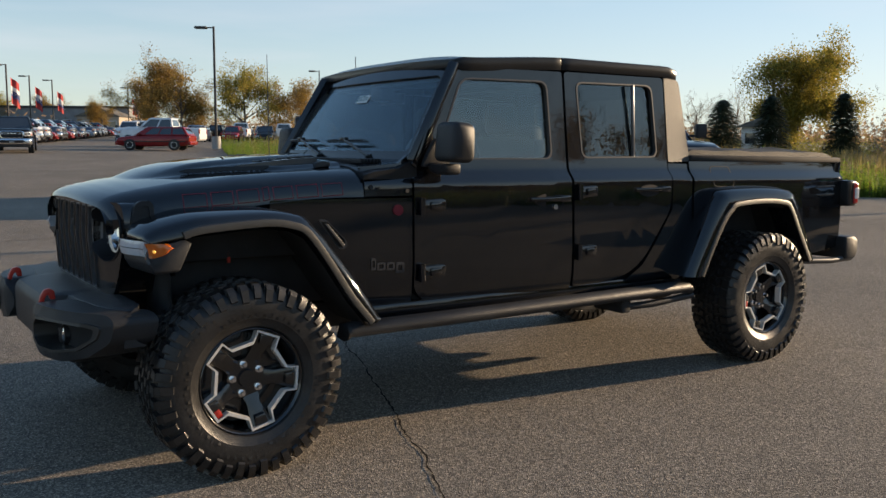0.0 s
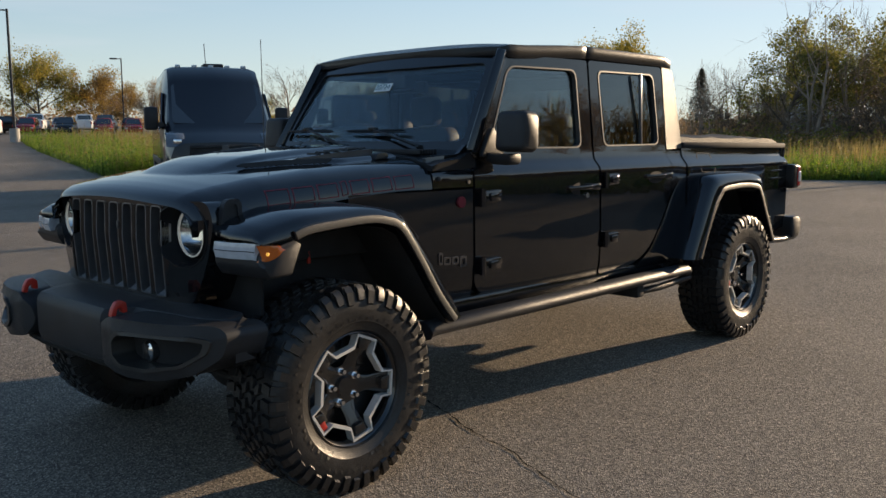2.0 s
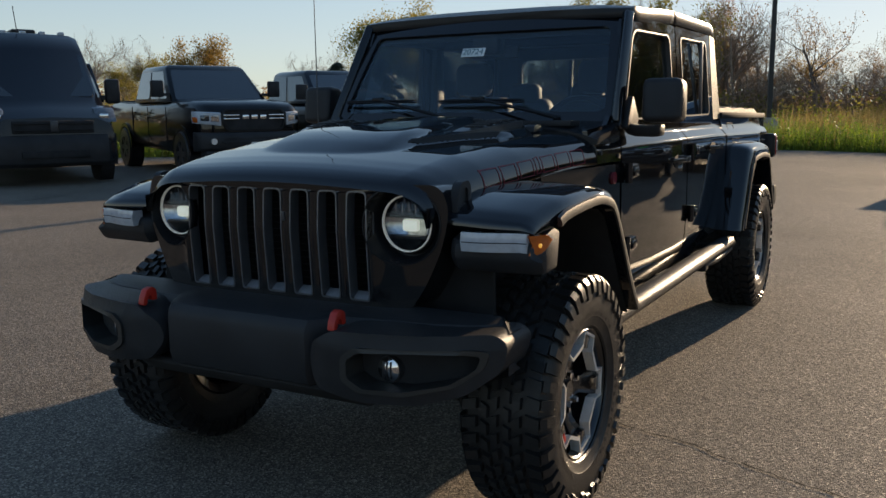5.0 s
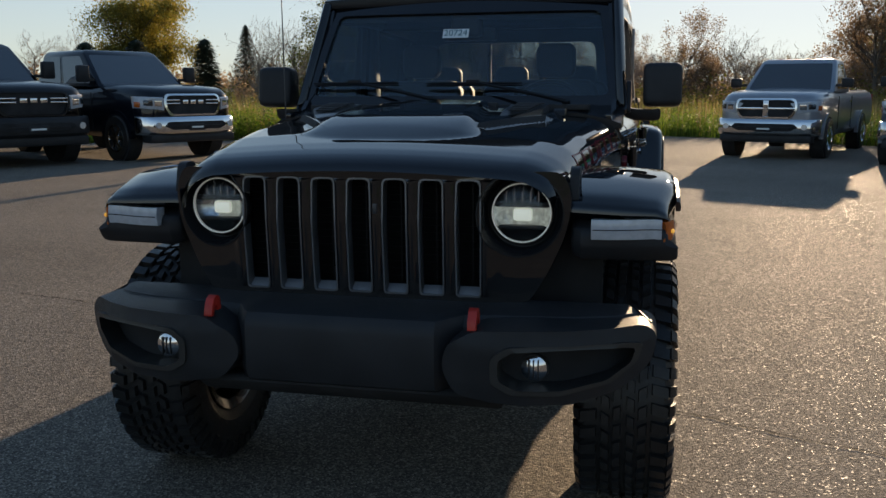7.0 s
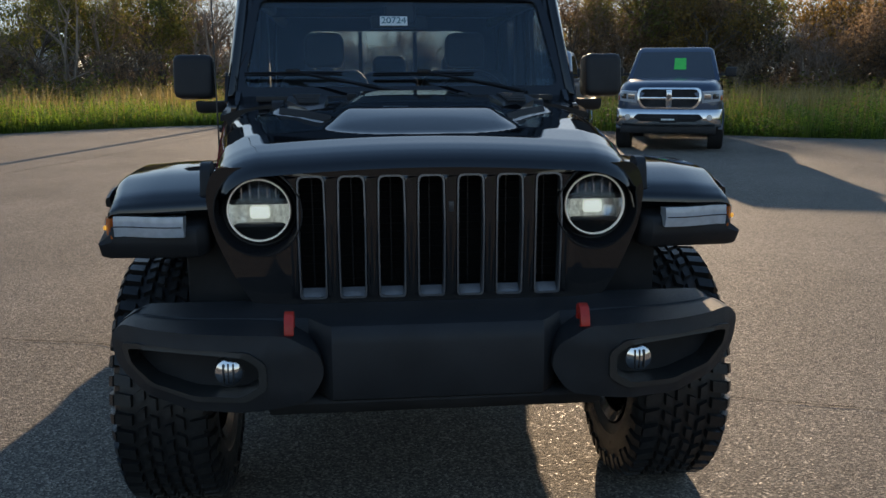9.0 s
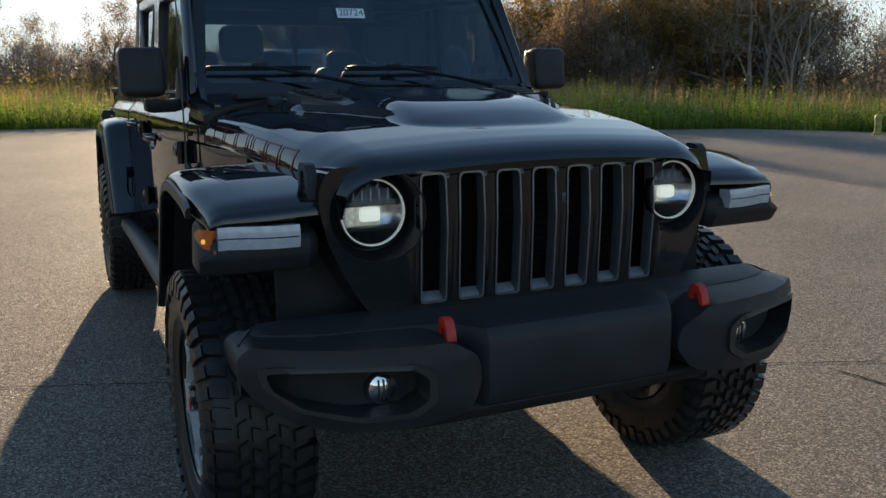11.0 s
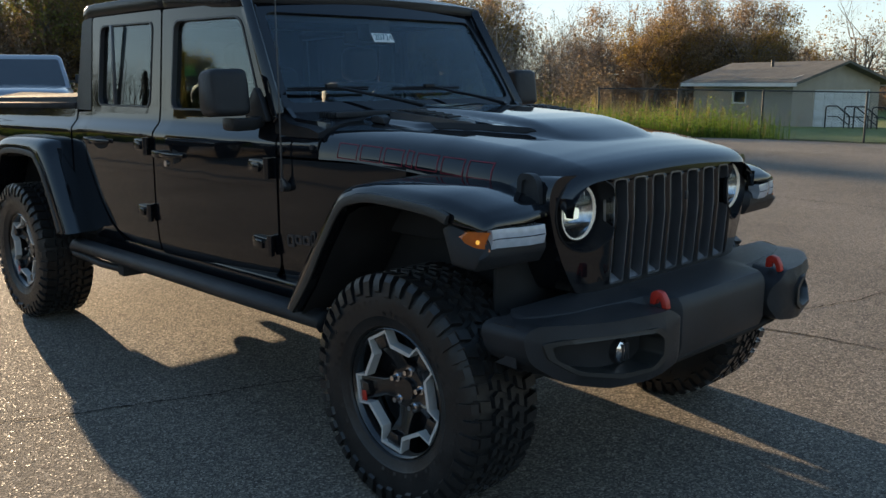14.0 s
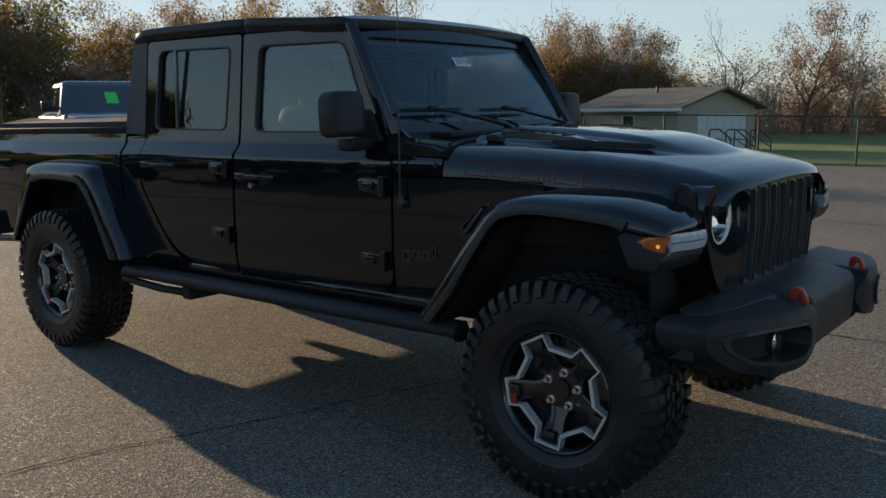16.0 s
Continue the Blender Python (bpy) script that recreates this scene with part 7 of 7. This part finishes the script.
# ---- trees, brush and grass ----
YELLOWGREEN = leaf_material("yellow_green_leaves", (0.14, 0.15, 0.028), (0.40, 0.30, 0.055), 0.6)
ORANGE = leaf_material("orange_leaves", (0.15, 0.11, 0.03), (0.38, 0.23, 0.055), 0.6)
RUST = leaf_material("rust_brown_leaves", (0.18, 0.12, 0.075), (0.37, 0.25, 0.14), 0.6)
OLIVE = leaf_material("olive_leaves", (0.11, 0.12, 0.03), (0.26, 0.23, 0.05), 0.6)
NEEDLES = leaf_material("dark_conifer_needles", (0.012, 0.022, 0.010), (0.03, 0.045, 0.018), 0.15)
TWIG = material("pale_twigs", (0.25, 0.195, 0.15), 0.9, vary=0.2, vscale=2, island=0.3)


def branch(bm, p, d, length, r, level, rnd, tips, spread):
    n = (4, 3, 2, 2, 1, 1)[level]
    path, rad = [p.copy()], [r]
    q, dd = p.copy(), d.copy()
    for k in range(n):
        dd = (dd + Vector((rnd.uniform(-1, 1), rnd.uniform(-1, 1), rnd.uniform(-0.3, 0.7))) * 0.16).normalized()
        q = q + dd * (length / n)
        path.append(q.copy())
        rad.append(r * (1 - 0.62 * (k + 1) / n))
    sides = 6 if level == 0 else (4 if level < 2 else (3 if level < 3 else 2))
    prev = None
    for k, (c, rr) in enumerate(zip(path, rad)):
        t = (path[min(k + 1, n)] - path[max(k - 1, 0)]).normalized()
        u = t.cross(Vector((0.31, 0.17, 0.93))).normalized()
        v = t.cross(u)
        ring = [bm.verts.new(c + rr * (u * math.cos(2 * math.pi * i / sides) + v * math.sin(2 * math.pi * i / sides))) for i in range(sides)]
        if prev:
            for i in range(sides if sides > 2 else 1):
                bm.faces.new((prev[i], prev[(i + 1) % sides], ring[(i + 1) % sides], ring[i]))
        prev = ring
    if level >= 2:
        tips.extend(path[1:])
    if level >= spread["levels"]:
        return
    kids = spread["kids"][level]
    for k in range(kids):
        f = spread["from"] + (1 - spread["from"]) * (k + rnd.random()) / kids
        i = min(int(f * n), n - 1)
        base = path[i].lerp(path[i + 1], f * n - i)
        axis = (path[i + 1] - path[i]).normalized()
        side = axis.cross(Vector((rnd.uniform(-1, 1), rnd.uniform(-1, 1), rnd.uniform(-1, 1)))).normalized()
        ang = radians(rnd.uniform(*spread["angle"]))
        nd = (axis * math.cos(ang) + side * math.sin(ang)).normalized()
        branch(bm, base, nd, length * rnd.uniform(*spread["ratio"]), max(0.013, rad[i] * 0.55), level + 1, rnd, tips, spread)


def leaves(points, n, size, reach, rnd):
    """Many small bent leaves scattered round the twig ends."""
    bm = bmesh.new()
    for _ in range(n):
        c = rnd.choice(points) + Vector((rnd.gauss(0, reach), rnd.gauss(0, reach), rnd.gauss(0, reach)))
        a = Vector((rnd.uniform(-1, 1), rnd.uniform(-1, 1), rnd.uniform(-1, 1))).normalized()
        b = a.cross(Vector((rnd.uniform(-1, 1), rnd.uniform(-1, 1), rnd.uniform(-1, 1)))).normalized()
        s = size * rnd.uniform(0.6, 1.4)
        bm.faces.new([bm.verts.new(c + a * s), bm.verts.new(c + b * s * 0.9 - a * s * 0.4), bm.verts.new(c - b * s * 0.8 - a * s * 0.5)])
    return bm


def tree(m, h, seed, label, leaf=None, nleaf=0, size=0.16, levels=4, category="tree", group="", multi=1, low=0.30, reach=0.021):
    rnd = random.Random(seed)
    t = thing("tree", label, category, group, m)
    bm, tips = bmesh.new(), []
    sp = {"levels": levels, "kids": [10, 5, 4, 4, 2, 1] if multi == 1 else [5, 4, 3, 3, 2, 1], "from": low if multi == 1 else 0.15, "angle": (30, 66), "ratio": (0.42, 0.68)}
    for k in range(multi):
        lean = Vector((rnd.uniform(-0.3, 0.3), rnd.uniform(-0.3, 0.3), 1)).normalized() if multi > 1 else Vector((0, 0, 1))
        branch(bm, Vector((rnd.uniform(-0.3, 0.3) * (multi > 1), rnd.uniform(-0.3, 0.3) * (multi > 1), -0.15)), lean, h * 0.53, h * 0.017 / multi ** 0.5, 0, rnd, tips, sp)
    part("trunk", bm, BARK if leaf else TWIG, t, smooth=False)
    if nleaf:
        part("crown", leaves(tips, int(nleaf * 1.9), size * 0.45, h * reach, rnd), leaf, t, smooth=False)
    return t


def conifer(m, h, seed, label, wide=0.22, taper=0.75):
    rnd = random.Random(seed)
    t = thing("conifer", label, "tree", "", m)
    part("trunk", cyl((0, 0, -0.1), (0, 0, h * 0.95), h * 0.016, 0.01, 8), BARK, t)
    bm = bmesh.new()
    for k in range(5200):
        z = h * (0.04 + 0.96 * rnd.random() ** 1.3)
        r = h * wide * (1 - z / h) ** taper * rnd.uniform(0.25, 1.05) + 0.03
        a = rnd.uniform(0, 6.283)
        c = Vector((r * math.cos(a), r * math.sin(a), z - 0.12 * r))
        o = Vector((math.cos(a), math.sin(a), -0.35)) * rnd.uniform(0.12, 0.28)
        w = Vector((-math.sin(a), math.cos(a), rnd.uniform(-0.4, 0.4))) * rnd.uniform(0.05, 0.11)
        bm.faces.new([bm.verts.new(c - o * 0.5 - w * 0.6), bm.verts.new(c + o), bm.verts.new(c - o * 0.5 + w)])
    part("crown", bm, NEEDLES, t, smooth=False)
    return t


seen0 = lambda az, r: placed(r * math.cos(radians(az)) - 1.34, r * math.sin(radians(az)) - 4.2, 0)
far = lambda az, r: placed(r * math.cos(radians(az)) - 1.5, r * math.sin(radians(az)), 0)
oaks = [tree(seen0(71.9, 108), 10.6, 1, "broad tree in rust-orange autumn leaf", ORANGE, 11000, 0.19, reach=0.034),
        tree(seen0(67.9, 110), 10.6, 2, "tree in thin yellow-green autumn leaf", YELLOWGREEN, 9000, 0.19, reach=0.034),
        tree(seen0(65.0, 112), 9.0, 3, "small tree in orange leaf", ORANGE, 6000, 0.19, reach=0.034)]
big = tree(far(31.6, 93), 12.0, 4, "large yellow-green tree beyond the field", YELLOWGREEN, 36000, 0.22, low=0.10, reach=0.044)
rusty = tree(far(-14.0, 58), 10.0, 5, "tree in thin rust-brown leaf at the wood's edge", RUST, 4500, 0.16)
goldy = tree(far(-22.0, 56), 9.0, 6, "tree in orange-gold leaf at the wood's edge", ORANGE, 3500, 0.16)
olivy = tree(far(14.0, 60), 9.5, 7, "tree in olive-yellow leaf at the wood's edge", OLIVE, 5000, 0.18)
bares = [tree(far(-30.0, 70), 8.5, 21, "leafless grey tree at the wood's edge", None, 0, levels=4), tree(far(-35.0, 72), 9.0, 22, "leafless grey tree with many stems", None, 0, levels=4, multi=3), tree(far(9.0, 60), 11.0, 23, "tall leafless grey tree with two stems", None, 0, levels=4, multi=2), tree(far(4.0, 60), 10.0, 24, "brown tree with the last dry leaves", RUST, 1500, 0.11, levels=4, multi=2)]
for x, y, h, wide in ((47.4, 33.9, 3.9, 0.40), (49.3, 31.5, 4.2, 0.34), (51.6, 27.9, 4.4, 0.28)):
    conifer(placed(x, y, 0), h, 31 + int(x), "dark rounded conifer beyond the field", wide, 0.42)
conifer(far(25.2, 88), 7.0, 34, "dark spruce at the wood's edge", 0.27)
for b_ in bares:
    tagged(b_, group="wood")

rnd = random.Random(77)
bushes = [tree(far(-2.0, 57), 5.0, 41, "many-stemmed bare brown shrub of the wood", None, 0, levels=4, multi=3), tree(far(-8.0, 58), 4.4, 42, "bare shrub with a few last rusty leaves", RUST, 600, 0.10, levels=4, multi=3)]
wood = bares * 4 + [rusty, rusty, goldy]
leafy = [rusty, goldy, goldy]
for k in range(206):
    az = 21 - 108 * k / 103 + rnd.uniform(-0.8, 0.8) if k < 104 else (rnd.uniform(-62, -18) if k < 140 else (rnd.uniform(7, 19) if k < 150 else (rnd.uniform(-56, -28) if k < 160 else rnd.uniform(-64, -36))))
    r = rnd.choice((60, 66, 72, 80)) + rnd.uniform(-3, 3)
    sc = rnd.uniform(0.78, 1.12)
    if -13 < az < 6 or az > 19.5:
        sc *= 0.62
    elif az < -13:
        sc *= 1.16
    if az < -50:
        r, sc = r + 34, sc * 1.10
    if az > 12.5:
        src = rnd.choice((olivy, bares[0], bares[1], rusty, bares[2], bares[3]))
    elif -25 < az < -17 and rnd.random() < 0.4:
        src = olivy
    else:
        src = rnd.choice(wood if az > -13 or az < -44 or rnd.random() < 0.5 else leafy)
    o = copy_thing(src, far(az, r) @ Matrix.Rotation(rnd.uniform(0, 6.28), 4, "Z"))
    o.scale = (sc, sc, sc * rnd.uniform(0.9, 1.1))
for k in range(130):
    az = 24 - 78 * k / 129 + rnd.uniform(-0.6, 0.6) if k < 100 else rnd.uniform(-96, -50)
    r = rnd.uniform(55, 72) if k < 100 else rnd.uniform(103, 116)
    o = copy_thing(rnd.choice(bushes), far(az, r) @ Matrix.Rotation(rnd.uniform(0, 6.28), 4, "Z"))
    sc = rnd.uniform(0.7, 1.15) * (1.0 if az > -13 else (1.35 if k < 100 else 1.7))
    o.scale = (sc * 1.15, sc * 1.15, sc)
for az, r, src, sc in ((76, 150, oaks[0], 0.6), (73.6, 118, oaks[0], 0.85), (70.8, 124, oaks[2], 0.9), (59, 125, oaks[2], 0.9), (51.5, 70, bares[0], 0.85), (46.5, 80, oaks[1], 0.55), (48.2, 88, oaks[1], 0.5), (54, 130, oaks[1], 0.6), (85, 190, oaks[0], 1.0), (82, 220, oaks[1], 1.0), (79, 230, oaks[2], 1.2), (76, 240, bares[1], 1.2), (37.6, 92, bares[0], 0.85), (35.0, 93, bares[1], 0.85), (35.4, 96, bares[2], 0.75), (63.5, 128, rusty, 0.8), (62, 132, oaks[2], 0.9), (60.6, 126, rusty, 0.75), (59.2, 134, bares[1], 0.9), (57.6, 128, rusty, 0.7), (56, 136, oaks[0], 0.7), (24.6, 66, bares[0], 0.85), (23.2, 68, bares[1], 0.9), (22.2, 64, bares[0], 0.9), (43.5, 70, oaks[2], 0.8), (46.5, 80, bares[0], 0.9), (19.6, 60.5, olivy, 1.0), (50.0, 85, bares[0], 1.0), (50.8, 86, bares[2], 0.7)):
    o = copy_thing(src, far(az, r) @ Matrix.Rotation(az, 4, "Z"))
    o.scale = (sc, sc, sc)


def brush(az0, az1, r0, r1, h, n, size, seed, twigs):
    """Undergrowth: upright twigs and ragged leaf clumps."""
    rnd = random.Random(seed)
    bm = bmesh.new()
    for _ in range(n):
        az, r = radians(rnd.uniform(az0, az1)), rnd.uniform(r0, r1)
        x, y = r * math.cos(az) - 1.5, r * math.sin(az)
        clump = 0.55 + 0.45 * math.sin(az * 61 + 3 * math.sin(az * 17)) * math.sin(r * 0.7 + az * 30)
        hh = h * max(0.15, clump) * rnd.uniform(0.5, 1.15)
        z = gz(x, y) - 0.1
        if twigs:
            lean = Vector((rnd.uniform(-0.3, 0.3), rnd.uniform(-0.3, 0.3), 1)) * hh * 1.25
            w = Vector((rnd.uniform(-1, 1), rnd.uniform(-1, 1), 0)).normalized() * rnd.uniform(0.012, 0.03)
            p = Vector((x, y, z))
            bm.faces.new([bm.verts.new(p - w), bm.verts.new(p + w), bm.verts.new(p + lean)])
        else:
            c = Vector((x, y, z + hh * rnd.random()))
            a = Vector((rnd.uniform(-1, 1), rnd.uniform(-1, 1), rnd.uniform(-0.6, 0.6))).normalized() * size * rnd.uniform(0.5, 1.3)
            b = Vector((rnd.uniform(-1, 1), rnd.uniform(-1, 1), rnd.uniform(-1, 1))).normalized() * size * 0.6
            bm.faces.new([bm.verts.new(c - a), bm.verts.new(c + b), bm.verts.new(c + a), bm.verts.new(c - b)])
    return bm


solid("undergrowth", brush(-14, 26, 56, 84, 3.4, 42000, 0.10, 1, False), RUST, "rust-brown tangled undergrowth of the wood", "undergrowth", kind="stuff", smooth=False)
solid("undergrowth", brush(-54, -13, 58, 86, 7.8, 60000, 0.12, 2, False), RUST, "rust-brown thicket of the wood", "undergrowth", kind="stuff", smooth=False)
solid("undergrowth", brush(-95, -50, 98, 126, 11.5, 60000, 0.19, 5, False), RUST, "brown tangled undergrowth behind the garage", "undergrowth", kind="stuff", smooth=False)
solid("undergrowth", brush(-50, 24, 50, 60, 2.6, 30000, 0.12, 7, False), OLIVE, "olive scrub at the wood's foot", "undergrowth", kind="stuff", smooth=False)
solid("undergrowth", brush(22, 58, 80, 100, 2.4, 20000, 0.12, 3, False), OLIVE, "low olive scrub beyond the field", "undergrowth", kind="stuff", smooth=False)
solid("undergrowth", brush(-95, 95, 200, 300, 7.0, 52000, 0.6, 4, False), RUST, "distant brown wood", "undergrowth", kind="stuff", smooth=False)

LOT_RIM = [(9.3, -20.3), (11.5, -18.3), (13, -16.6), (14.4, -12.5), (15.8, -9.2), (18.6, -6.0), (22.3, -2.4), (23.8, 1), (24.0, 3.6), (23.3, 6.0), (21.8, 7.9), (20.2, 9.3), (19.0, 10.3), (17, 13.4), (15, 16.5), (11.6, 21.1), (10.6, 22.4), (12.9, 30), (15.6, 39.5), (18.6, 48.5), (21.8, 57.5)]


def grass(n, depth, hmin, hmax, w, seed, power=1.6, start=0.0):
    """Blades along the lot's rim and over the field behind it."""
    rnd = random.Random(seed)
    rim = LOT_RIM
    bm = bmesh.new()
    for _ in range(n):
        i = rnd.randrange(len(rim) - 1)
        t = rnd.random()
        (x0, y0), (x1, y1) = rim[i], rim[i + 1]
        d = Vector((x1 - x0, y1 - y0, 0)).normalized()
        nrm = Vector((d.y, -d.x, 0))
        off = start + depth * rnd.random() ** power
        p = Vector((x0 + (x1 - x0) * t, y0 + (y1 - y0) * t, 0)) + nrm * off + d * rnd.uniform(-1, 1) * min(off, 2.0)
        p.z = gz(p.x, p.y) - 0.06
        tuft = 0.62 + 0.38 * math.sin(p.x * 1.9 + math.sin(p.y * 1.3) * 2) * math.sin(p.y * 1.6 + 1)
        h = rnd.uniform(hmin, hmax) * (0.35 + 0.75 * tuft) * (0.45 + 0.55 * smooth01(off / 1.6))
        side = Vector((rnd.uniform(-1, 1), rnd.uniform(-1, 1), 0)).normalized()
        lean = side.cross(Vector((0, 0, 1))) * h * rnd.uniform(-0.35, 0.35)
        ww = w * rnd.uniform(0.6, 1.4)
        a, b = bm.verts.new(p - side * ww), bm.verts.new(p + side * ww)
        c, e = bm.verts.new(p + side * ww * 0.7 + lean * 0.4 + Vector((0, 0, h * 0.6))), bm.verts.new(p - side * ww * 0.7 + lean * 0.4 + Vector((0, 0, h * 0.6)))
        f = bm.verts.new(p + lean + Vector((0, 0, h)))
        bm.faces.new((a, b, c, e))
        bm.faces.new((e, c, f))
    return bm


GRASSGREEN = leaf_material("green_grass", (0.06, 0.11, 0.015), (0.21, 0.29, 0.04), 0.6)
DRYGRASS = leaf_material("dry_yellow_weeds", (0.20, 0.15, 0.05), (0.40, 0.30, 0.11), 0.45)
solid("field_grass", grass(50000, 9.0, 0.35, 0.95, 0.012, 3), GRASSGREEN, "tall green grass along the lot edge", "grass", kind="stuff", smooth=False)
solid("field_weeds", grass(46000, 28.0, 0.7, 1.4, 0.016, 4, 0.9, 3.0), DRYGRASS, "dry yellow weeds across the field", "weeds", kind="stuff", smooth=False)



def weeds(n, depth, hmin, hmax, seed, start=0.3):
    """Leafy weeds: a thin stem with small leaves and a ragged head."""
    rnd = random.Random(seed)
    rim = LOT_RIM
    bm = bmesh.new()
    for _ in range(n):
        i = rnd.randrange(len(rim) - 1)
        t = rnd.random()
        (x0, y0), (x1, y1) = rim[i], rim[i + 1]
        d = Vector((x1 - x0, y1 - y0, 0)).normalized()
        off = start + depth * rnd.random() ** 1.3
        p = Vector((x0 + (x1 - x0) * t, y0 + (y1 - y0) * t, 0)) + Vector((d.y, -d.x, 0)) * off + d * rnd.uniform(-1, 1) * min(off, 2.0)
        p.z = gz(p.x, p.y) - 0.06
        patch = 0.5 + 0.5 * math.sin(p.x * 0.8 + 1.7 * math.sin(p.y * 0.5)) * math.sin(p.y * 0.9)
        h = rnd.uniform(hmin, hmax) * (0.42 + 0.8 * patch)
        tip = p + Vector((rnd.uniform(-0.15, 0.15), rnd.uniform(-0.15, 0.15), h))
        w = Vector((rnd.uniform(-1, 1), rnd.uniform(-1, 1), 0)).normalized() * 0.008
        bm.faces.new([bm.verts.new(p - w), bm.verts.new(p + w), bm.verts.new(tip)])
        for k in range(9):
            f = 0.18 + 0.82 * (k + rnd.random()) / 9
            c = p.lerp(tip, f)
            a = Vector((rnd.uniform(-1, 1), rnd.uniform(-1, 1), rnd.uniform(-0.3, 0.5))).normalized() * rnd.uniform(0.06, 0.16) * (1.15 - 0.6 * f)
            b = a.cross(Vector((0, 0, 1))).normalized() * a.length * 0.28
            bm.faces.new([bm.verts.new(c), bm.verts.new(c + a * 0.5 + b), bm.verts.new(c + a), bm.verts.new(c + a * 0.5 - b)])
    return bm


WEEDGREEN = leaf_material("green_weed_leaves", (0.05, 0.11, 0.012), (0.29, 0.40, 0.04), 0.6)
GOLDENROD = leaf_material("faded_goldenrod", (0.20, 0.15, 0.04), (0.42, 0.30, 0.08), 0.45)
solid("edge_weeds", weeds(2600, 5.5, 0.55, 1.30, 12, 0.1), DRYGRASS, "dry brown weed stalks among the green", "weeds", kind="stuff", smooth=False)
solid("edge_weeds", weeds(11500, 4.5, 0.45, 1.2, 8, 0.0), WEEDGREEN, "leafy green weeds crowding the lot edge", "weeds", kind="stuff", smooth=False)
solid("edge_weeds", weeds(4200, 20.0, 0.8, 1.5, 9, 1.2), GOLDENROD, "faded yellow goldenrod heads in the field", "weeds", kind="stuff", smooth=False)

# marker by the lot edge
HYDRANT = material("faded_yellow_paint", (0.30, 0.27, 0.06), 0.6, vary=0.3, vscale=8, grain=0.2, gscale=60)
hydrant = thing("fire_hydrant", "small faded yellow hydrant at the lot edge", "hydrant", m=placed(11.4, -15.6, 30))
bm = cyl((0, 0, 0), (0, 0, 0.05), 0.12, seg=18, bev=0.008)
cyl((0, 0, 0.05), (0, 0, 0.34), 0.075, 0.07, 18, bm=bm)
cyl((0, 0, 0.34), (0, 0, 0.37), 0.095, seg=18, bm=bm, bev=0.006)
part("barrel", bm, HYDRANT, hydrant)
part("bonnet", loft([[(r * math.cos(2 * math.pi * k / 18), r * math.sin(2 * math.pi * k / 18), z) for k in range(18)] for r, z in ((0.085, 0.37), (0.078, 0.41), (0.055, 0.445), (0.022, 0.46), (0.022, 0.49))]), HYDRANT, hydrant)
for d in (-1, 1):
    part("nozzle_cap", cyl((0, d * 0.06, 0.25), (0, d * 0.125, 0.25), 0.04, seg=12, bev=0.006), HYDRANT, hydrant)
